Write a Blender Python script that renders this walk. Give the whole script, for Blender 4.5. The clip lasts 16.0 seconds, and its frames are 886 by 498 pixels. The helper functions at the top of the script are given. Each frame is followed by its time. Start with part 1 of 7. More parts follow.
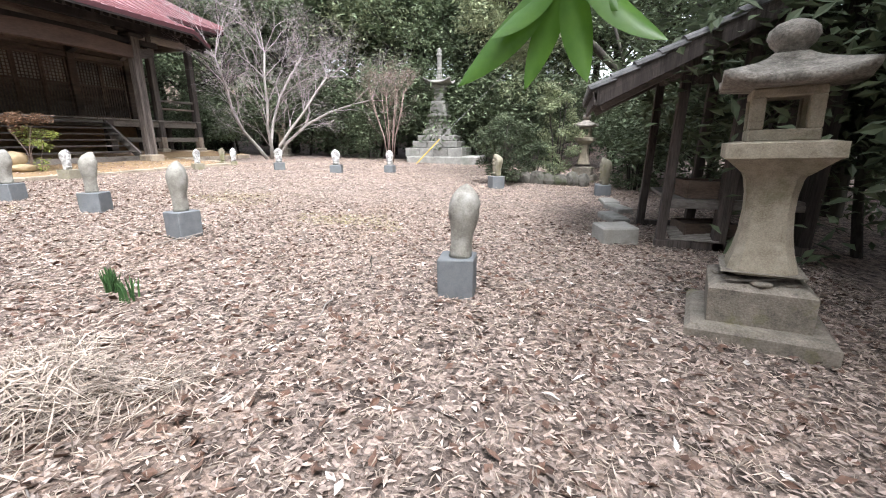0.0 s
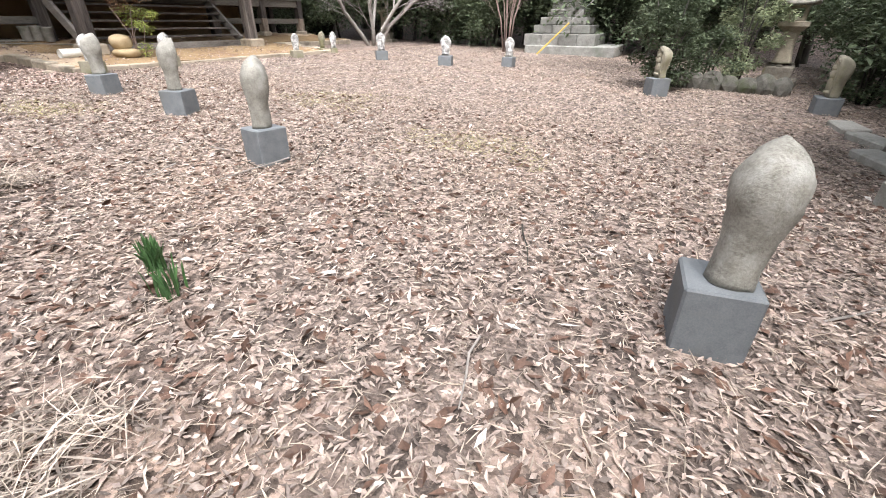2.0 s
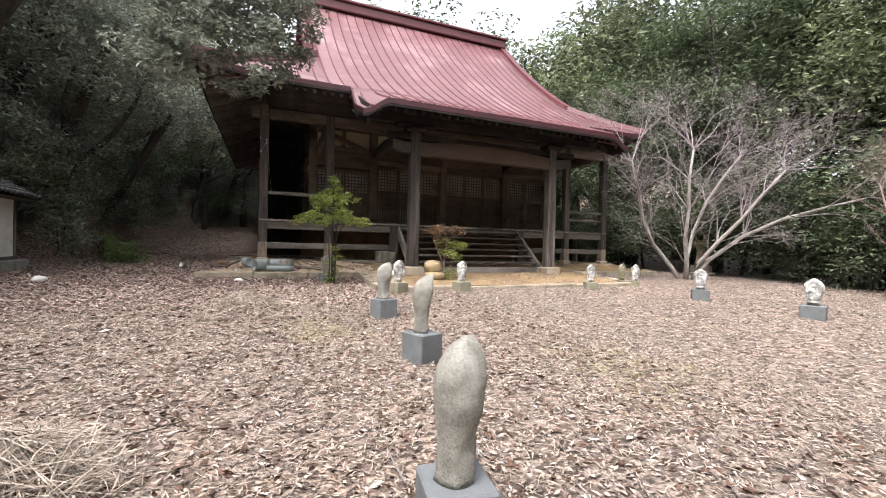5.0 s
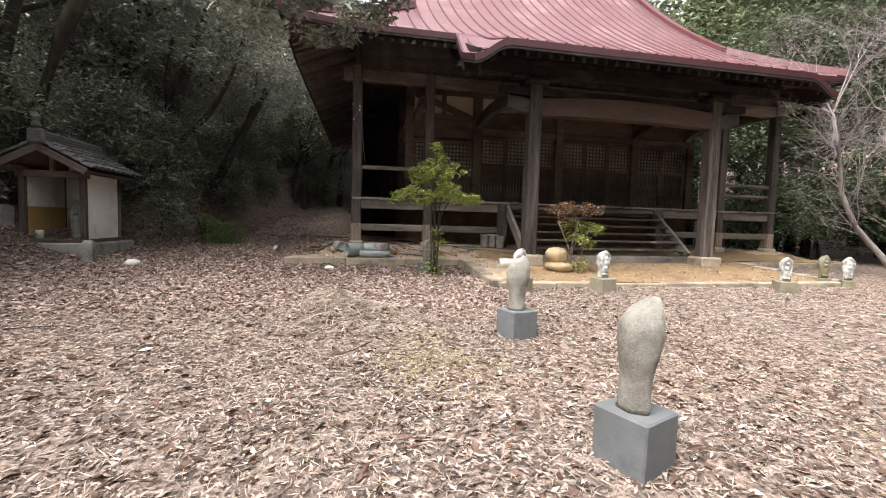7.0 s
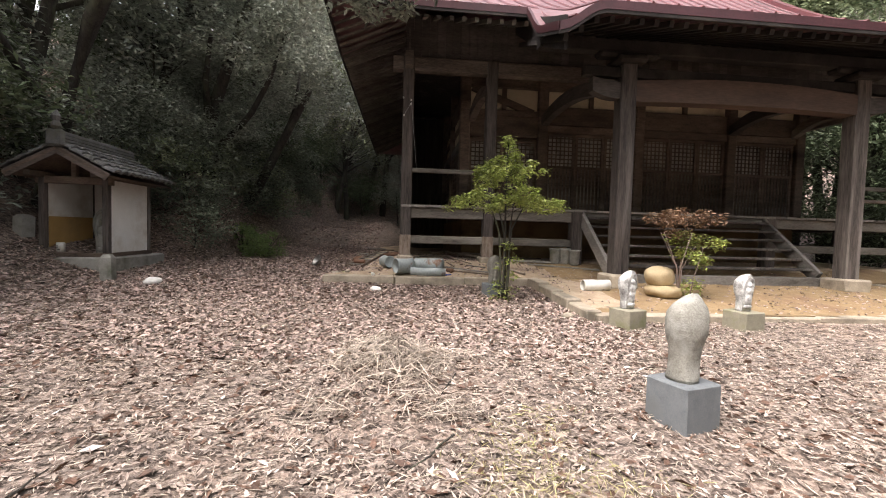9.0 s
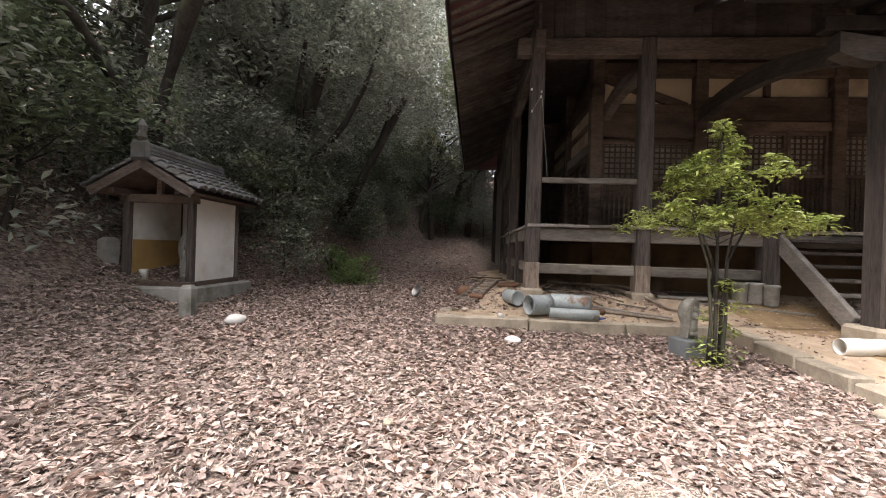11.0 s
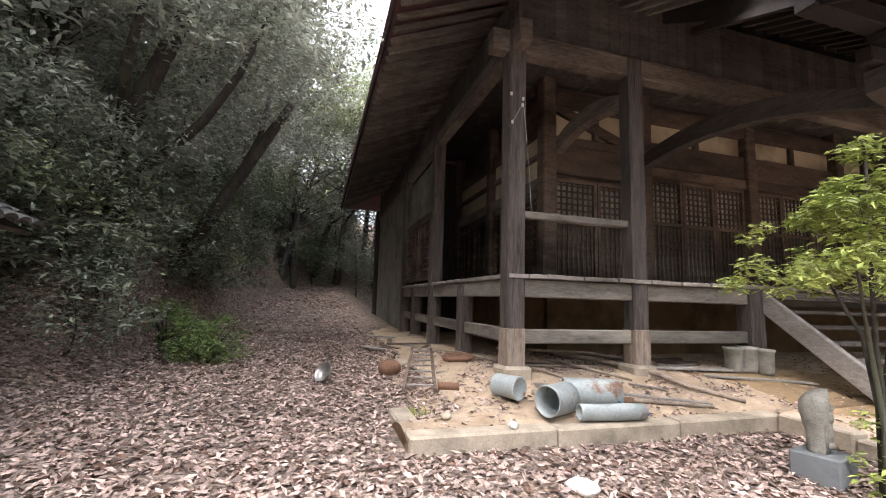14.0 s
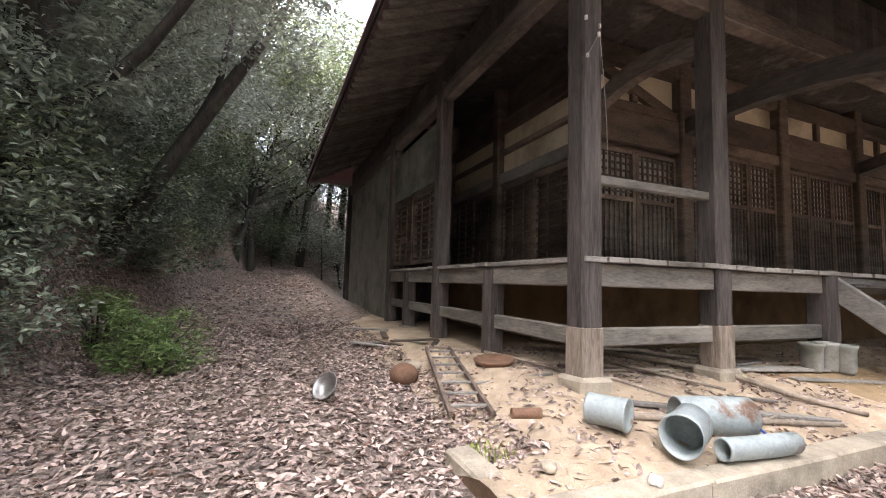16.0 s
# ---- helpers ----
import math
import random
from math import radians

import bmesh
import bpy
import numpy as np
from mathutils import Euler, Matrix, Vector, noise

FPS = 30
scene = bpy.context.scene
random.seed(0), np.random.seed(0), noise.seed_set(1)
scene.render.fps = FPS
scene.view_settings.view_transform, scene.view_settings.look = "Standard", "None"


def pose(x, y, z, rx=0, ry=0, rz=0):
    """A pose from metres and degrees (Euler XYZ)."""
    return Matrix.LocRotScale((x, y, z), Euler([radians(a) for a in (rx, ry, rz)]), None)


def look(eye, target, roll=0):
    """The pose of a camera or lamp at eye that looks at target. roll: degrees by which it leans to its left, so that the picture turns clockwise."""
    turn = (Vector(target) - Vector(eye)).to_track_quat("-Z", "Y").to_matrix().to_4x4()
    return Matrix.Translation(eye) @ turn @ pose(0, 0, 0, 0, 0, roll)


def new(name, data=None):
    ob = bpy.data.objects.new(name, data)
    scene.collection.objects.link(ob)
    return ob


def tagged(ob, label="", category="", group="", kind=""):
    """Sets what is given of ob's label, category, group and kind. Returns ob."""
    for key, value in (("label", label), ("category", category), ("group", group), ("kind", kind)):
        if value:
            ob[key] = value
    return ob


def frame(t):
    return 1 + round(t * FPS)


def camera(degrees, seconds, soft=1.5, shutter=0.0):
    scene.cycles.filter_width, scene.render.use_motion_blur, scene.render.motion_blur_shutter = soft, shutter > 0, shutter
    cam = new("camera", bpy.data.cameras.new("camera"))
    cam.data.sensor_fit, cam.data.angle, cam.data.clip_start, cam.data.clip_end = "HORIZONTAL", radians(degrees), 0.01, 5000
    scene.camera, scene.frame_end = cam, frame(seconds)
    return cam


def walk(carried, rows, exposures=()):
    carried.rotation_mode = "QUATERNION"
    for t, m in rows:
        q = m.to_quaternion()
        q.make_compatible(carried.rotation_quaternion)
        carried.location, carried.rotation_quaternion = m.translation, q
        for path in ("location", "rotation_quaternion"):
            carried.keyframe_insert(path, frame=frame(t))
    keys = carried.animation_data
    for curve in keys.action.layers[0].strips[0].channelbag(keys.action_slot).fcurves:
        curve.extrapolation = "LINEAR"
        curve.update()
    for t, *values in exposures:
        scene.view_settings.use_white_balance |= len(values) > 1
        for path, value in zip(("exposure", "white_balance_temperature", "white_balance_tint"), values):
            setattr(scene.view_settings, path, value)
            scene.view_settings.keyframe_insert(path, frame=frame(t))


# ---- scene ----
cam = camera(93.1, 16.0, soft=1.0)
METRES, EYE, TILT, LEAN, TURN = 17.4, 1.5, 0.0, 0.0, 16.5
ROWS = [
    (0.0, 0.0, 0.0, 0.0, -0.06, -14.6, 0.24),
    (0.5, -0.0071, 0.0248, -0.0098, 3.4, -21.47, 0.22),
    (1.0, -0.0213, 0.0499, -0.0086, 4.84, -27.69, 0.21),
    (1.5, -0.0381, 0.076, -0.0039, 8.41, -30.14, 0.12),
    (2.0, -0.0454, 0.1066, 0.0013, 13.08, -28.38, -0.1),
    (2.5, -0.0556, 0.1344, 0.0057, 17.35, -23.42, -0.27),
    (3.0, -0.0596, 0.16, 0.0062, 21.87, -16.8, -0.47),
    (3.5, -0.0662, 0.185, 0.0088, 27.4, -10.12, -0.65),
    (4.0, -0.0763, 0.2119, 0.0101, 34.39, -4.89, -0.9),
    (4.5, -0.0924, 0.2358, 0.0087, 42.75, -1.64, -1.13),
    (5.0, -0.1217, 0.2536, 0.0099, 50.79, -0.45, -1.35),
    (7.5, -0.2883, 0.3083, 0.0142, 63.12, -3.81, -1.55),
    (8.0, -0.3154, 0.3175, 0.015, 62.57, -4.11, -1.52),
    (8.5, -0.3378, 0.3175, 0.0155, 62.91, -3.74, -1.5),
    (9.0, -0.3667, 0.3148, 0.0153, 68.14, -2.37, -1.63),
    (9.5, -0.4049, 0.3087, 0.0172, 78.62, -0.43, -1.82),
    (12.0, -0.572, 0.2776, 0.0225, 74.29, 1.5, -1.93),
    (12.5, -0.6055, 0.2704, 0.0237, 69.22, 3.58, -1.9),
    (13.0, -0.64, 0.2624, 0.0255, 65.07, 5.56, -1.82),
    (13.5, -0.6664, 0.2571, 0.0291, 60.88, 6.81, -1.76),
    (14.0, -0.6986, 0.2572, 0.0298, 57.02, 6.99, -1.73),
    (14.5, -0.7287, 0.2498, 0.032, 54.5, 6.31, -1.68),
    (15.0, -0.7542, 0.2521, 0.0309, 53.32, 5.57, -1.67),
    (15.5, -0.7826, 0.2557, 0.0311, 52.43, 5.1, -1.64),
    (16.0, -0.8084, 0.2573, 0.0336, 50.89, 4.72, -1.66),
]
walk(cam, [(t, pose(0, 0, EYE, TILT, LEAN, TURN) @ pose(METRES * x, METRES * y, METRES * z, 90 + pitch, roll, yaw)) for t, x, y, z, yaw, pitch, roll in ROWS],
     exposures=[(0.0, 2.06, 6150, 10), (1.5, 1.86, 6350, 10), (3.5, 1.86, 6350, 10), (5.0, 1.66, 6500, 10), (9.0, 1.74, 6780, 12), (12.5, 2.42, 6600, 14), (16.0, 3.08, 6300, 12)])

# ---- light ----
world = bpy.data.worlds.new("overcast_sky")
scene.world = world
world.use_nodes = True
wn = world.node_tree
sky = wn.nodes.new("ShaderNodeTexSky")
sky.sky_type = 'NISHITA'
sky.sun_disc = False
sky.sun_elevation = radians(62)
sky.sun_rotation = radians(147)
sky.air_density = 1.2
sky.dust_density = 4.0
bgn = wn.nodes["Background"]
cloud = wn.nodes.new("ShaderNodeHueSaturation")
cloud.inputs["Saturation"].default_value = 0.3
wn.links.new(sky.outputs["Color"], cloud.inputs["Color"])
wn.links.new(cloud.outputs["Color"], bgn.inputs["Color"])
bgn.inputs["Strength"].default_value = 0.15
sun_data = bpy.data.lights.new("sun", 'SUN')
sun_data.energy = 1.5
sun_data.angle = radians(40)
sun_data.color = (1.0, 0.98, 1.02)
sun = new("sun", sun_data)
sun.matrix_world = look((8.5, -13, 29), (0, 0, 0))


# ---- materials ----
def mat(name, c1, c2, scale=6.0, rough=0.85, bump=0.3, fine=60.0, stain=None, stain_scale=0.8, stretch=(1, 1, 1),
        metal=0.0, spec=0.3, per_object=0.0, stain_lo=0.5, stain_hi=0.68, per_island=0.0, subsurf=0.0, cells=0.0):
    m = bpy.data.materials.new(name)
    m.use_nodes = True
    t = m.node_tree
    N, L = t.nodes, t.links
    b = N["Principled BSDF"]
    geo = N.new("ShaderNodeNewGeometry")
    mp = N.new("ShaderNodeMapping")
    mp.inputs["Scale"].default_value = stretch
    L.new(geo.outputs["Position"], mp.inputs["Vector"])

    def nz(s, detail, rgh=0.6):
        n = N.new("ShaderNodeTexNoise")
        n.inputs["Scale"].default_value = s
        n.inputs["Detail"].default_value = detail
        n.inputs["Roughness"].default_value = rgh
        L.new(mp.outputs["Vector"], n.inputs["Vector"])
        return n
    n1, n2 = nz(scale, 5), nz(fine, 3)
    mixf = N.new("ShaderNodeMath")
    mixf.operation = 'MULTIPLY_ADD'
    mixf.inputs[1].default_value = 0.45
    L.new(n2.outputs["Fac"], mixf.inputs[0])
    sc = N.new("ShaderNodeMath")
    sc.operation = 'MULTIPLY'
    sc.inputs[1].default_value = 0.55
    L.new(n1.outputs["Fac"], sc.inputs[0])
    L.new(sc.outputs[0], mixf.inputs[2])
    ramp = N.new("ShaderNodeValToRGB")
    ramp.color_ramp.elements[0].position, ramp.color_ramp.elements[1].position = 0.33, 0.67
    ramp.color_ramp.elements[0].color, ramp.color_ramp.elements[1].color = (*c1, 1), (*c2, 1)
    L.new(mixf.outputs[0], ramp.inputs["Fac"])
    col = ramp.outputs["Color"]
    if stain:
        n3 = nz(stain_scale, 6, 0.65)
        r3 = N.new("ShaderNodeValToRGB")
        r3.color_ramp.elements[0].position, r3.color_ramp.elements[1].position = stain_lo, stain_hi
        L.new(n3.outputs["Fac"], r3.inputs["Fac"])
        mx = N.new("ShaderNodeMixRGB")
        mx.inputs["Color2"].default_value = (*stain, 1)
        L.new(r3.outputs["Color"], mx.inputs["Fac"])
        L.new(col, mx.inputs["Color1"])
        col = mx.outputs["Color"]
    if cells:
        # overlapping flecks, each of its own tone
        for k, (sc_, lo, hi) in enumerate(((cells, 0.35, 1.6), (cells * 2.3, 0.6, 1.35))):
            vo = N.new("ShaderNodeTexVoronoi")
            vo.inputs["Scale"].default_value = sc_
            m2 = N.new("ShaderNodeMapping")
            m2.inputs["Scale"].default_value = (1.0, 0.45, 1.0) if k == 0 else (0.5, 1.0, 1.0)
            m2.inputs["Rotation"].default_value = (0, 0, 0.6 + k)
            ad = N.new("ShaderNodeVectorMath")
            ad.operation = 'MULTIPLY_ADD'
            ad.inputs[1].default_value = (0.10, 0.10, 0.10)
            L.new(n1.outputs["Color"], ad.inputs[0])
            L.new(mp.outputs["Vector"], ad.inputs[2])
            L.new(ad.outputs[0], m2.inputs["Vector"])
            L.new(m2.outputs["Vector"], vo.inputs["Vector"])
            sp = N.new("ShaderNodeSeparateColor")
            L.new(vo.outputs["Color"], sp.inputs["Color"])
            rg = N.new("ShaderNodeMapRange")
            rg.inputs["To Min"].default_value, rg.inputs["To Max"].default_value = lo, hi
            L.new(sp.outputs["Red"], rg.inputs["Value"])
            hv = N.new("ShaderNodeHueSaturation")
            L.new(rg.outputs["Result"], hv.inputs["Value"])
            L.new(col, hv.inputs["Color"])
            col = hv.outputs["Color"]
    for amount, node, out in ((per_object, "ShaderNodeObjectInfo", "Random"), (per_island, "ShaderNodeNewGeometry", "Random Per Island")):
        if amount:
            oi = N.new(node)
            mr = N.new("ShaderNodeMapRange")
            mr.inputs["To Min"].default_value, mr.inputs["To Max"].default_value = 1 - amount, 1 + amount
            L.new(oi.outputs[out], mr.inputs["Value"])
            hs = N.new("ShaderNodeHueSaturation")
            L.new(mr.outputs["Result"], hs.inputs["Value"])
            L.new(col, hs.inputs["Color"])
            col = hs.outputs["Color"]
    L.new(col, b.inputs["Base Color"])
    b.inputs["Roughness"].default_value = rough
    b.inputs["Metallic"].default_value = metal
    b.inputs["Specular IOR Level"].default_value = spec
    if bump:
        bp = N.new("ShaderNodeBump")
        bp.inputs["Strength"].default_value = bump
        bp.inputs["Distance"].default_value = 0.02
        L.new(mixf.outputs[0], bp.inputs["Height"])
        L.new(bp.outputs["Normal"], b.inputs["Normal"])
    if subsurf:
        tr = N.new("ShaderNodeBsdfTranslucent")
        L.new(col, tr.inputs["Color"])
        ms = N.new("ShaderNodeMixShader")
        ms.inputs["Fac"].default_value = subsurf
        L.new(b.outputs["BSDF"], ms.inputs[1])
        L.new(tr.outputs["BSDF"], ms.inputs[2])
        L.new(ms.outputs["Shader"], N["Material Output"].inputs["Surface"])
    return m


M_LITTER = mat("leaf_litter_soil", (0.075, 0.054, 0.043), (0.30, 0.236, 0.198), 14, 0.95, 1.0, 60, (0.22, 0.158, 0.12), 0.45, stain_lo=0.48, stain_hi=0.7, cells=24.0)
M_LEAFDRY = mat("dry_leaves", (0.19, 0.143, 0.118), (0.45, 0.37, 0.315), 25, 0.75, 0.0, 30, per_island=0.6)
M_STRAW = mat("dry_straw", (0.27, 0.215, 0.167), (0.48, 0.405, 0.325), 25, 0.7, 0.0, 30, per_island=0.45)
M_LEAFBROWN = mat("brown_leaves", (0.20, 0.135, 0.112), (0.46, 0.36, 0.31), 25, 0.65, 0.0, 30, per_island=0.65)
M_DIRT = mat("bare_ochre_earth", (0.31, 0.225, 0.15), (0.50, 0.395, 0.285), 5, 0.95, 1.0, 70, (0.25, 0.18, 0.12), 0.9)
M_OCHRE = mat("yellow_ochre_earth", (0.20, 0.132, 0.068), (0.33, 0.232, 0.13), 4, 0.95, 1.0, 70, (0.19, 0.115, 0.07), 0.8)
M_KERB = mat("kerb_stone", (0.26, 0.22, 0.17), (0.45, 0.38, 0.29), 5, 0.9, 0.5, 50, (0.15, 0.13, 0.10), 1.3)
M_WOOD = mat("weathered_dark_timber", (0.020, 0.017, 0.015), (0.118, 0.097, 0.086), 9, 0.8, 0.8, 55, (0.25, 0.225, 0.20), 1.6, (1, 1, 0.09), stain_lo=0.55, stain_hi=0.74, per_object=0.3)
M_WOODH = mat("weathered_beam_timber", (0.040, 0.031, 0.026), (0.185, 0.148, 0.125), 7, 0.8, 0.8, 50, (0.33, 0.285, 0.24), 1.3, (0.16, 0.16, 1), stain_lo=0.52, stain_hi=0.74, per_object=0.35)
# darker copy of the beam timber, with under-eave shade put into its colour
M_WOODP = mat("shade_darkened_porch_timber", (0.030, 0.026, 0.024), (0.105, 0.09, 0.08), 5, 0.8, 0.5, 30, (0.17, 0.15, 0.135), 0.9, (0.25, 0.25, 1), stain_lo=0.55, stain_hi=0.8, per_object=0.3)
M_WOODBROWN = mat("brown_inner_timber", (0.055, 0.040, 0.032), (0.19, 0.138, 0.105), 6, 0.75, 0.6, 45, (0.03, 0.02, 0.015), 1.0, (0.3, 0.3, 1), per_object=0.35)
M_WOODGREY = mat("bleached_grey_timber", (0.14, 0.125, 0.11), (0.33, 0.30, 0.27), 6, 0.85, 0.4, 40, (0.07, 0.06, 0.05), 1.5, (0.4, 0.4, 1), per_object=0.2)
M_PLASTER = mat("aged_plaster", (0.46, 0.38, 0.26), (0.62, 0.52, 0.38), 2, 0.95, 0.15, 40, (0.30, 0.24, 0.17), 0.7)
M_PLASTERW = mat("white_plaster", (0.70, 0.68, 0.64), (0.85, 0.83, 0.79), 2, 0.95, 0.12, 40, (0.56, 0.50, 0.42), 0.9)
M_PLASTERO = mat("ochre_plaster", (0.36, 0.22, 0.08), (0.50, 0.32, 0.13), 2, 0.95, 0.2, 40, (0.3, 0.2, 0.1), 1.2)
M_ROOF = mat("red_painted_metal_roof", (0.12, 0.048, 0.051), (0.185, 0.081, 0.086), 1.2, 0.40, 0.05, 20, (0.29, 0.17, 0.175), 0.45, spec=0.6, per_object=0.06)
M_ROOFRIB = mat("red_roof_seams", (0.085, 0.025, 0.028), (0.15, 0.04, 0.045), 2, 0.45, 0.05, 20, spec=0.5)
M_ROOFEDGE = mat("dark_red_roof_edge", (0.035, 0.011, 0.013), (0.075, 0.022, 0.026), 2, 0.5, 0.05, 20, spec=0.4)
# dark eave timber, taken near black: the porch underside's shade is in the colour
M_EAVESHADE = mat("shade_darkened_eave_timber", (0.010, 0.008, 0.007), (0.030, 0.024, 0.022), 5, 0.85, 0.4, 30, (0.05, 0.042, 0.036), 0.9)
M_PLASTERG = mat("mildewed_grey_plaster", (0.15, 0.145, 0.12), (0.27, 0.26, 0.225), 2, 0.95, 0.2, 40, (0.09, 0.09, 0.065), 0.8)
M_RAIL = mat("grey_weathered_rail", (0.068, 0.060, 0.051), (0.20, 0.178, 0.152), 7, 0.85, 0.7, 50, (0.31, 0.285, 0.24), 1.6, (0.2, 0.2, 1), stain_lo=0.54, stain_hi=0.74, per_object=0.35)
M_FOOT = mat("bleached_spliced_timber", (0.12, 0.088, 0.066), (0.38, 0.31, 0.25), 9, 0.85, 0.7, 50, (0.08, 0.055, 0.042), 2.4, (1, 1, 0.15), stain_lo=0.55, stain_hi=0.7)
M_EARTHWALL = mat("brown_earth_panel", (0.16, 0.105, 0.06), (0.27, 0.185, 0.11), 2, 0.95, 0.2, 40, (0.10, 0.07, 0.045), 1.1)
M_TILE = mat("grey_clay_roof_tile", (0.06, 0.06, 0.06), (0.17, 0.165, 0.16), 6, 0.7, 0.3, 50, (0.09, 0.085, 0.06), 1.6, per_object=0.2)
M_GRANITE = mat("carved_pale_granite", (0.15, 0.14, 0.115), (0.345, 0.33, 0.29), 9, 0.9, 0.6, 80, (0.43, 0.42, 0.385), 3.6, stain_lo=0.52, stain_hi=0.74)
M_GRANW = mat("white_lichened_granite", (0.13, 0.12, 0.11), (0.46, 0.45, 0.43), 12, 0.9, 0.5, 60, (0.66, 0.65, 0.62), 7.0, stain_lo=0.46, stain_hi=0.6)
M_BLOCK = mat("grey_cut_stone", (0.115, 0.125, 0.13), (0.19, 0.20, 0.205), 10, 0.85, 0.15, 120, (0.13, 0.135, 0.13), 2.5)
M_BLOCKM = mat("mossy_cut_stone", (0.18, 0.165, 0.12), (0.32, 0.29, 0.22), 10, 0.9, 0.3, 100, (0.14, 0.14, 0.06), 2.5)
M_LANT = mat("lantern_granite", (0.20, 0.17, 0.125), (0.39, 0.345, 0.265), 10, 0.92, 0.6, 90, (0.12, 0.115, 0.055), 2.4, stain_lo=0.52, stain_hi=0.72)
M_LANTBASE = mat("mossy_lantern_base", (0.10, 0.088, 0.07), (0.30, 0.265, 0.215), 9, 0.95, 0.8, 70, (0.16, 0.15, 0.06), 3.0, stain_lo=0.56, stain_hi=0.74)
M_LANTTOP = mat("mossy_lantern_cap", (0.09, 0.082, 0.07), (0.34, 0.31, 0.265), 11, 0.95, 0.9, 60, (0.06, 0.055, 0.042), 4.0)
M_PAG = mat("pagoda_stone", (0.15, 0.145, 0.13), (0.32, 0.312, 0.285), 4, 0.9, 0.4, 40, (0.15, 0.155, 0.13), 1.2, per_object=0.15)
M_CONC = mat("grey_concrete", (0.22, 0.21, 0.185), (0.38, 0.365, 0.33), 5, 0.92, 0.35, 60, (0.13, 0.13, 0.10), 1.4)
M_BARKPALE = mat("pale_maple_bark", (0.20, 0.18, 0.16), (0.38, 0.35, 0.32), 8, 0.9, 0.4, 50, (0.16, 0.14, 0.12), 2.5)
M_TWIG = mat("bare_twigs", (0.24, 0.203, 0.20), (0.37, 0.322, 0.32), 6, 0.9, 0.0, 40)
M_TWIGR = mat("reddish_shrub_twigs", (0.19, 0.135, 0.115), (0.32, 0.245, 0.215), 6, 0.9, 0.0, 40)
M_BARK = mat("dark_forest_bark", (0.022, 0.019, 0.016), (0.075, 0.066, 0.056), 9, 0.95, 0.7, 40, (0.10, 0.105, 0.07), 1.6, (1, 1, 0.35))
M_LEAFA = mat("dark_evergreen_leaf", (0.058, 0.080, 0.042), (0.165, 0.20, 0.118), 0.6, 0.6, 0.0, 4, per_island=0.45, per_object=0.25, spec=0.25, subsurf=0.25)
M_LEAFB = mat("light_evergreen_leaf", (0.145, 0.172, 0.098), (0.33, 0.365, 0.22), 0.6, 0.6, 0.0, 4, per_island=0.4, per_object=0.25, spec=0.25, subsurf=0.3)
M_LEAFC = mat("silvery_oak_leaf", (0.15, 0.17, 0.13), (0.40, 0.43, 0.35), 0.6, 0.4, 0.0, 4, per_island=0.45, per_object=0.2, spec=0.45, subsurf=0.3)
M_LEAFBANK = mat("grey_green_bank_leaf", (0.10, 0.122, 0.085), (0.28, 0.31, 0.225), 0.8, 0.55, 0.0, 6, per_island=0.55, per_object=0.25, spec=0.35, subsurf=0.25)
M_LEAFY = mat("yellow_green_leaf", (0.17, 0.22, 0.05), (0.40, 0.44, 0.13), 2, 0.45, 0.0, 8, per_island=0.45, spec=0.45, subsurf=0.3)
M_LEAFRED = mat("russet_leaf", (0.15, 0.085, 0.055), (0.28, 0.18, 0.11), 2, 0.5, 0.0, 8, per_island=0.4, subsurf=0.2)
M_LEAFBIG = mat("bright_broad_leaf", (0.05, 0.135, 0.012), (0.10, 0.215, 0.028), 4, 0.4, 0.1, 30, spec=0.5, subsurf=0.5)
M_GRASS = mat("green_blades", (0.04, 0.10, 0.035), (0.09, 0.17, 0.06), 4, 0.5, 0.0, 20, per_island=0.3, subsurf=0.2)
M_MOSS = mat("bright_low_shrub_leaf", (0.095, 0.15, 0.05), (0.23, 0.30, 0.11), 2, 0.5, 0.0, 8, per_island=0.4, subsurf=0.2)
M_GALV = mat("galvanised_sheet", (0.235, 0.268, 0.264), (0.39, 0.42, 0.41), 5, 0.55, 0.15, 30, (0.20, 0.115, 0.075), 2.6, metal=0.15, stain_lo=0.57, stain_hi=0.65)
M_POLE = mat("bleached_brown_pole", (0.19, 0.145, 0.11), (0.40, 0.33, 0.265), 7, 0.85, 0.5, 45, (0.12, 0.09, 0.07), 2.0)
M_RUST = mat("rusty_iron", (0.10, 0.055, 0.035), (0.22, 0.12, 0.075), 8, 0.85, 0.4, 50)
M_BOWL = mat("dull_metal_bowl", (0.20, 0.19, 0.18), (0.36, 0.34, 0.32), 5, 0.35, 0.05, 40, metal=0.8)
M_PALE = mat("pale_plastic", (0.66, 0.65, 0.60), (0.80, 0.79, 0.75), 5, 0.5, 0.05, 40, (0.4, 0.33, 0.25), 3.0)
M_CLAY = mat("ochre_clay_pot", (0.32, 0.24, 0.135), (0.48, 0.38, 0.24), 5, 0.8, 0.3, 50, (0.28, 0.2, 0.1), 2.0)
M_YELLOW = mat("yellow_tube", (0.52, 0.36, 0.07), (0.62, 0.45, 0.12), 5, 0.5, 0.05, 30)
M_ROCK = mat("dark_mossy_rock", (0.05, 0.048, 0.04), (0.15, 0.14, 0.12), 6, 0.95, 0.7, 50, (0.06, 0.07, 0.035), 2.0)
M_WIRE = mat("thin_wire", (0.30, 0.29, 0.28), (0.42, 0.41, 0.40), 5, 0.5, 0.0, 30)
M_BLACK = mat("black_print", (0.02, 0.02, 0.02), (0.04, 0.04, 0.04), 5, 0.6, 0.0, 30)
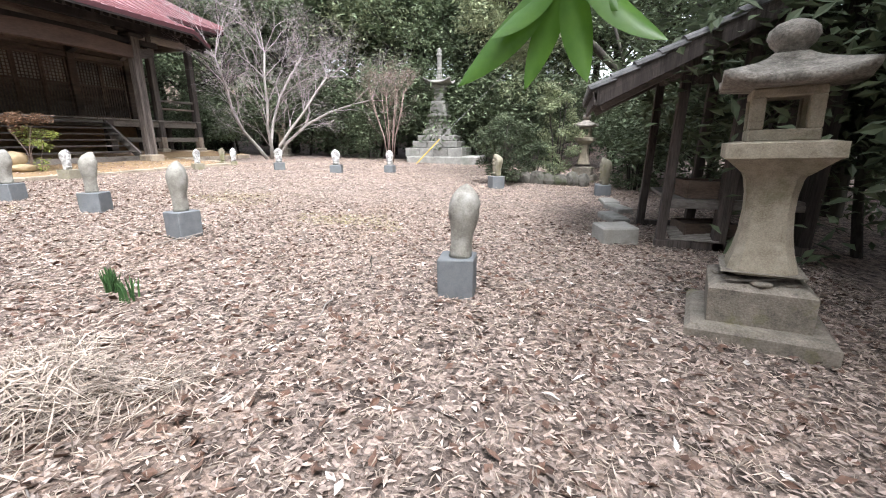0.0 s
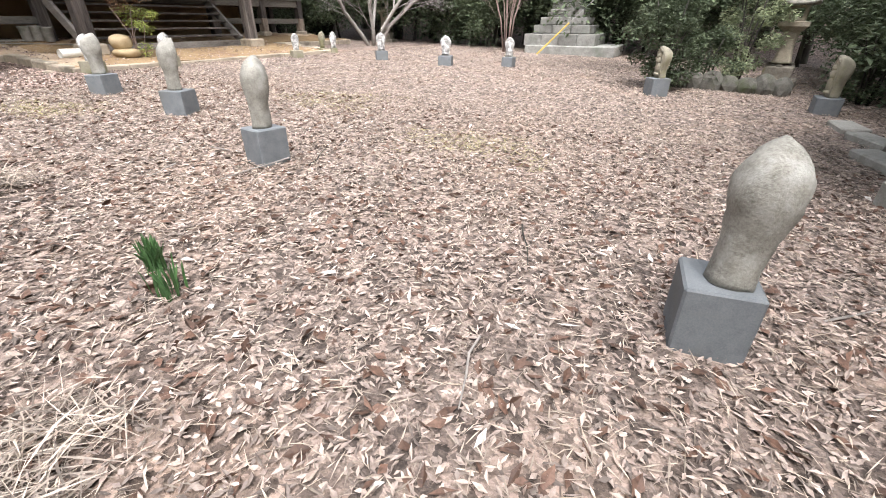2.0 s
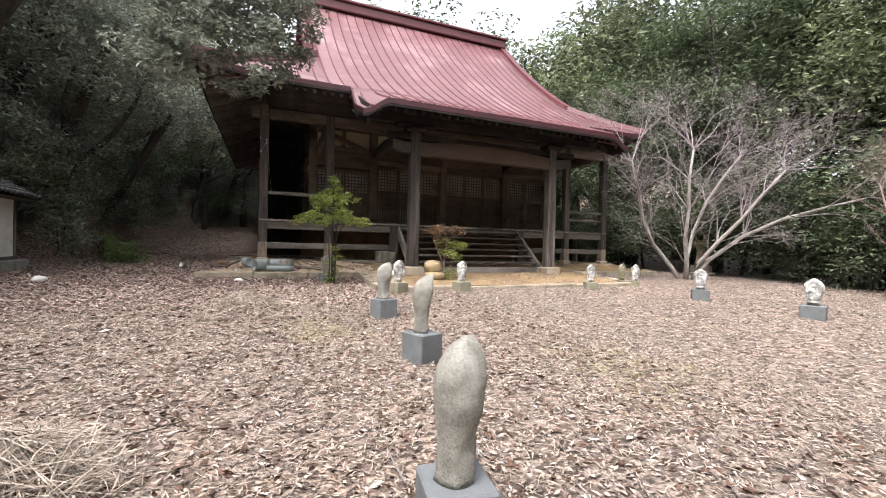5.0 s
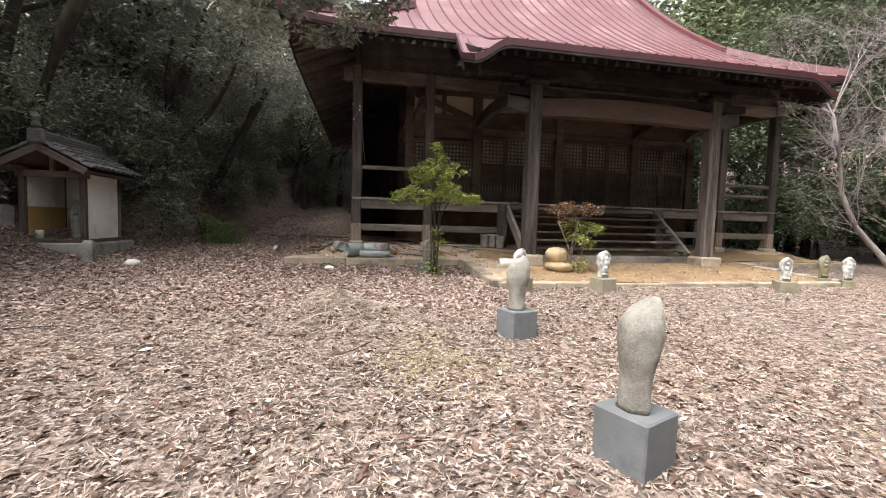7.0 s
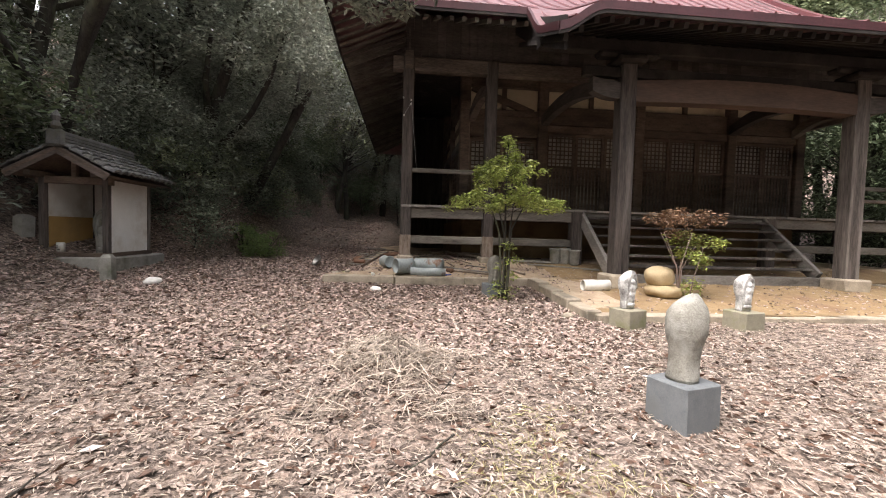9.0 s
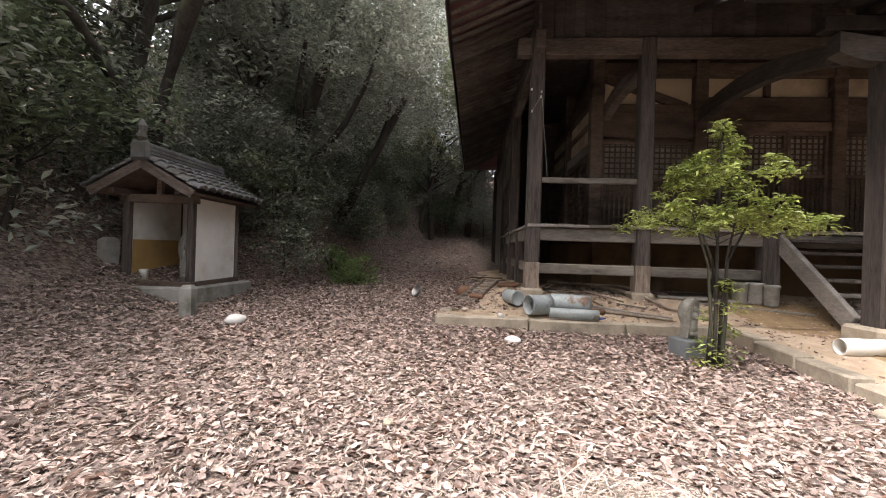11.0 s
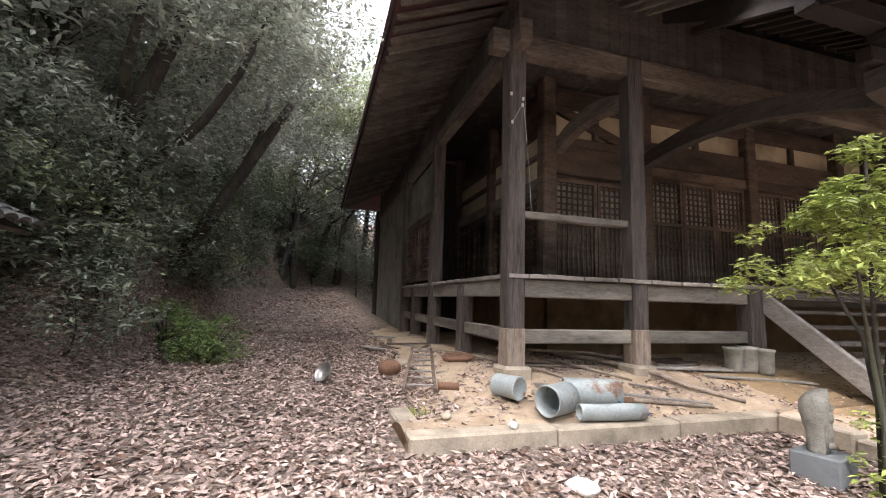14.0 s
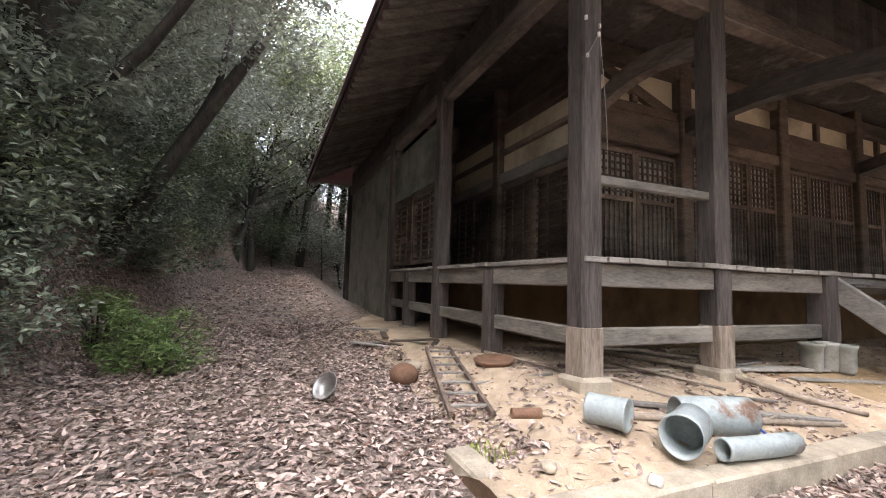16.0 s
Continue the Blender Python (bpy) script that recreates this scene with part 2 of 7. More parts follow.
M_BLUE = mat("blue_cord", (0.04, 0.07, 0.28), (0.07, 0.12, 0.38), 5, 0.6, 0.0, 30)
M_WHITE = mat("white_pebble", (0.62, 0.60, 0.56), (0.78, 0.76, 0.72), 8, 0.8, 0.2, 60)


# ---- mesh helpers ----
def finish(bm, name, material, smooth=False):
    me = bpy.data.meshes.new(name)
    bmesh.ops.recalc_face_normals(bm, faces=bm.faces)
    bm.to_mesh(me)
    bm.free()
    me.materials.append(material)
    if smooth:
        me.polygons.foreach_set("use_smooth", [True] * len(me.polygons))
    return me


def part(name, bm, material, parent=None, label="", smooth=False):
    ob = new(name, finish(bm, name, material, smooth) if not isinstance(bm, bpy.types.Mesh) else bm)
    if parent is not None:
        ob.parent = parent
        ob.matrix_parent_inverse = parent.matrix_world.inverted() if parent.type == 'MESH' else Matrix()
    return tagged(ob, label)


def thing(name, m, label, category, group=""):
    """An empty at the base of a thing; its parts are built in its own axes."""
    ob = new(name)
    ob.empty_display_size = 0.2
    ob.matrix_world = m
    ob.matrix_basis = m
    return tagged(ob, label, category, group)


def box(bm, c, s, rot=None, bevel=0.0, jitter=0.0):
    r = bmesh.ops.create_cube(bm, size=1.0)
    vs = r["verts"]
    m = Matrix.Translation(c) @ (rot.to_4x4() if rot else Matrix()) @ Matrix.Diagonal((*s, 1))
    bmesh.ops.transform(bm, matrix=m, verts=vs)
    if jitter:
        for v in vs:
            v.co += Vector((random.uniform(-1, 1), random.uniform(-1, 1), random.uniform(-1, 1))) * jitter
    if bevel:
        es = list({e for v in vs for e in v.link_edges})
        bmesh.ops.bevel(bm, geom=es, offset=bevel, segments=1, affect='EDGES')
    return vs


def beam(bm, a, b, w, h, bevel=0.012, roll=0.0):
    """A squared timber from a to b."""
    a, b = Vector(a), Vector(b)
    d = b - a
    q = d.to_track_quat('X', 'Z').to_matrix() @ Matrix.Rotation(roll, 3, 'X')
    box(bm, (a + b) / 2, (d.length, w, h), q, bevel)


def tube(bm, path, radii, seg=8, cap=True):
    rings = []
    n = len(path)
    for i, p in enumerate(path):
        d = (Vector(path[min(i + 1, n - 1)]) - Vector(path[max(i - 1, 0)])).normalized()
        ref = Vector((0, 0, 1)) if abs(d.z) < 0.9 else Vector((1, 0, 0))
        u = d.cross(ref).normalized()
        w = d.cross(u)
        r = radii[i] if hasattr(radii, "__len__") else radii
        rings.append([bm.verts.new(Vector(p) + (u * math.cos(k * math.tau / seg) + w * math.sin(k * math.tau / seg)) * r) for k in range(seg)])
    for a, b in zip(rings, rings[1:]):
        for k in range(seg):
            bm.faces.new((a[k], a[(k + 1) % seg], b[(k + 1) % seg], b[k]))
    if cap and seg > 2:
        bm.faces.new(rings[0][::-1])
        bm.faces.new(rings[-1])
    return rings


def stack(bm, sections, cap=True):
    """Loft through rings of equal count."""
    rings = [[bm.verts.new(p) for p in s] for s in sections]
    for a, b in zip(rings, rings[1:]):
        n = len(a)
        for k in range(n):
            bm.faces.new((a[k], a[(k + 1) % n], b[(k + 1) % n], b[k]))
    if cap:
        bm.faces.new(rings[0][::-1])
        bm.faces.new(rings[-1])
    return rings


def ngon(n, r, z, turn=0.0, sx=1.0, sy=1.0):
    return [(sx * r * math.cos(turn + k * math.tau / n), sy * r * math.sin(turn + k * math.tau / n), z) for k in range(n)]


def square(hw, hd, z, cx=0.0, cy=0.0):
    return [(cx - hw, cy - hd, z), (cx + hw, cy - hd, z), (cx + hw, cy + hd, z), (cx - hw, cy + hd, z)]


def lathe(bm, prof, n=20, sx=1.0, sy=1.0, turn=0.0, cap=True):
    return stack(bm, [ngon(n, r, z, turn, sx, sy) for r, z in prof], cap)


def mesh_np(name, verts, faces, material, smooth=False):
    me = bpy.data.meshes.new(name)
    me.from_pydata(verts, [], faces)
    me.materials.append(material)
    if smooth:
        me.polygons.foreach_set("use_smooth", [True] * len(me.polygons))
    return me


def smoothstep(a, b, v):
    t = min(1.0, max(0.0, (v - a) / (b - a)))
    return t * t * (3 - 2 * t)


# ---- ground ----
def lump(x, y, cx, cy, rx, ry, h):
    d = ((x - cx) / rx) ** 2 + ((y - cy) / ry) ** 2
    return h * math.exp(-1.6 * d)


def ground_z(x, y):
    z = 0.03 - 0.033 * max(-24.0, min(8.0, x))
    z += 0.018 * noise.noise((x * 1.1, y * 1.1, 0.3)) + 0.035 * noise.noise((x * 0.35, y * 0.35, 5.0))
    # the path beside the hall climbs gently towards the back
    z += 1.0 * smoothstep(-24, -32, x) * smoothstep(5, 1.5, y) + 1.5 * smoothstep(-33, -43, x) * smoothstep(5, 2, y)
    # wooded slopes round the clearing
    edge = -1.8 - 3.2 * smoothstep(-19, -8, x) + 1.2 * smoothstep(-24, -36, x)
    z += 7.5 * smoothstep(edge, edge - 13.0, y) + 2.3 * smoothstep(edge, edge - 1.6, y) * smoothstep(-19.5, -22.5, x)
    z += 9.0 * smoothstep(-38, -58, x)
    z += 7.0 * smoothstep(27.5, 46, y)
    z += 3.0 * smoothstep(6, 22, x)
    # heaps of raked straw
    z += lump(x, y, -11.6, 3.3, 0.9, 0.75, 0.17) + lump(x, y, -2.7, 1.2, 0.8, 0.6, 0.10) + lump(x, y, -6.3, 2.3, 0.7, 0.6, 0.16)
    return z


def ground_mesh():
    xs = [-420, -260, -160, -110, -80] + [-64 + i * 1.0 for i in range(38)] + [-26 + i * 0.16 for i in range(190)] + [4.4 + i * 0.8 for i in range(30)] + [30, 45, 70, 120, 200, 420]
    ys = [-420, -240, -140, -90, -60] + [-42 + i * 1.0 for i in range(36)] + [-6 + i * 0.16 for i in range(140)] + [16.4 + i * 0.5 for i in range(60)] + [47, 52, 60, 75, 110, 180, 420]
    nx = len(xs)
    vs = [(x, y, ground_z(x, y)) for y in ys for x in xs]
    fs = [(j * nx + i, j * nx + i + 1, (j + 1) * nx + i + 1, (j + 1) * nx + i) for j in range(len(ys) - 1) for i in range(nx - 1)]
    return mesh_np("ground", vs, fs, M_LITTER, True)


tagged(new("ground", ground_mesh()), "leaf-strewn earth of a temple clearing rising to wooded slopes", "ground", kind="structure")

# the earth platform of the hall: kerb line and surface
PLAT_FRONT, PLAT_WING, PLAT_Y0, PLAT_Y1, PLAT_Y2, PLAT_Y3 = -13.75, -16.95, 1.72, 6.35, 14.9, 19.6


def plat_z(x, y):
    top = 0.575 + 0.185 * smoothstep(-13.4, -16.95, x) + 0.27 * smoothstep(-16.7, -18.6, x)
    top += 0.025 * noise.noise((x * 1.4, y * 1.4, 2.0)) + 0.012 * noise.noise((x * 4, y * 4, 2.0))
    # the earth lies a little below the kerb tops
    if y < 6.4:
        top -= 0.06 * max(smoothstep(-17.4, -17.1, x), smoothstep(2.15, 1.95, y) * smoothstep(-18.4, -18.2, x))
    # the flank runs out under the fallen leaves
    side = smoothstep(3.1, 1.9 + 0.5 * noise.noise((x * 0.8, 0, 7)), y) * smoothstep(-17.2, -18.0, x)
    side = max(side, smoothstep(18.4, 19.4, y) * smoothstep(-17.2, -18.0, x))
    return top * (1 - side) + (ground_z(x, y) - 0.04) * side


def plat_mesh():
    vs, fs = [], []
    def patch(x0, x1, y0, y1, nx, ny):
        b = len(vs)
        for j in range(ny + 1):
            for i in range(nx + 1):
                x, y = x0 + (x1 - x0) * i / nx, y0 + (y1 - y0) * j / ny
                vs.append((x, y, plat_z(x, y)))
        for j in range(ny):
            for i in range(nx):
                k = b + j * (nx + 1) + i
                fs.append((k, k + 1, k + nx + 2, k + nx + 1))
        # buried edge all round
        rim = [b + i for i in range(nx + 1)] + [b + j * (nx + 1) + nx for j in range(1, ny + 1)] + [b + ny * (nx + 1) + i for i in range(nx - 1, -1, -1)] + [b + j * (nx + 1) for j in range(ny - 1, 0, -1)]
        low = len(vs)
        for k in rim:
            vs.append((vs[k][0], vs[k][1], vs[k][2] - 0.5))
        for q in range(len(rim)):
            q2 = (q + 1) % len(rim)
            fs.append((rim[q], rim[q2], low + q2, low + q))
    patch(-34.5, PLAT_WING, PLAT_Y0, PLAT_Y3, 110, 110)
    patch(PLAT_WING, PLAT_FRONT, PLAT_Y1, PLAT_Y2, 24, 56)
    return mesh_np("earth_platform", vs, fs, M_DIRT, True)


earth = plat_mesh()
earth.materials.append(M_OCHRE)
# yellower trodden soil before the porch
for poly in earth.polygons:
    c = poly.center
    if c.x > -18.3 + 1.4 * noise.noise((c.x * 0.7, c.y * 0.7, 3.0)) and c.y > 7.2 + 1.6 * noise.noise((c.x * 0.9, c.y * 0.9, 5.0)):
        poly.material_index = 1
tagged(new("earth_platform", earth), "bare ochre earth platform under the old hall", "ground", kind="structure")


def kerb_run(a, b, top, n):
    a, b = Vector((*a, 0)), Vector((*b, 0))
    for i in range(n):
        p, q = a.lerp(b, i / n), a.lerp(b, (i + 1) / n)
        d = q - p
        bm = bmesh.new()
        w = 0.24
        box(bm, (0, 0, 0), (d.length - 0.012, w, 0.5), None, 0.02, 0.008)
        ob = new("kerb_stone", finish(bm, "kerb_stone", M_KERB))
        mid = (p + q) / 2
        ob.matrix_world = Matrix.Translation((mid.x, mid.y, top - 0.25 + random.uniform(-0.012, 0.012))) @ Matrix.Rotation(math.atan2(d.y, d.x), 4, 'Z')
        tagged(ob, "weathered pale stone kerb edging the earth platform", "kerb", "platform kerb stones", "structure")


# ---- the old hall ----
XF, XI, YL, YR, YC = -18.4, -20.4, 3.48, 17.92, 10.7
YIL, YIR, XB = 5.2, 16.2, -33.0
FLOOR, BASE = 2.43, 0.98
hall = thing("temple_hall", pose(XF, YC, 1.0), "old weathered dark timber temple hall with red metal roof", "temple")
HM = hall.matrix_world.inverted()


def hp(name, bm, material, label="", smooth=False, parent=None):
    """A part of the hall, built in world axes."""
    bmesh.ops.transform(bm, matrix=HM, verts=bm.verts)
    ob = part(name, bm, material, None, label, smooth)
    ob.parent = parent or hall
    return ob


def hbeam(name, a, b, w, h, material=None, label="", bevel=0.015):
    bm = bmesh.new()
    beam(bm, a, b, w, h, bevel)
    return hp(name, bm, material or M_WOODH, label)


def hpost(name, x, y, z0, z1, w, material=None, label=""):
    bm = bmesh.new()
    box(bm, (x, y, (z0 + z1) / 2), (w, w, z1 - z0), None, 0.025)
    return hp(name, bm, material or M_WOOD, label)


ROOF_A, ROOF_B, ROOF_U0, RIDGE_X = 0.4156, 0.0297, -14.6, -25.4


def roof_f(u):
    return 5.62 + ROOF_A * u + ROOF_B * u * u


EAVE_X, EAVE_YL, EAVE_YR, EAVE_XB = -16.6, 1.62, 18.5, -34.2
GY0, GY1, PORCH0, PORCH1 = 5.2, 16.2, 5.95, 15.45


def roof_z(x, y):
    """Height of the roof's surface."""
    uf = -14.6 - x if x > RIDGE_X else x - (2 * RIDGE_X + 14.6)
    z = roof_f(max(0.0, uf))
    if not GY0 <= y <= GY1:
        d = (y - EAVE_YL) if y < GY0 else (EAVE_YR - y)
        z = min(z, roof_f(2.0 + max(0, d)))
    # the porch roof rolls down at its two sides
    if x > EAVE_X:
        z += 0.10 * smoothstep(EAVE_X, ROOF_U0, x) - 0.40 * smoothstep(3.95, 4.75, abs(y - YC)) * smoothstep(EAVE_X - 0.1, EAVE_X + 0.9, x)
    # corners sweep up a little
    ey = max(0.0, abs(y - YC) - 6.5) / 2.6
    ex = smoothstep(-19.5, EAVE_X, x) if x > RIDGE_X else 0
    return z + 0.22 * min(1, ey) ** 2 * ex


def sheet(bm, xs, ys, fz, thick):
    nx, ny = len(xs), len(ys)
    up = [[bm.verts.new((x, y, fz(x, y))) for x in xs] for y in ys]
    dn = [[bm.verts.new((x, y, fz(x, y) - thick)) for x in xs] for y in ys]
    for j in range(ny - 1):
        for i in range(nx - 1):
            bm.faces.new((up[j][i], up[j][i + 1], up[j + 1][i + 1], up[j + 1][i]))
            bm.faces.new((dn[j][i], dn[j + 1][i], dn[j + 1][i + 1], dn[j][i + 1]))
    for i in range(nx - 1):
        bm.faces.new((up[0][i], dn[0][i], dn[0][i + 1], up[0][i + 1]))
        bm.faces.new((up[-1][i], up[-1][i + 1], dn[-1][i + 1], dn[-1][i]))
    for j in range(ny - 1):
        bm.faces.new((up[j][0], up[j + 1][0], dn[j + 1][0], dn[j][0]))
        bm.faces.new((up[j][-1], dn[j][-1], dn[j + 1][-1], up[j + 1][-1]))


def lin(a, b, n):
    return [a + (b - a) * i / n for i in range(n + 1)]


bm = bmesh.new()
sheet(bm, lin(RIDGE_X, EAVE_X, 20), lin(GY0, GY1, 12), roof_z, 0.10)
roof_main = hp("roof", bm, M_ROOF, "concave red standing-seam metal roof slope", True)
bm = bmesh.new()
sheet(bm, lin(EAVE_X, ROOF_U0, 8), lin(PORCH0, PORCH0 + 0.9, 8) + lin(PORCH0 + 1.2, PORCH1 - 1.2, 8) + lin(PORCH1 - 0.9, PORCH1, 8), lambda x, y: roof_z(x, y) - 0.004, 0.10)
hp("porch_roof", bm, M_ROOF, "red metal roof of the projecting porch", True)
bm = bmesh.new()
sheet(bm, lin(EAVE_XB, RIDGE_X, 12), lin(GY0, GY1, 6), roof_z, 0.10)
hp("rear_roof", bm, M_ROOF, "", True)
def sweep(x, y):
    ey = max(0.0, abs(y - YC) - 6.5) / 2.6
    return 0.22 * min(1, ey) ** 2 * (smoothstep(-19.5, EAVE_X, x) if x > RIDGE_X else 0)


def skirt(fa, n, m):
    """A sheet given by fa(s, t), 0 to 1 each, with thickness."""
    bm = bmesh.new()
    up = [[bm.verts.new(fa(i / n, j / m)) for i in range(n + 1)] for j in range(m + 1)]
    dn = [[bm.verts.new(Vector(fa(i / n, j / m)) - Vector((0, 0, 0.10))) for i in range(n + 1)] for j in range(m + 1)]
    for j in range(m):
        for i in range(n):
            for q, f in ((up, 1), (dn, -1)):
                ring = [q[j][i], q[j][i + 1], q[j + 1][i + 1], q[j + 1][i]]
                bm.faces.new(ring[::f])
    for i in range(n):
        bm.faces.new((up[0][i], dn[0][i], dn[0][i + 1], up[0][i + 1]))
    return bm


for sgn, ye in ((1, EAVE_YL), (-1, EAVE_YR)):
    dg = abs((GY0 if sgn > 0 else GY1) - ye)
    def side(s, t, sgn=sgn, ye=ye, dg=dg):
        d = dg * t
        x = (EAVE_XB + d) + (EAVE_X - EAVE_XB - 2 * d) * s
        return (x, ye + sgn * d, roof_f(2 + d) + sweep(x, ye + sgn * d))
    hp("side_roof", skirt(side, 40, 10), M_ROOF, "red metal side skirt of the hip-and-gable roof", True)
    for back in (0, 1):
        def corner(s, t, sgn=sgn, ye=ye, back=back, dg=dg):
            d = dg * t
            y = ye + sgn * (d + (dg - d) * s)
            x = EAVE_XB + d if back else EAVE_X - d
            return (x, y, roof_f(2 + d) + sweep(x, y))
        hp("corner_roof", skirt(corner, 10, 10), M_ROOF, "", True)
# dark red metal edge over a dark eave board
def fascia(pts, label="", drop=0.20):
    for name, z0, z1, w, material in (("metal_edge", -0.14, 0.012, 0.03, M_ROOFEDGE), ("eave_fascia", -drop, -0.142, 0.022, M_EAVESHADE)):
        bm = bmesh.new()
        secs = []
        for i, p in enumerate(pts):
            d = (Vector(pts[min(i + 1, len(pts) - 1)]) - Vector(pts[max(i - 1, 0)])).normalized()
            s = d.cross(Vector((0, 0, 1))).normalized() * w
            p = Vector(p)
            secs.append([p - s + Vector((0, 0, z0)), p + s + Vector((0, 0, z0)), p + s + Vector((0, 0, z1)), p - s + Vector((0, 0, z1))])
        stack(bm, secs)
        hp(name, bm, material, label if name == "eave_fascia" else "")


for xe, a, b in ((EAVE_X, EAVE_YL, PORCH0), (EAVE_X, PORCH1, EAVE_YR), (ROOF_U0, PORCH0, PORCH1)):
    fascia([(xe - 0.02, y, roof_z(xe, y)) for y in lin(a, b, 60)], "dark timber eave board under the metal edge")
for y, s in ((EAVE_YL, 0.05), (EAVE_YR, -0.05)):
    fascia([(x, y + s, roof_f(2.0) + sweep(x, y)) for x in lin(EAVE_XB, EAVE_X - 0.06, 14)])
for y in (PORCH0 + 0.02, PORCH1 - 0.02):
    fascia([(x, y, roof_z(x, y)) for x in lin(ROOF_U0 - 0.06, EAVE_X + 0.02, 8)])
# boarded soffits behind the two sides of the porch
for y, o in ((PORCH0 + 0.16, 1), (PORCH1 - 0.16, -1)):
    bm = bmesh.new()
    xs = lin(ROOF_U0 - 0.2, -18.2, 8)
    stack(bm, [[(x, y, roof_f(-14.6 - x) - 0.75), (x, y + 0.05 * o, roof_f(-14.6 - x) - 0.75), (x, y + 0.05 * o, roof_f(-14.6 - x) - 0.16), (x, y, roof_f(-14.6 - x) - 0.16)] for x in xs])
    hp("barge_board", bm, M_EAVESHADE, "dark curved barge board of the porch")
# seams running down the slope
RIBS = 25
for i in range(RIBS):
    y = GY0 + 0.12 + (GY1 - GY0 - 0.24) * i / (RIBS - 1)
    x1 = ROOF_U0 if PORCH0 < y < PORCH1 else EAVE_X
    bm = bmesh.new()
    tube(bm, [(x, y, roof_z(x, y) + 0.012) for x in lin(RIDGE_X + 0.1, x1 + 0.01, 14)], 0.032, 5)
    hp("roof_seam", bm, M_ROOFRIB, "", False, None)
for y0, y1 in ((EAVE_YL, GY0), (GY1, EAVE_YR)):
    n = 7
    for i in range(n):
        y = y0 + (y1 - y0) * (i + 0.5) / n
        d = (y - EAVE_YL) if y < YC else (EAVE_YR - y)
        bm = bmesh.new()
        tube(bm, [(x, y, roof_z(x, y) + 0.012) for x in lin(EAVE_X - max(0.3, d), EAVE_X + 0.01, 8)], 0.032, 5)
        hp("roof_seam", bm, M_ROOFRIB)
# ridge, verges and hips
bm = bmesh.new()
zr = roof_z(RIDGE_X, YC)
for y0, y1, dz in ((GY0 - 0.35, GY1 + 0.35, 0.0),):
    box(bm, (RIDGE_X, (y0 + y1) / 2, zr + 0.16), (0.55, y1 - y0, 0.46), None, 0.05)
    box(bm, (RIDGE_X, (y0 + y1) / 2, zr + 0.44), (0.78, y1 - y0 + 0.15, 0.12), None, 0.03)
hp("ridge_cap", bm, M_ROOFRIB, "boxed red metal ridge")
for y in (GY0 - 0.22, GY1 + 0.22):
    bm = bmesh.new()
    secs = []
    xe = 21.0 if y < YC else 19.2
    for x in lin(2 * RIDGE_X + xe, -xe, 20):
        z = roof_f((-14.6 - x) if x > RIDGE_X else x - 2 * RIDGE_X - 14.6)
        secs.append([(x, y - 0.18, z - 0.06), (x, y + 0.18, z - 0.06), (x, y + 0.16, z + 0.16), (x, y - 0.16, z + 0.16)])
    stack(bm, secs)
    hp("verge", bm, M_ROOFRIB, "red metal verge of the gable")
    bm = bmesh.new()
    yy = y + (0.25 if y < YC else -0.25)
    vs = [bm.verts.new((x, yy, roof_f((-14.6 - x) if x > RIDGE_X else x - 2 * RIDGE_X - 14.6) - 0.1)) for x in lin(2 * RIDGE_X + xe + 0.2, -xe - 0.2, 12)]
    bm.faces.new(vs)
    bmesh.ops.extrude_face_region(bm, geom=bm.faces[:])
    for v in bm.verts[len(vs):]:
        v.co.y += 0.08 if y < YC else -0.08
    hp("gable_wall", bm, M_WOOD, "dark boarded gable")
for sgn in (-1, 1):
    yg, ye = (GY0, EAVE_YL) if sgn < 0 else (GY1, EAVE_YR)
    bm = bmesh.new()
    pts = [Vector((EAVE_X - abs(yy - ye), yy, roof_z(EAVE_X - abs(yy - ye), yy) + 0.09)) for yy in lin(ye, yg, 8)]
    sd = (pts[1] - pts[0]).cross(Vector((0, 0, 1))).normalized() * 0.15
    up = Vector((0, 0, 0.12))
    stack(bm, [[p - sd - up, p + sd - up, p + sd * 0.7 + up, p - sd * 0.7 + up] for p in pts])
    hp("hip_ridge", bm, M_ROOFRIB, "red metal hip ridge")

# rafters
def rafter_mesh(a, b, material):
    bm = bmesh.new()
    beam(bm, a, b, 0.085, 0.10, 0)
    return finish(bm, "rafter", material)


me_f = rafter_mesh((0, 0, 0), (-3.9, 0, roof_f(5.6) - roof_f(2.0) - 0.55), M_RAIL)
# porch rafters are coloured darker to hold the shade under the porch roof
me_p = rafter_mesh((0, 0, 0), (-2.9, 0, 1.12), M_EAVESHADE)
me_s = rafter_mesh((0, 0, 0), (0, 3.4, roof_f(5.2) - roof_f(2.0) - 0.55), M_RAIL)


def place(me, name, x, y, z, flip=False):
    ob = new(name, me)
    ob.parent = hall
    ob.matrix_basis = HM @ Matrix.Translation((x, y, z)) @ (Matrix.Diagonal((1, -1, 1, 1)) if flip else Matrix())
    return ob


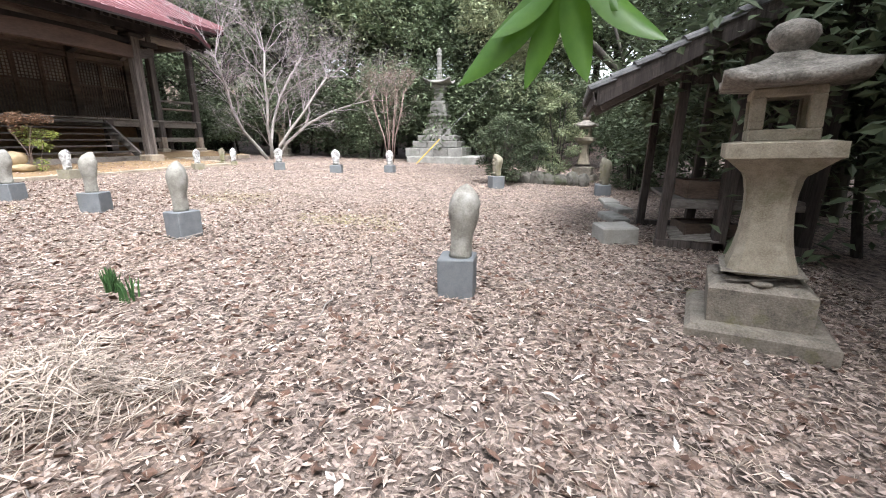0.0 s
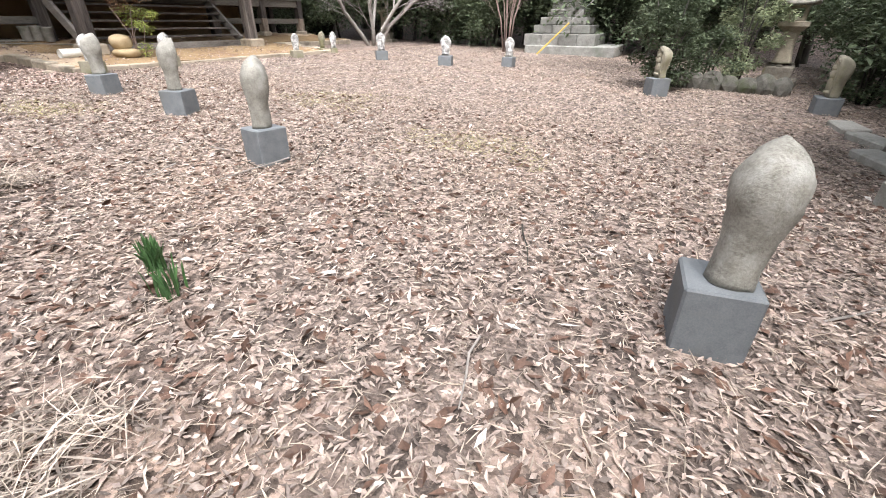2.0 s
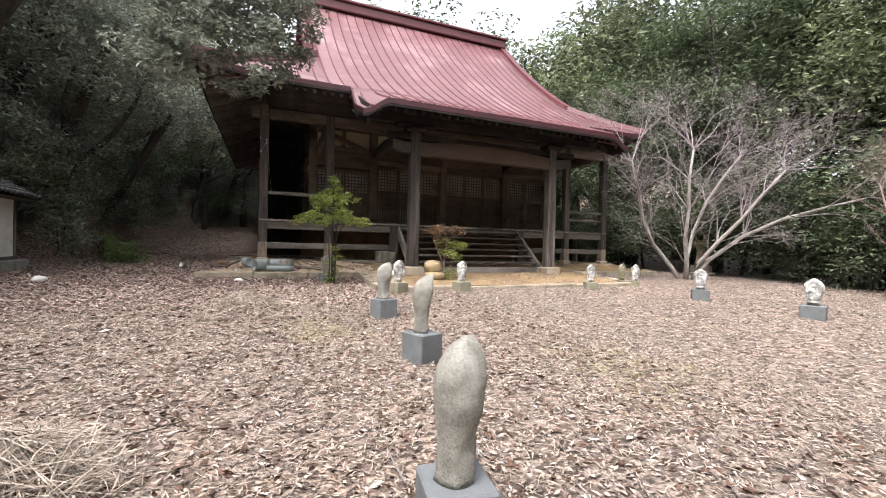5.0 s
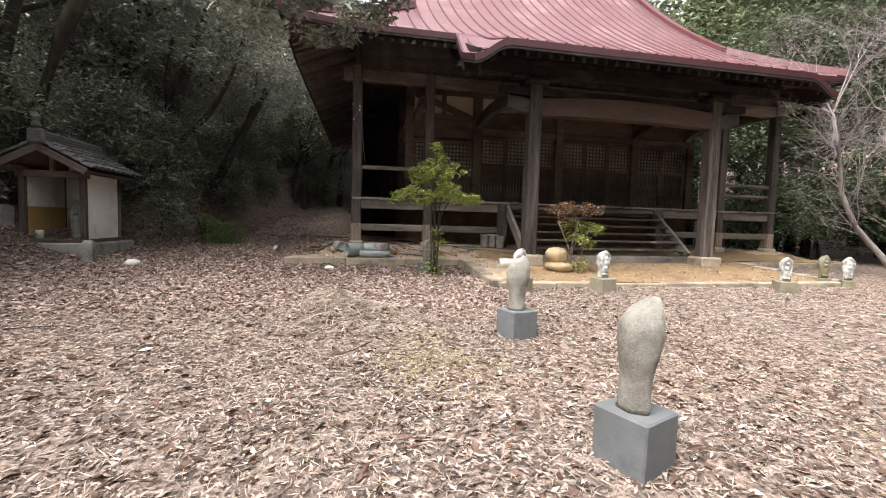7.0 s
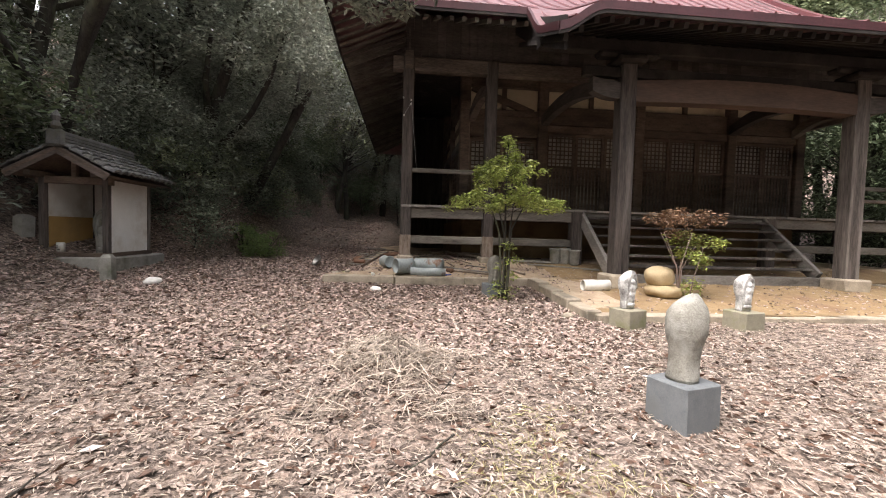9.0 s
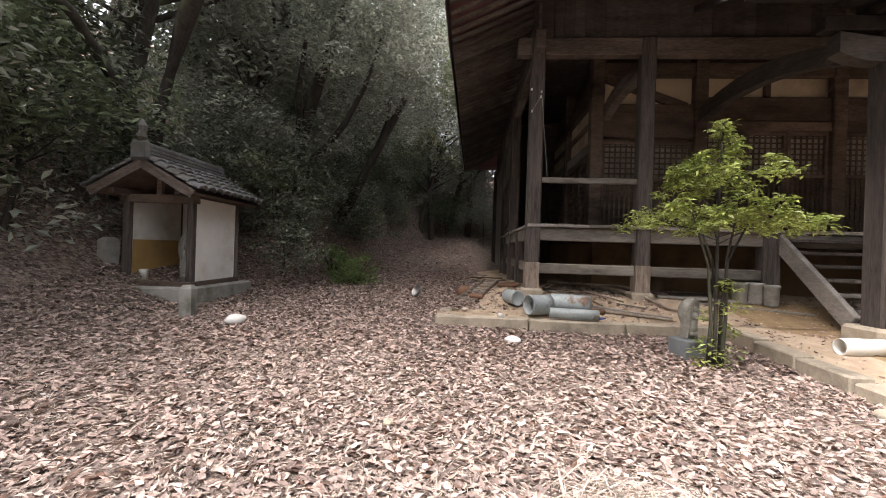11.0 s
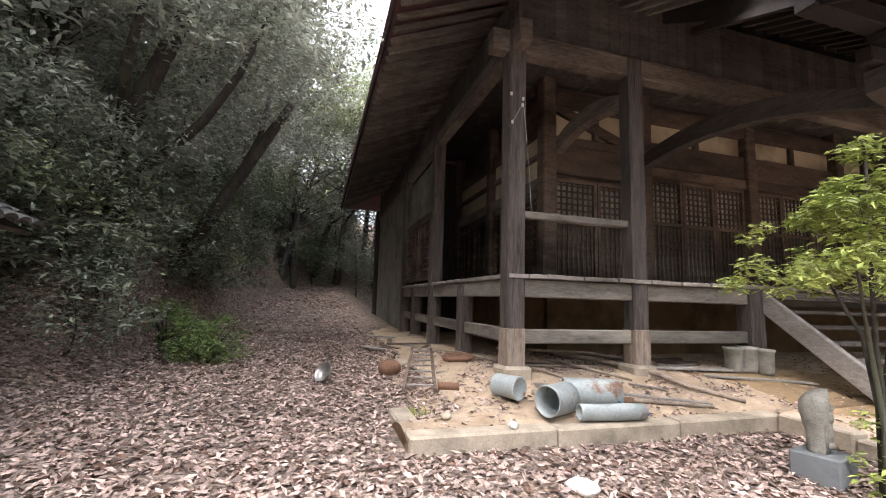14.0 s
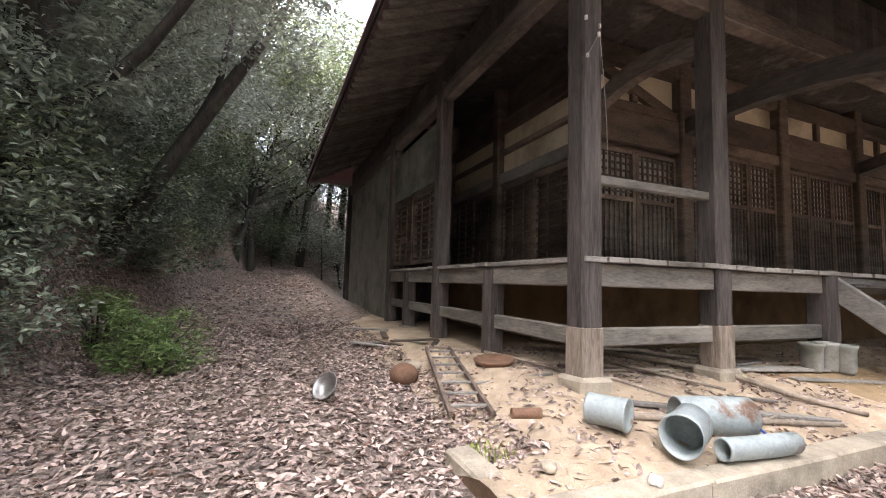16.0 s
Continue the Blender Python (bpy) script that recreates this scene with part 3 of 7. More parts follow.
y = EAVE_YL + 0.3
while y < EAVE_YR - 0.2:
    if not PORCH0 + 0.1 < y < PORCH1 - 0.1:
        k = min(1.0, (min(y - EAVE_YL, EAVE_YR - y) + 0.1) / 3.9)
        place(me_f, "rafter", EAVE_X - 0.12, y, roof_f(2.0) + sweep(EAVE_X, y) - 0.27).matrix_basis @= Matrix.Diagonal((k, 1, k, 1))
    y += 0.27
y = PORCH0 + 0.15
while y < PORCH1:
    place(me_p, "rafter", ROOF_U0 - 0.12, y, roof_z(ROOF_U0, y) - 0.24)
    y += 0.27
x = EAVE_X - 0.5
while x > EAVE_XB:
    k = min(1.0, (min(EAVE_X - x, x - EAVE_XB) + 0.1) / 3.4)
    place(me_s, "rafter", x, EAVE_YL + 0.12, roof_f(2.0) + sweep(x, EAVE_YL) - 0.27).matrix_basis @= Matrix.Diagonal((1, k, k, 1))
    place(me_s, "rafter", x, EAVE_YR - 0.12, roof_f(2.0) + sweep(x, EAVE_YR) - 0.27, True).matrix_basis @= Matrix.Diagonal((1, k, k, 1))
    x -= 0.30

# outer pillars on stone pads
PW = 0.275
def pad(x, y, z, r):
    bm = bmesh.new()
    box(bm, (x, y, z - 0.02), (r, r, 0.30), None, 0.04, 0.015)
    hp("foundation_stone", bm, M_KERB, "pale squared foundation stone")


for y in (YL, 5.59, 15.81, YR):
    hpost("pillar", XF, y, BASE + 0.1, 6.1, PW, M_WOOD, "squared weathered timber pillar with bleached foot")
    pad(XF, y, BASE + 0.04, 0.42)
    bm = bmesh.new()
    box(bm, (XF, y, BASE + 0.40), (PW + 0.008, PW + 0.008, 0.58), None, 0.012, 0.004)
    hp("spliced_foot", bm, M_FOOT, "bleached newer timber spliced into the pillar foot")
for sy in (YL, YR):
    hpost("pillar", -22.55, sy, BASE, 6.2, 0.28)
    hpost("pillar", -26.1, sy, BASE, 6.2, 0.28)
    hpost("pillar", XB, sy, BASE, 6.2, 0.34)
    for x in (-20.4, -24.5):
        hpost("veranda_post", x, sy, BASE - 0.1, FLOOR - 0.1, 0.26)
        pad(x, sy, BASE - 0.05, 0.4)
for y in (7.95, 13.45):
    hpost("veranda_post", XF, y, BASE - 0.1, FLOOR + 0.02, 0.3)

# veranda: edge beams, boards, rails
hbeam("floor_beam", (XF, YL, FLOOR - 0.20), (XF, YR, FLOOR - 0.20), 0.16, 0.26, M_RAIL)
for sy in (YL, YR):
    hbeam("floor_beam", (XF, sy, FLOOR - 0.20), (-26.1, sy, FLOOR - 0.20), 0.16, 0.26, M_RAIL)
    for xa, xb in ((XF, -20.4), (-20.4, -22.55), (-22.55, -24.5), (-24.5, -26.1)):
        hbeam("low_rail", (xa, sy, 1.55), (xb, sy, 1.55), 0.10, 0.20, M_RAIL)
for ya, yb in ((YL, 5.59), (5.59, 7.95), (13.45, 15.81), (15.81, YR)):
    hbeam("low_rail", (XF, ya, 1.55), (XF, yb, 1.55), 0.10, 0.20, M_RAIL)
for ya, yb in ((YL, 5.59), (15.81, YR)):
    hbeam("hand_rail", (XF, ya, 3.30), (XF, yb, 3.30), 0.09, 0.11, M_RAIL)
hbeam("hand_rail", (XF, 15.81, 2.95), (XF, YR, 2.95), 0.09, 0.09)


def board_run(x0, x1, y0, y1, along, w):
    """Floor boards laid edge to edge."""
    n = max(1, round(((y1 - y0) if along == 'x' else (x1 - x0)) / w))
    for i in range(n):
        bm = bmesh.new()
        if along == 'x':
            s = (y1 - y0) / n
            box(bm, ((x0 + x1) / 2 + random.uniform(-0.02, 0.02), y0 + s * (i + 0.5), FLOOR - 0.035 + random.uniform(-0.005, 0.005)), (x1 - x0, s - 0.008, 0.06), None, 0.006)
        else:
            s = (x1 - x0) / n
            box(bm, (x0 + s * (i + 0.5), (y0 + y1) / 2 + random.uniform(-0.02, 0.02), FLOOR - 0.035 + random.uniform(-0.005, 0.005)), (s - 0.008, y1 - y0, 0.06), None, 0.006)
        hp("floor_board", bm, M_WOODGREY)


board_run(XI, XF + 0.16, YL - 0.12, YR + 0.12, 'x', 0.30)
board_run(-26.1, XI - 0.01, YL - 0.14, YIL, 'y', 0.32)
board_run(-26.1, XI - 0.01, YIR, YR + 0.14, 'y', 0.32)

# tall tie beams under the eaves
def plank_mesh(s):
    bm = bmesh.new()
    box(bm, (0, 0, 0), s)
    return finish(bm, "eave_board", M_WOODP)


ME_EAVE_S, ME_EAVE_F = plank_mesh((0.194, 0.05, 0.9)), plank_mesh((0.05, 0.194, 1.3))
hbeam("head_beam", (XF, YL - 0.4, 5.92), (XF, YR + 0.3, 5.92), 0.22, 0.34)
for sy in (YL, YR):
    hbeam("head_beam", (XF + 0.4, sy, 5.94), (XB - 0.3, sy, 5.94), 0.2, 0.34)
    x = XF + 0.1
    while x > XB:
        place(ME_EAVE_S, "eave_board", x, sy, 6.28)
        x -= 0.20
y = YL
while y < YR:
    place(ME_EAVE_F, "eave_board", XF, y, 6.5)
    y += 0.20

# inner walls
def slab(name, x0, x1, y0, y1, z0, z1, material, label=""):
    bm = bmesh.new()
    box(bm, ((x0 + x1) / 2, (y0 + y1) / 2, (z0 + z1) / 2), (abs(x1 - x0), abs(y1 - y0), z1 - z0))
    return hp(name, bm, material, label)


slab("wall_core", XI - 0.32, XI - 0.16, YIL, YIR, FLOOR - 0.3, 7.6, M_WOODBROWN, "dark boarded inner wall behind the lattices")
slab("wall_core", -26.1, XI - 0.16, YIL + 0.16, YIL + 0.30, FLOOR - 0.3, 8.0, M_WOODBROWN)
slab("wall_core", -26.1, XI - 0.16, YIR - 0.30, YIR - 0.16, FLOOR - 0.3, 8.0, M_WOODBROWN)
slab("end_wall", XB, -26.1, YL, YL + 0.14, BASE - 0.1, 6.6, M_PLASTERG, "stained plaster outer wall")
slab("end_wall", XB, -26.1, YR - 0.14, YR, BASE - 0.1, 6.6, M_PLASTERG)
slab("end_wall", XB - 0.12, XB, YL, YR, BASE - 0.1, 8.5, M_PLASTERG)
for sy, o in ((YL, 1), (YR, -1)):
    slab("upper_plaster", -26.0, -22.6, sy - 0.05, sy + 0.05, 4.25, 5.5, M_PLASTERG, "faded plaster panel")
    slab("end_wall", -26.2, -26.08, min(sy, sy + 1.8 * o), max(sy, sy + 1.8 * o), BASE, 6.6, M_WOOD)
slab("underfloor_wall", XI - 0.1, XI, YIL, YIR, BASE - 0.2, FLOOR - 0.3, M_EARTHWALL, "dark boarding under the floor")
slab("underfloor_wall", -26.1, XI, YIL, YIL + 0.1, BASE - 0.2, FLOOR - 0.3, M_EARTHWALL)
slab("underfloor_wall", -26.1, XI, YIR - 0.1, YIR, BASE - 0.2, FLOOR - 0.3, M_EARTHWALL)
slab("veranda_ceiling", XI - 0.2, XF, YL, YR, 6.72, 6.78, M_WOOD, "dark boarded veranda ceiling")
for sy0, sy1 in ((YL, YIL + 0.3), (YIR - 0.3, YR)):
    slab("veranda_ceiling", -26.1, XI - 0.2, sy0, sy1, 6.72, 6.78, M_WOOD)


# lattice panels: bars both ways above, uprights below, framed
def lattice_panel(axis, u0, u1, fixed, z0, z1, zsplit, dense=0.115, horiz=False, uprights=True):
    """axis 'y': runs along y at x=fixed; axis 'x': along x at y=fixed."""
    def P(u, z, o=0.0):
        return (fixed + o, u, z) if axis == 'y' else (u, fixed - o, z)
    frame_bm = bmesh.new()
    for za in (z0 + 0.04, zsplit, z1 - 0.04):
        beam(frame_bm, P(u0, za), P(u1, za), 0.07, 0.08, 0)
    for u in (u0 + 0.035, u1 - 0.035):
        beam(frame_bm, P(u, z0), P(u, z1), 0.07, 0.08, 0)
    panel = hp("lattice_door", frame_bm, M_WOODBROWN, "dark timber lattice door with slatted lower half")
    bars = bmesh.new()
    n = int((u1 - u0 - 0.12) / dense)
    for i in range(1, n):
        u = u0 + 0.06 + (u1 - u0 - 0.12) * i / n
        beam(bars, P(u, zsplit, 0.004), P(u, z1, 0.004), 0.028, 0.034, 0)
    k = int((z1 - zsplit) / dense)
    for i in range(1, k):
        z = zsplit + (z1 - zsplit) * i / k
        beam(bars, P(u0, z, -0.008), P(u1, z, -0.008), 0.028, 0.034, 0)
    hp("lattice", bars, M_WOODBROWN, "", False, panel)
    low = bmesh.new()
    if horiz:
        k = int((zsplit - z0) / 0.14)
        for i in range(1, k):
            z = z0 + (zsplit - z0) * i / k
            beam(low, P(u0, z), P(u1, z), 0.03, 0.035, 0)
    n = int((u1 - u0) / (0.11 if not horiz else 0.4))
    for i in range(1, n):
        u = u0 + (u1 - u0) * i / n
        beam(low, P(u, z0), P(u, zsplit), 0.03, 0.035, 0)
    hp("slats", low, M_WOODH if uprights else M_WOODBROWN, "", False, panel)
    back = bmesh.new()
    if axis == 'y':
        box(back, (fixed - 0.10, (u0 + u1) / 2, (zsplit + z1) / 2), (0.02, u1 - u0, z1 - zsplit))
    else:
        box(back, ((u0 + u1) / 2, fixed + 0.10 * (1 if fixed < YC else -1), (z0 + z1) / 2), (u1 - u0, 0.02, z1 - z0))
    hp("paper_backing", back, M_PAPER if uprights else M_WOODBROWN, "dim torn paper behind the lattice", False, panel)


M_PAPER = mat("dim_shoji_paper", (0.38, 0.36, 0.33), (0.58, 0.55, 0.50), 2, 0.95, 0.0, 30, (0.12, 0.10, 0.08), 0.9)
BAYS = [5.2, 7.6, 10.7, 13.8, 16.2]
for y in BAYS:
    hpost("inner_post", XI, y, FLOOR, 7.2, 0.30, M_WOODBROWN)
for ya, yb, n in ((5.35, 7.45, 2), (7.75, 10.55, 3), (10.85, 13.65, 3), (13.95, 16.05, 2)):
    for i in range(n):
        u0, u1 = ya + (yb - ya) * i / n, ya + (yb - ya) * (i + 1) / n
        lattice_panel('y', u0 + 0.01, u1 - 0.01, XI - 0.02, FLOOR + 0.05, 4.62 if ya < 6 else 4.88, 3.70 if ya < 6 else 3.86)
    hbeam("lintel", (XI + 0.02, ya, 5.0), (XI + 0.02, yb, 5.0), 0.16, 0.22 if ya > 6 else 0.60, M_WOODBROWN, "carved brown lintel")
    hbeam("lintel", (XI + 0.01, ya, 5.41), (XI + 0.01, yb, 5.41), 0.12, 0.56 if ya > 6 else 0.20, M_WOODBROWN)
    slab("transom_plaster", XI - 0.10, XI - 0.06, ya, yb, 5.55, 6.17, M_PLASTER, "yellowed plaster transom panel")
    hbeam("strut", (XI - 0.03, (ya + yb) / 2, 5.55), (XI - 0.03, (ya + yb) / 2, 6.17), 0.14, 0.12, M_WOODBROWN)
    hbeam("upper_beam", (XI + 0.02, ya, 6.33), (XI + 0.02, yb, 6.33), 0.2, 0.32, M_WOODBROWN)
bm = bmesh.new()
beam(bm, (XI - 0.0, 5.4, 6.15), (XI - 0.0, 7.3, 5.45), 0.1, 0.2, 0)
hp("brace", bm, M_WOODBROWN, "diagonal timber brace")
for fy, o in ((YIL, 1), (YIR, -1)):
    for x in (-23.25, -26.0):
        hpost("inner_post", x, fy, FLOOR, 7.0, 0.26, M_WOODBROWN)
    for xa, xb in ((-23.1, -20.6), (-25.9, -23.4)):
        lattice_panel('x', xa, (xa + xb) / 2 - 0.01, fy + 0.02 * o, FLOOR + 0.05, 4.4, 4.3, 0.12, True, False)
        lattice_panel('x', (xa + xb) / 2 + 0.01, xb, fy + 0.02 * o, FLOOR + 0.05, 4.4, 4.3, 0.12, True, False)
        hbeam("lintel", (xa, fy - 0.02 * o, 4.52), (xb, fy - 0.02 * o, 4.52), 0.14, 0.26, M_WOODGREY, "pale weathered lintel")
        slab("transom_plaster", xa, xb, fy + 0.05 * o - 0.02, fy + 0.05 * o + 0.02, 4.65, 5.6, M_PLASTER)
        hbeam("lintel", (xa, fy - 0.01 * o, 5.15), (xb, fy - 0.01 * o, 5.15), 0.10, 0.12, M_WOODBROWN)
        hbeam("upper_beam", (xa, fy, 5.75), (xb, fy, 5.75), 0.2, 0.3, M_WOODBROWN)
for sy, o in ((YL, 1), (YR, -1)):
    lattice_panel('x', -25.9, -24.4, sy, FLOOR + 0.1, 4.2, 4.1, 0.12, True, False)
    lattice_panel('x', -24.3, -22.75, sy, FLOOR + 0.1, 4.2, 4.1, 0.12, True, False)


# curved tie beams
def arc_beam(name, a, b, rise, w, h, material):
    bm = bmesh.new()
    a, b = Vector(a), Vector(b)
    n = 10
    side = (b - a).cross(Vector((0, 0, 1))).normalized() * (w / 2)
    secs = []
    for i in range(n + 1):
        s = i / n
        p = a.lerp(b, s) + Vector((0, 0, rise * 4 * s * (1 - s)))
        hh = h * (1 - 0.18 * (2 * s - 1) ** 2) / 2
        secs.append([p - side - Vector((0, 0, hh)), p + side - Vector((0, 0, hh)), p + side + Vector((0, 0, hh)), p - side + Vector((0, 0, hh))])
    stack(bm, secs)
    return hp(name, bm, material, "bowed tie beam")


for y0, y1 in ((YL, YIL), (YR, YIR)):
    arc_beam("tie_beam", (XF, 5.59 if y0 < YC else 15.81, 5.35), (XI, 5.4 if y0 < YC else 16.0, 5.15), 0.28, 0.2, 0.3, M_WOODH)
PX = -16.08
for y in (7.93, 13.22):
    hpost("porch_pillar", PX, y, 0.95, 5.3, 0.33, M_WOOD, "stout chamfered porch pillar with worn foot")
    pad(PX, y, 0.86, 0.62)
    arc_beam("tie_beam", (PX, y, 4.72), (XI + 0.1, y - 0.3 if y < YC else y + 0.55, 5.2), 0.42, 0.22, 0.34, M_WOODP)
    bm = bmesh.new()
    box(bm, (PX, y, 5.34), (0.62, 0.62, 0.16), None, 0.05)
    box(bm, (PX, y, 5.48), (0.30, 1.3, 0.14), None, 0.05)
    hp("bracket", bm, M_EAVESHADE, "carved bracket block on the porch pillar")
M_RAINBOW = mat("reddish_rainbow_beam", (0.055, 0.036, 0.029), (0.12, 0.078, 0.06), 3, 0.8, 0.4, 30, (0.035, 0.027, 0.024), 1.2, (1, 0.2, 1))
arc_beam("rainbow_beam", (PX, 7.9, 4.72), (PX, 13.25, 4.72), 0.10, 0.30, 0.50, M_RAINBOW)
hbeam("porch_purlin", (PX, PORCH0 + 0.1, 5.63), (PX, PORCH1 - 0.1, 5.63), 0.24, 0.26, M_EAVESHADE)
hbeam("porch_purlin", (PX, 7.0, 5.12), (PX, 14.2, 5.12), 0.18, 0.2, M_EAVESHADE)
for y, e in ((7.93, -1), (13.22, 1)):
    arc_beam("nosing", (PX, y, 4.75), (PX, y + e * 0.75, 4.85), -0.04, 0.22, 0.34, M_WOODP)

# steps
for y in (8.1, 13.25):
    hbeam("stringer", (XF - 0.05, y, 2.30), (-16.72, y, 0.92), 0.10, 0.30, M_WOODGREY, "plain sloping timber stringer")
NST = 6
for i in range(NST):
    s = (i + 0.5) / NST
    bm = bmesh.new()
    box(bm, (XF + 0.02 + 1.55 * s, 10.68, 2.34 - 1.36 * s), (0.30, 5.05, 0.06), None, 0.01)
    hp("step", bm, M_WOOD, "worn timber step board")
slab("step_foot", -16.75, -16.45, 8.0, 13.4, 0.72, 0.93, M_WOODGREY, "grey timber sill at the foot of the steps")

# kerb of the platform
kerb_run((PLAT_WING, PLAT_Y0), (PLAT_WING, PLAT_Y1), 0.76, 3)
kerb_run((-18.05, PLAT_Y0 + 0.12), (PLAT_WING - 0.12, PLAT_Y0 + 0.12), 0.74, 1)
for i in range(4):
    xa, xb = PLAT_WING + 0.12 + 0.77 * i, PLAT_WING + 0.12 + 0.77 * (i + 1)
    for yy in (PLAT_Y1, PLAT_Y2):
        kerb_run((xa, yy), (xb, yy), 0.775 - 0.045 * i, 1)
kerb_run((PLAT_FRONT, PLAT_Y1), (PLAT_FRONT, PLAT_Y2), 0.585, 7)
kerb_run((PLAT_WING, PLAT_Y2 + 0.12), (PLAT_WING, PLAT_Y3), 0.76, 5)


# ---- carved standing stones in a ring ----
def stele_mesh(name, material, h, w, seed, figure=True):
    """A boat-shaped stele: bulging back, flat front with a worn figure in relief. Front faces +y."""
    bm = bmesh.new()
    n, secs = 22, []
    rnd = random.Random(seed)
    for i in range(n + 1):
        s = i / n
        half = w / 2 * (0.73 + 0.27 * smoothstep(0.25, 0.66, s) + 0.05 * smoothstep(0.18, 0.0, s)) * (1 if s < 0.7 else max(0.03, max(0, 1 - ((s - 0.7) / 0.30) ** 1.75) ** 0.72))
        back = w * (0.40 + 0.22 * smoothstep(0.25, 0.7, s)) * (1 if s < 0.74 else max(0.06, max(0, 1 - min(1, (s - 0.74) / 0.26) ** 1.8) ** 0.7))
        lean = 0.05 * h * smoothstep(0.3, 1.0, s)
        ring = []
        for k in range(20):
            a = k * math.tau / 20
            cx, sy = math.cos(a), math.sin(a)
            x = half * math.copysign(abs(cx) ** 0.8, cx)
            y = (0.16 * w if sy > 0 else back) * math.copysign(abs(sy) ** (0.45 if sy > 0 else 0.9), sy)
            ring.append((x + rnd.uniform(-1, 1) * 0.004 + 0.012 * noise.noise((cx * 1.6, sy * 1.6 + seed, s * 5)), y + lean + rnd.uniform(-1, 1) * 0.004, s * h))
        secs.append(ring)
    stack(bm, secs)
    if figure:
        f = 0.15 * w
        for z, sx, sz, d in ((0.34 * h, 0.27 * w, 0.24 * h, 0.06), (0.55 * h, 0.23 * w, 0.13 * h, 0.07), (0.71 * h, 0.14 * w, 0.085 * h, 0.075), (0.13 * h, 0.30 * w, 0.07 * h, 0.07)):
            r = bmesh.ops.create_uvsphere(bm, u_segments=12, v_segments=8, radius=1.0)
            bmesh.ops.transform(bm, matrix=Matrix.Translation((0, f + 0.02 * h * (z / h), z)) @ Matrix.Diagonal((sx, d * w / 0.34, sz, 1)), verts=r["verts"])
        tube(bm, [(sx * w, f - 0.004 + 0.04 * h * smoothstep(0.3, 1.0, z), z * h) for sx, z in ((-0.24, 0.04), (-0.26, 0.30), (-0.33, 0.55), (-0.34, 0.70), (-0.21, 0.86), (0, 0.93), (0.21, 0.86), (0.34, 0.70), (0.33, 0.55), (0.26, 0.30), (0.24, 0.04))], 0.022 * w / 0.3, 6)
    return finish(bm, name, material, True)


def block_mesh(w, h, material, seed):
    random.seed(seed)
    bm = bmesh.new()
    box(bm, (0, 0, h / 2 - 0.06), (w, w, h + 0.12), None, 0.012, 0.006)
    return finish(bm, "pedestal_block", material)


RING = [  # x, y, block width, block height, stone height, stone width, turn in degrees, front-lit kind
    (-0.96, 3.72, 0.34, 0.37, 0.68, 0.285, -34, 'b'), (-5.09, 4.48, 0.325, 0.36, 0.68, 0.25, 10, 'b'),
    (-8.02, 5.37, 0.355, 0.34, 0.70, 0.275, 14, 'b'), (-10.63, 5.58, 0.36, 0.33, 0.66, 0.29, 62, 'b'),
    (-13.40, 6.68, 0.36, 0.27, 0.56, 0.26, 0, 'w'), (-13.26, 8.36, 0.36, 0.27, 0.54, 0.26, 0, 'w'),
    (-13.20, 12.62, 0.34, 0.22, 0.52, 0.25, 0, 'w'), (-13.98, 14.66, 0.24, 0.16, 0.56, 0.24, 20, 'g'), (-13.60, 14.85, 0.24, 0.16, 0.56, 0.24, 0, 'w'),
    (-11.0, 14.38, 0.40, 0.28, 0.56, 0.32, 0, 'w'), (-8.42, 14.30, 0.42, 0.28, 0.58, 0.33, 0, 'w'),
    (-6.78, 15.55, 0.36, 0.28, 0.58, 0.30, 0, 'w'), (-2.06, 12.55, 0.38, 0.36, 0.64, 0.33, 0, 'g'), (0.92, 12.28, 0.40, 0.30, 0.72, 0.34, -10, 'g')]
BLOCK_TURN = {0: 8, 1: -8, 2: 22, 3: 16}
for i, (x, y, bw, bh, sh, sw, turn, kind) in enumerate(RING):
    g = ground_z(x, y)
    face = math.degrees(math.atan2(9.6 - y, -6.6 - x)) - 90 + turn
    blk = new("pedestal", block_mesh(bw, bh, M_BLOCK if kind == 'b' or i > 8 else M_BLOCKM, i))
    blk.matrix_world = pose(x, y, g, 0, 0, BLOCK_TURN[i] if i in BLOCK_TURN else face + (0 if abs(turn) > 30 else turn))
    tagged(blk, "squared grey stone block under a carved stone" if kind == 'b' or i > 8 else "squared mossy brown stone block under a carved stone", "pedestal", "pedestals of the stone ring")
    st = new("carved_stone", stele_mesh("carved_stone", {'b': M_GRANITE, 'w': M_GRANW, 'g': M_BLOCKM}[kind], sh, sw, i, kind != 'b'))
    st.matrix_world = pose(x + (0.03 if i == 0 else 0), y, g + bh - 0.004, -3 if kind == 'b' else 0, 4 if i == 0 else 0, face)
    tagged(st, {'b': "smooth pale granite standing stone with bulging rounded back", 'w': "white lichened stone stele with worn carved figure", 'g': "mossy grey stone stele with worn carved figure"}[kind], "statue", "carved stones in the ring")
x, y = -15.72, 5.22
blk = new("pedestal", block_mesh(0.36, 0.24, M_BLOCK, 30))
blk.matrix_world = pose(x, y, ground_z(x, y), 0, 0, 12)
tagged(blk, "low grey stone block beside the small tree", "pedestal", "pedestals of the stone ring")
st = new("carved_stone", stele_mesh("carved_stone", M_GRANITE, 0.56, 0.26, 31))
st.matrix_world = pose(x, y, ground_z(x, y) + 0.236, 0, 0, -60)
tagged(st, "small weathered brown-grey stone stele by the platform", "statue", "carved stones in the ring")


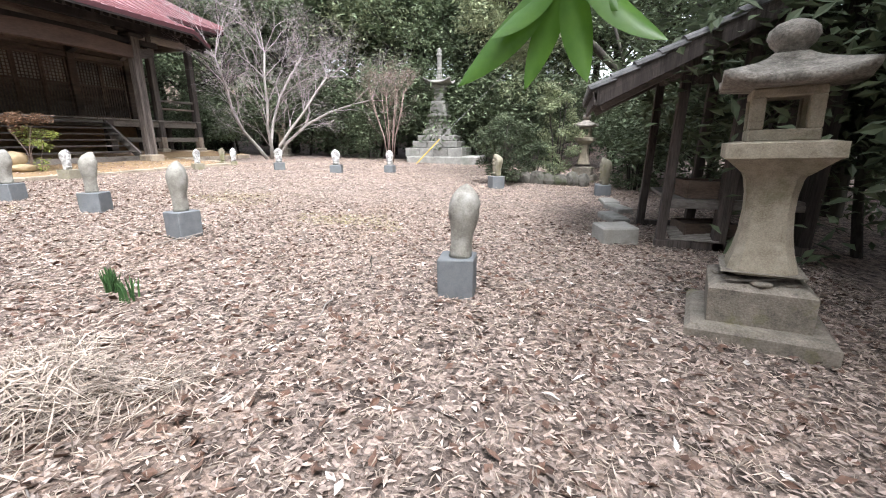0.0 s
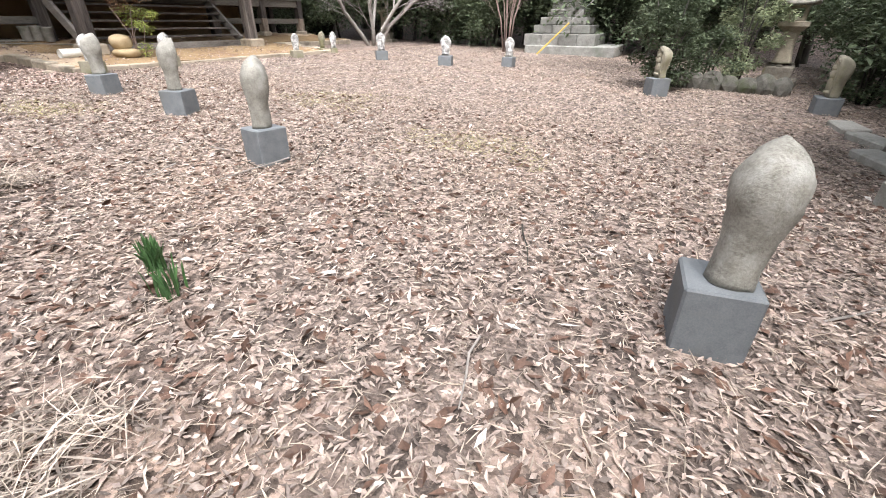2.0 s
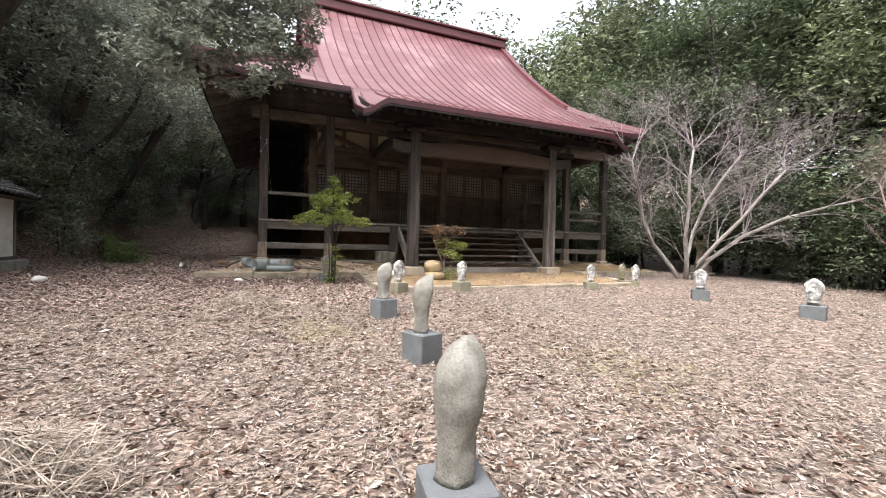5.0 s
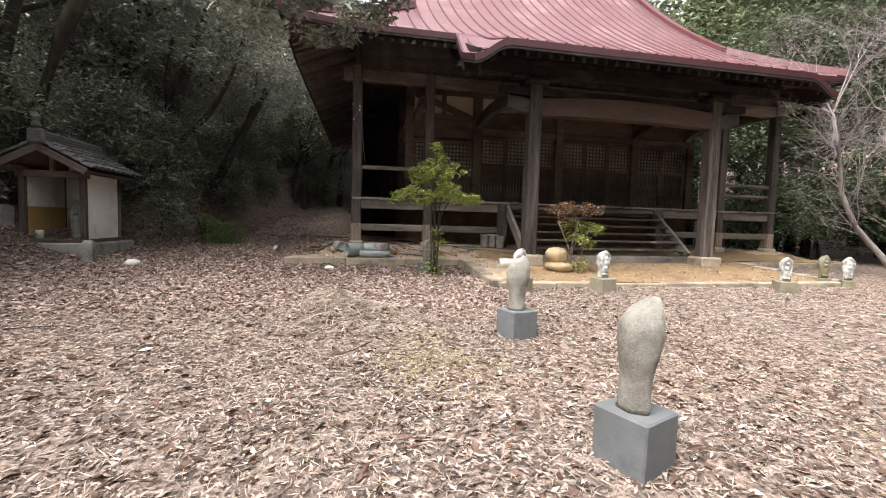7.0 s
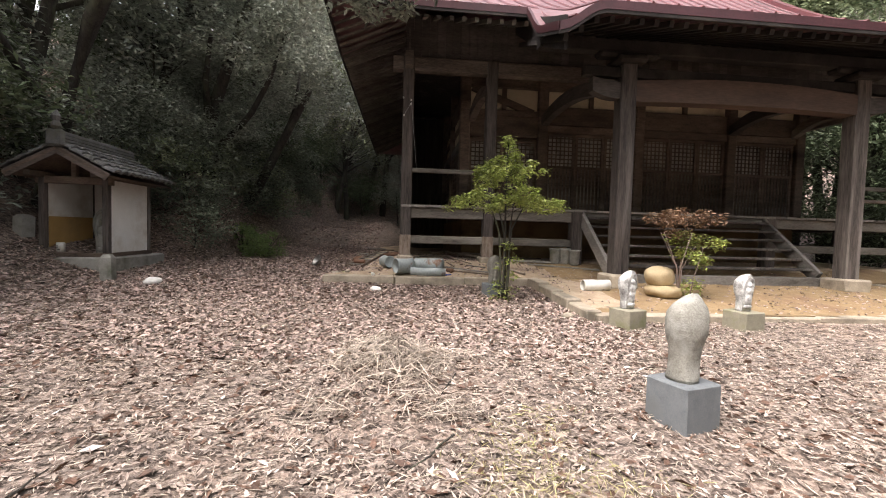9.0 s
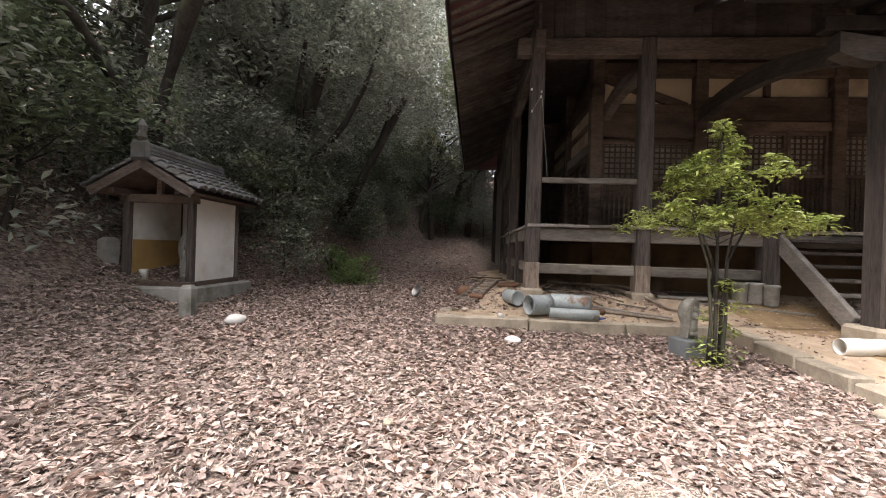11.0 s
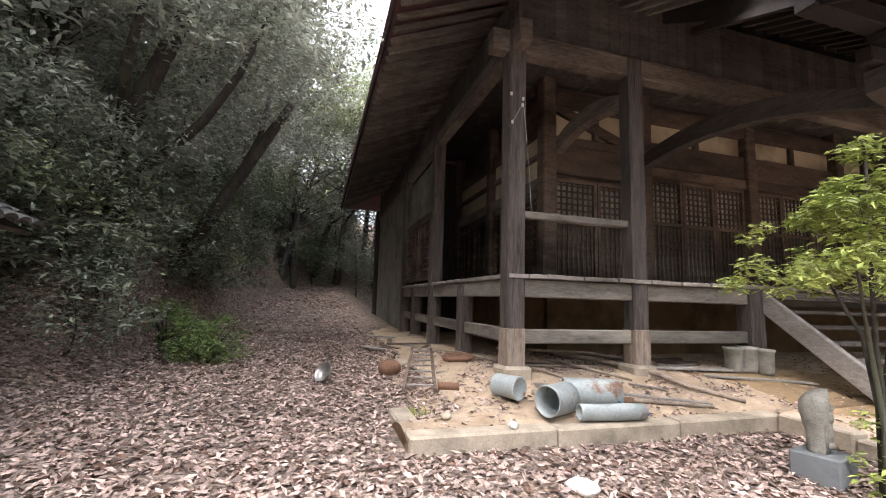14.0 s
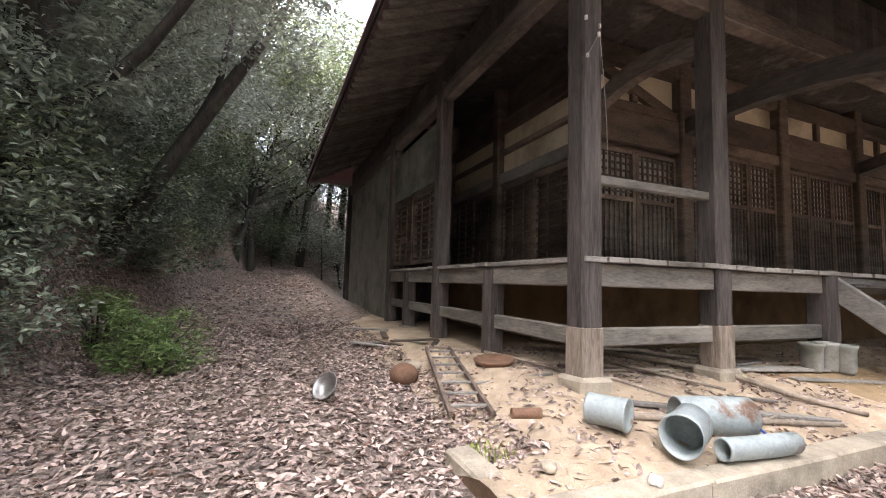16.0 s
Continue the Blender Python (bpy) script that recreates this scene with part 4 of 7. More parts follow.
# ---- stone lantern ----
def stone_lantern(name, m, k, label):
    L = thing(name, m, label, "stone lantern", "stone lanterns")
    bm = bmesh.new()
    stack(bm, [square(0.50, 0.50, -0.1), square(0.50, 0.50, 0.11), square(0.46, 0.46, 0.15)])
    part("plinth", bm, M_LANTBASE, L, "flat square foundation slab")
    bm = bmesh.new()
    stack(bm, [square(0.35, 0.35, 0.15), square(0.355, 0.355, 0.36), square(0.30, 0.30, 0.39), ngon(4, 0.40, 0.46, math.pi / 4)])
    part("base", bm, M_LANTBASE, L, "mossy square base with carved petals")
    bm = bmesh.new()
    for q in range(8):
        a = q * math.tau / 8
        r = bmesh.ops.create_uvsphere(bm, u_segments=8, v_segments=5, radius=1)
        bmesh.ops.transform(bm, matrix=Matrix.Rotation(a, 4, 'Z') @ Matrix.Translation((0.27, 0, 0.40)) @ Matrix.Diagonal((0.07, 0.085, 0.02, 1)), verts=r["verts"])
    part("petal_ring", bm, M_LANTBASE, L, "", True)
    bm = bmesh.new()
    prof = [(0.285, 0.44), (0.27, 0.50), (0.235, 0.60), (0.205, 0.75), (0.19, 0.92), (0.195, 1.06), (0.215, 1.17), (0.235, 1.21)]
    rings = []
    for hw, z in prof:
        c = 0.30 * hw
        rings.append([(-hw + c, -hw, z), (hw - c, -hw, z), (hw, -hw + c, z), (hw, hw - c, z), (hw - c, hw, z), (-hw + c, hw, z), (-hw, hw - c, z), (-hw, -hw + c, z)])
    stack(bm, rings)
    part("shaft", bm, M_LANT, L, "waisted chamfered granite shaft")
    bm = bmesh.new()
    stack(bm, [square(0.22, 0.22, 1.21), square(0.36, 0.36, 1.33), square(0.40, 0.40, 1.35), square(0.40, 0.40, 1.46), square(0.30, 0.30, 1.475)])
    part("platform", bm, M_LANT, L, "square corbelled granite platform")
    bm = bmesh.new()
    box(bm, (0, 0, 1.515), (0.52, 0.52, 0.09), None, 0.012)
    fire = part("fire_box", bm, M_LANT, L, "open carved granite fire box")
    for sx in (-1, 1):
        for sy in (-1, 1):
            bm = bmesh.new()
            box(bm, (sx * 0.205, sy * 0.205, 1.675), (0.11, 0.11, 0.24), None, 0.012)
            part("corner_post", bm, M_LANT, fire)
    bm = bmesh.new()
    box(bm, (0, 0, 1.82), (0.52, 0.52, 0.07), None, 0.012)
    part("lintel", bm, M_LANT, fire)
    bm = bmesh.new()
    box(bm, (-0.215, 0.0, 1.675), (0.05, 0.305, 0.235))
    side = part("side_panel", bm, M_LANT, L)
    bm = bmesh.new()
    tube(bm, [(-0.235, 0, 1.675), (-0.244, 0, 1.675)], 0.055, 14)
    part("round_opening", bm, M_LANTTOP, side, "dark round hole")
    bm = bmesh.new()
    secs = []
    for s in lin(0, 1, 10):
        hw = 0.46 * (1 - s) ** 1.15 + 0.13 * s
        ring = []
        for q in range(24):
            a = q * math.tau / 24 + math.pi / 4
            e = 1 / max(abs(math.cos(a)), abs(math.sin(a)))
            corner = max(0, e - 1) / 0.414
            z = 1.94 + 0.28 * s ** 0.9 + 0.10 * corner ** 2 * (1 - s) ** 2
            rr = hw * (1 + (e - 1) * (0.95 - 0.5 * s))
            ring.append((rr * math.cos(a), rr * math.sin(a), z))
        secs.append(ring)
    under = [[(p[0] * 0.98, p[1] * 0.98, p[2] - 0.075) for p in secs[0]], [(p[0] * 0.55, p[1] * 0.55, 1.855) for p in secs[0]]]
    stack(bm, under[::-1] + secs)
    part("cap", bm, M_LANTTOP, L, "heavy sweeping stone cap spotted with lichen", True)
    bm = bmesh.new()
    lathe(bm, [(0.13, 2.21), (0.10, 2.25), (0.14, 2.31), (0.165, 2.38), (0.155, 2.45), (0.11, 2.51), (0.04, 2.545)], 18)
    part("finial", bm, M_LANTTOP, L, "rounded onion-shaped stone finial", True)
    # taller base, lower and narrower cap
    for ob in L.children_recursive:
        for v in ob.data.vertices:
            v.co.z = float(np.interp(v.co.z, (-0.1, 0.15, 0.46, 1.21, 1.475, 1.86, 2.22, 2.545), (-0.1, 0.15, 0.57, 1.34, 1.60, 1.99, 2.235, 2.47)))
            if ob.name.startswith("cap"):
                v.co.x, v.co.y = v.co.x * 0.94, v.co.y * 0.94
            if ob.name.startswith(("shaft", "fire_box", "corner_post", "lintel", "side_panel", "round_opening")):
                v.co.x, v.co.y = v.co.x * 0.85, v.co.y * 0.85
            if ob.name.startswith("platform"):
                v.co.x, v.co.y = v.co.x * 0.89, v.co.y * 0.89
    L.matrix_basis = m @ Matrix.Diagonal((k, k, k, 1))
    return L


stone_lantern("stone_lantern", pose(1.52, 3.78, -0.02, 0, -1.8, -14), 0.94, "tall mossy granite stone lantern on square base")
stone_lantern("stone_lantern", pose(0.48, 16.2, 0.12, 0, 0, -10), 0.90, "grey granite stone lantern among shrubs on a rock edging")

stone_lantern("stone_lantern", pose(-16.9, 22.6, 0.55, 0, 0, 20), 1.0, "grey stone lantern standing behind the bare maple")

# ---- stone pagoda ----
PG = thing("stone_pagoda", pose(-7.15, 23.6, 0.05, 0, 0, 3), "tall tiered grey stone memorial tower", "stone tower")
tiers = [(1.56, 0.55, 1.03), (1.24, 1.03, 1.38), (1.02, 1.38, 1.68), (0.80, 1.68, 2.00)]
bm = bmesh.new()
box(bm, (0.5, -0.1, 0.13), (3.9, 3.3, 0.86), None, 0.04, 0.02)
part("foundation", bm, M_PAG, PG, "low rough stone foundation")
for ti, (hw, z0, z1) in enumerate(tiers):
    n = max(2, round(hw * 2 / 0.75))
    w = 2 * hw / n
    for side in range(4):
        for j in range(n):
            bm = bmesh.new()
            R = Matrix.Rotation(side * math.pi / 2, 3, 'Z')
            cx = -hw + w * (j + 0.5) + 0.2
            box(bm, R @ Vector((cx - 0.2, -hw + 0.22, (z0 + z1) / 2)), (w - 0.015 if 0 < j < n - 1 else w - 0.02, 0.44, z1 - z0 - 0.01), R, 0.025, 0.012)
            part("tier_stone", bm, M_PAG, PG)
    bm = bmesh.new()
    box(bm, (0, 0, (z0 + z1) / 2 - 0.01), (2 * hw - 0.5, 2 * hw - 0.5, z1 - z0 - 0.02))
    part("tier_core", bm, M_PAG, PG)
bm = bmesh.new()
stack(bm, [square(0.63, 0.63, 2.00), square(0.63, 0.63, 2.20), square(0.56, 0.56, 2.33), square(0.48, 0.48, 2.36), square(0.48, 0.48, 2.42), square(0.50, 0.50, 2.44), square(0.50, 0.50, 2.52),
           square(0.44, 0.44, 2.54), square(0.46, 0.46, 2.62), square(0.56, 0.56, 2.70), square(0.56, 0.56, 2.80), square(0.46, 0.46, 2.83)])
part("lotus_base", bm, M_PAG, PG, "moulded stone base")
bm = bmesh.new()
stack(bm, [square(0.435, 0.435, 2.83), square(0.42, 0.42, 3.42), square(0.36, 0.36, 3.50)])
part("body", bm, M_PAG, PG, "square stone body with a carved panel")
bm = bmesh.new()
box(bm, (0, -0.425, 3.13), (0.56, 0.03, 0.46), None, 0.012)
tube(bm, [(0, -0.43, 3.13), (0, -0.455, 3.13)], 0.17, 18)
part("roundel", bm, M_PAG, PG)
bm = bmesh.new()
stack(bm, [square(0.27, 0.27, 3.50), square(0.25, 0.25, 3.97), square(0.30, 0.30, 4.0), square(0.36, 0.36, 4.08), square(0.36, 0.36, 4.15), square(0.42, 0.42, 4.20), square(0.44, 0.44, 4.34), square(0.30, 0.30, 4.40)])
part("neck", bm, M_PAG, PG, "stepped stone neck under the roof slab")
bm = bmesh.new()
secs = []
for s in lin(0, 1, 8):
    hw = 0.72 * (1 - s) ** 0.8 + 0.19 * s
    ring = []
    for q in range(32):
        a = q * math.tau / 32 + math.pi / 4
        e = 1 / max(abs(math.cos(a)), abs(math.sin(a)))
        c = max(0, e - 1) / 0.414
        flare = c ** 1.5 * (1 - s) ** 2
        ring.append((hw * (e + 0.06 * flare) * math.cos(a), hw * (e + 0.06 * flare) * math.sin(a), 4.48 + 0.14 * s + 0.24 * flare))
    secs.append(ring)
stack(bm, [[(p[0] * 0.5, p[1] * 0.5, 4.36) for p in secs[0]], [(p[0] * 0.97, p[1] * 0.97, p[2] - 0.07) for p in secs[0]]] + secs)
part("cap", bm, M_PAG, PG, "sweeping square stone roof with upturned corners", True)
bm = bmesh.new()
prof = [(0.20, 4.60), (0.20, 4.70), (0.14, 4.74), (0.17, 4.82), (0.15, 4.90)]
for i in range(5):
    z = 4.92 + i * 0.17
    prof += [(0.12, z), (0.14 - i * 0.004, z + 0.04), (0.14 - i * 0.004, z + 0.12), (0.12, z + 0.15)]
prof += [(0.10, 5.78), (0.17, 5.84), (0.16, 5.93), (0.09, 5.98), (0.13, 6.06), (0.10, 6.17), (0.03, 6.24)]
lathe(bm, prof, 14)
part("finial", bm, M_PAG, PG, "ringed stone spire", True)


# ---- open shed ----
SH = thing("offering_shed", pose(1.3, 6.55, -0.02), "dilapidated open timber shed leaning under a tiled roof", "shed")
def shp(name, a, b, w, h, material=M_WOOD, label=""):
    bm = bmesh.new()
    beam(bm, a, b, w, h, 0.008)
    return part(name, bm, material, SH, label)


shp("post", (0.02, 0.0, 0), (0.10, 0.0, 2.35), 0.12, 0.12, M_WOOD, "leaning timber post")
shp("post", (-0.02, 1.55, 0), (0.06, 1.55, 2.4), 0.12, 0.12)
shp("post", (0.75, 0.0, 0), (0.85, 0.0, 2.8), 0.16, 0.16)
shp("post", (0.75, 1.55, 0), (0.85, 1.55, 2.8), 0.14, 0.14)
shp("post", (1.75, 0.0, 0), (1.80, 0.0, 3.1), 0.14, 0.14)
shp("post", (1.75, 1.55, 0), (1.80, 1.55, 3.1), 0.14, 0.14)
shp("sill", (-0.05, -0.02, 0.06), (1.8, -0.02, 0.06), 0.12, 0.12)
shp("sill", (-0.05, 1.57, 0.06), (1.8, 1.57, 0.06), 0.12, 0.12)
for y in (-0.05, 1.6):
    shp("roof_beam", (-0.95, y, 1.98), (1.95, y, 3.42), 0.14, 0.17, M_WOODGREY, "sloping weathered roof beam")
shp("plate", (0.08, -0.5, 2.42), (0.08, 2.1, 2.42), 0.1, 0.14)
shp("plate", (0.95, -0.5, 2.86), (0.95, 2.1, 2.86), 0.1, 0.14)
shp("tie", (0.05, 0.0, 2.25), (0.85, 0.0, 2.30), 0.06, 0.12)
bm = bmesh.new()
beam(bm, (-1.02, 0.78, 2.05), (1.98, 0.78, 3.53), 3.0, 0.04, 0)
part("roof_board", bm, M_WOOD, SH, "dark boards under the tiles")
shp("barge_board", (-1.05, -0.70, 2.0), (2.0, -0.70, 3.5), 0.04, 0.2, M_WOOD)
shp("eave_board", (-1.04, -0.72, 2.0), (-1.04, 2.28, 2.0), 0.05, 0.16, M_WOOD)
tile_bm = bmesh.new()
secs = []
for u in (0, 0.30):
    secs.append([(u, 0.13 * math.cos(a), 0.075 * math.sin(a) + (0.0 if u == 0 else 0.035)) for a in lin(0, math.pi, 6)] + [(u, 0.11 * math.cos(a), 0.05 * math.sin(a) - 0.01 + (0.0 if u == 0 else 0.02)) for a in lin(math.pi, 0, 6)])
stack(tile_bm, secs)
ME_TILE = finish(tile_bm, "roof_tile", M_TILE)
slope = math.atan2(1.48, 3.0)


def tile_slope(parent, origin, down, across, cols, rows, w, run):
    """Rows of tiles from the ridge (origin) down the slope."""
    down, across = Vector(down).normalized(), Vector(across).normalized()
    nrm = across.cross(down)
    if nrm.z < 0:
        nrm = -nrm
    for r in range(rows):
        for c in range(cols):
            p = Vector(origin) + down * (r * run) + across * ((c + 0.5) * w) + nrm * (0.03 + random.uniform(0, 0.006))
            M = Matrix((down, across, nrm)).transposed().to_4x4()
            if M.determinant() < 0:
                M = Matrix((down, -across, nrm)).transposed().to_4x4()
            ob = new("roof_tile", ME_TILE)
            ob.parent = parent
            ob.matrix_basis = Matrix.Translation(p) @ M @ Matrix.Rotation(random.uniform(-0.02, 0.02), 4, 'Z') @ Matrix.Diagonal((run / 0.27, w / 0.25, 1, 1))


tile_slope(SH, (1.98, -0.74, 3.56), (-1.0, 0, -1.48 / 3.0), (0, 1, 0), 12, 12, 0.255, 0.282)
bm = bmesh.new()
box(bm, (0.9, 0.78, 0.68), (1.6, 1.55, 0.05), None, 0.006)
part("shelf", bm, M_WOODGREY, SH, "grey plank shelf")
shp("shelf_rail", (0.05, 0.0, 0.62), (1.75, 0.0, 0.62), 0.05, 0.09, M_WOODGREY)
bm = bmesh.new()
box(bm, (1.8, 0.78, 1.5), (0.05, 1.6, 2.9))
part("back_boarding", bm, M_WOOD, SH, "dark back boarding")
def loose_box(name, m, s, material, label, cat):
    bm = bmesh.new()
    sx, sy, sz = s
    for d in (-1, 1):
        box(bm, (d * (sx / 2 - 0.012), 0, sz / 2), (0.024, sy, sz), None, 0.004)
        box(bm, (0, d * (sy / 2 - 0.012), sz / 2), (sx - 0.05, 0.024, sz), None, 0.004)
    box(bm, (0, 0, 0.015), (sx - 0.05, sy - 0.05, 0.02))
    box(bm, (0, 0, sz - 0.04), (sx - 0.05, sy - 0.05, 0.02))
    ob = new(name, finish(bm, name, material))
    ob.matrix_world = m
    return tagged(ob, label, cat)


loose_box("offering_box", pose(1.85, 6.85, 0.69, 0, 0, 6), (0.55, 0.5, 0.24), M_WOODBROWN, "dark wooden offering box on the shed shelf", "box")
loose_box("wooden_crate", pose(2.35, 6.9, 0.69, 0, 0, -4), (0.4, 0.6, 0.36), M_WOOD, "dark wooden crate on the shed shelf", "box")
loose_box("wooden_crate", pose(1.95, 6.95, 0.12, 0, 0, 10), (0.7, 0.5, 0.2), M_WOODBROWN, "dark wooden crate lying under the shelf", "box")
bm = bmesh.new()
for i in range(9):
    a = random.uniform(0, 3)
    beam(bm, (-0.3, -0.2 + i * 0.05, 0.02 + 0.012 * i), (0.3, -0.2 + i * 0.05 + random.uniform(-.06, .06), 0.02 + 0.012 * i), 0.06, 0.02, 0)
ob = new("scrap_timber", finish(bm, "scrap_timber", M_WOODGREY))
ob.matrix_world = pose(1.75, 6.72, 0.1)
tagged(ob, "small heap of grey scrap boards in the shed", "timber")
for x, y, sx, sy, h, rz in ((0.72, 6.62, 0.52, 0.46, 0.24, 20), (0.85, 8.3, 0.3, 0.9, 0.12, 14), (1.05, 9.6, 0.3, 0.8, 0.10, 18), (0.95, 10.6, 0.35, 0.7, 0.09, 8)):
    bm = bmesh.new()
    box(bm, (0, 0, h / 2 - 0.03), (sx, sy, h + 0.06), None, 0.02, 0.012)
    ob = new("step_stone", finish(bm, "step_stone", M_CONC))
    ob.matrix_world = pose(x, y, ground_z(x, y), 0, 0, rz)
    tagged(ob, "squared pale stone block lying by the shed", "stone", "stones along the shed")

# ---- small shrine ----
SR = thing("wayside_shrine", pose(-17.97, -3.63, 0.62, 0, 0, 2), "small plastered wayside shrine with grey tiled gable roof", "shrine")
# local axes: front faces +x
bm = bmesh.new()
box(bm, (-0.25, 0, 0.13), (2.2, 1.75, 0.5), None, 0.03, 0.01)
part("plinth", bm, M_CONC, SR, "cracked concrete plinth")
bm = bmesh.new()
for y in (-0.62, 0.62):
    beam(bm, (-1.1, y, 0.42), (0.62, y, 0.42), 0.14, 0.1, 0.01)
beam(bm, (0.58, -0.7, 0.42), (0.58, 0.7, 0.42), 0.14, 0.1, 0.01)
part("sill", bm, M_WOODBROWN, SR, "dark timber sill")
for x in (-1.0, 0.52):
    for y in (-0.62, 0.62):
        bm = bmesh.new()
        box(bm, (x, y, 1.27), (0.12, 0.12, 1.62), None, 0.01)
        part("post", bm, M_WOOD, SR)
for y in (-0.62, 0.62):
    bm = bmesh.new()
    box(bm, (-0.24, y, 1.27), (1.40, 0.07, 1.6))
    part("side_wall", bm, M_PLASTERW, SR, "white plastered side wall")
bm = bmesh.new()
box(bm, (-1.0, 0, 1.27), (0.07, 1.12, 1.6))
part("back_wall", bm, M_PLASTERW, SR, "stained plastered back wall")
bm = bmesh.new()
box(bm, (-0.955, -0.24, 0.85), (0.012, 0.6, 0.78))
part("lower_plaster", bm, M_PLASTERO, SR, "patch of exposed ochre plaster")
bm = bmesh.new()
box(bm, (-0.24, -0.578, 0.85), (1.35, 0.012, 0.78))
part("lower_plaster", bm, M_PLASTERO, SR)
for y in (-0.62, 0.62):
    bm = bmesh.new()
    beam(bm, (-1.3, y, 2.12), (0.95, y, 2.12), 0.12, 0.12, 0.01)
    part("plate", bm, M_WOODBROWN, SR)
bm = bmesh.new()
beam(bm, (0.52, -0.75, 2.02), (0.52, 0.75, 2.02), 0.1, 0.16, 0.01)
beam(bm, (0.52, 0, 2.02), (0.52, 0, 2.55), 0.1, 0.1, 0.01)
part("front_beam", bm, M_WOODBROWN, SR)
for e in (-1, 1):
    bm = bmesh.new()
    beam(bm, (-0.2, 0, 2.62), (-0.2, e * 0.97, 2.08), 2.5, 0.05, 0, 0)
    part("roof_board", bm, M_WOODBROWN, SR)
    bm = bmesh.new()
    beam(bm, (1.02, 0, 2.60), (1.02, e * 0.95, 2.07), 0.05, 0.16, 0)
    part("barge_board", bm, M_WOODH, SR)
    tile_slope(SR, (-1.46, e * 0.03, 2.68), (0, e * 1.12, -0.62), (1, 0, 0), 10, 5, 0.252, 0.228)
bm = bmesh.new()
for z, w in ((2.72, 0.30), (2.79, 0.24), (2.86, 0.18)):
    box(bm, (-0.2, 0, z), (2.5, w, 0.055), None, 0.008)
tube(bm, [(-1.46, 0, 2.92), (1.06, 0, 2.92)], 0.075, 10)
part("ridge", bm, M_TILE, SR, "stacked ridge tiles")
bm = bmesh.new()
box(bm, (1.06, 0, 2.82), (0.10, 0.36, 0.36), None, 0.05)
lathe(bm, [(0.05, 2.98), (0.10, 3.05), (0.06, 3.16), (0.09, 3.25), (0.02, 3.38)], 10)
for v in bm.verts:
    if v.co.z > 2.97 and abs(v.co.x) < 0.2:
        v.co.x += 1.03
part("ridge_end", bm, M_TILE, SR, "grey ridge-end tile with small finial")
st = new("carved_stone", stele_mesh("carved_stone", M_CONC, 1.05, 0.42, 77))
st.matrix_world = SR.matrix_world @ pose(-0.2, 0.12, 0.38, 0, 0, -90)
tagged(st, "worn grey stone figure standing inside the shrine", "statue")
bm = bmesh.new()
lathe(bm, [(0.075, 0.0), (0.078, 0.20), (0.07, 0.205)], 16)
ob = part("paper_cup", bm, M_PALE, None, "", True)
ob.matrix_world = SR.matrix_world @ pose(0.42, -0.36, 0.47)
tagged(ob, "white printed cup standing on the shrine sill", "cup")
bm = bmesh.new()
for z, a0 in ((0.13, -0.5), (0.09, -0.4), (0.06, 0.2)):
    box(bm, (0.078 * math.cos(a0 * 0.5), 0.078 * math.sin(a0 * 0.5), z), (0.006, 0.045, 0.018), Matrix.Rotation(a0 * 0.5, 3, 'Z'))
pr = part("print", bm, M_BLACK, None)
pr.parent = ob
for x, y, h, w, rz in ((-16.72, -2.48, 0.52, 0.22, 10), (-17.5, -4.68, 0.42, 0.26, -12)):
    bm = bmesh.new()
    stack(bm, [square(w / 2, w / 2 * 0.9, -0.1), square(w / 2, w / 2 * 0.9, h * 0.86), square(w * 0.3, w * 0.28, h)])
    ob = new("stone_post", finish(bm, "stone_post", M_CONC))
    ob.matrix_world = pose(x, y, ground_z(x, y), 2, -3, rz)
    tagged(ob, "short rough grey stone post before the shrine", "stone post", "stone posts by the shrine")

# ---- plants ----
def leaf_cloud(name, clumps, per, size, material, seed, flat=0.35, leaf_w=0.42):
    """Many small folded leaves round clump centres (x, y, z, radius)."""
    rng = np.random.default_rng(seed)
    vs, fs = [], []
    for cx, cy, cz, r in clumps:
        p = rng.normal(0, 1, (per, 3))
        p /= np.linalg.norm(p, axis=1)[:, None]
        p *= (r * rng.uniform(0.25, 1.0, per) ** 0.5)[:, None]
        p[:, 2] *= 0.7
        p += (cx, cy, cz)
        d = rng.normal(0, 1, (per, 3))
        d[:, 2] = d[:, 2] * flat - 0.25
        d /= np.linalg.norm(d, axis=1)[:, None]
        s = np.cross(d, rng.normal(0, 0.45, (per, 3)) + (0, 0, 1))
        s /= np.linalg.norm(s, axis=1)[:, None]
        L = (size * rng.uniform(0.6, 1.25, per))[:, None]
        up = np.cross(s, d) * L * 0.10
        a, b = p, p + d * L
        m1, m2 = p + d * L * 0.5 + s * L * leaf_w * 0.5 + up, p + d * L * 0.5 - s * L * leaf_w * 0.5 + up
        base = len(vs)
        vs.extend(np.stack((a, m1, b, m2), 1).reshape(-1, 3).tolist())
        fs.extend([(base + 4 * i, base + 4 * i + 1, base + 4 * i + 2, base + 4 * i + 3) for i in range(per)])
    return mesh_np(name, vs, fs, material)


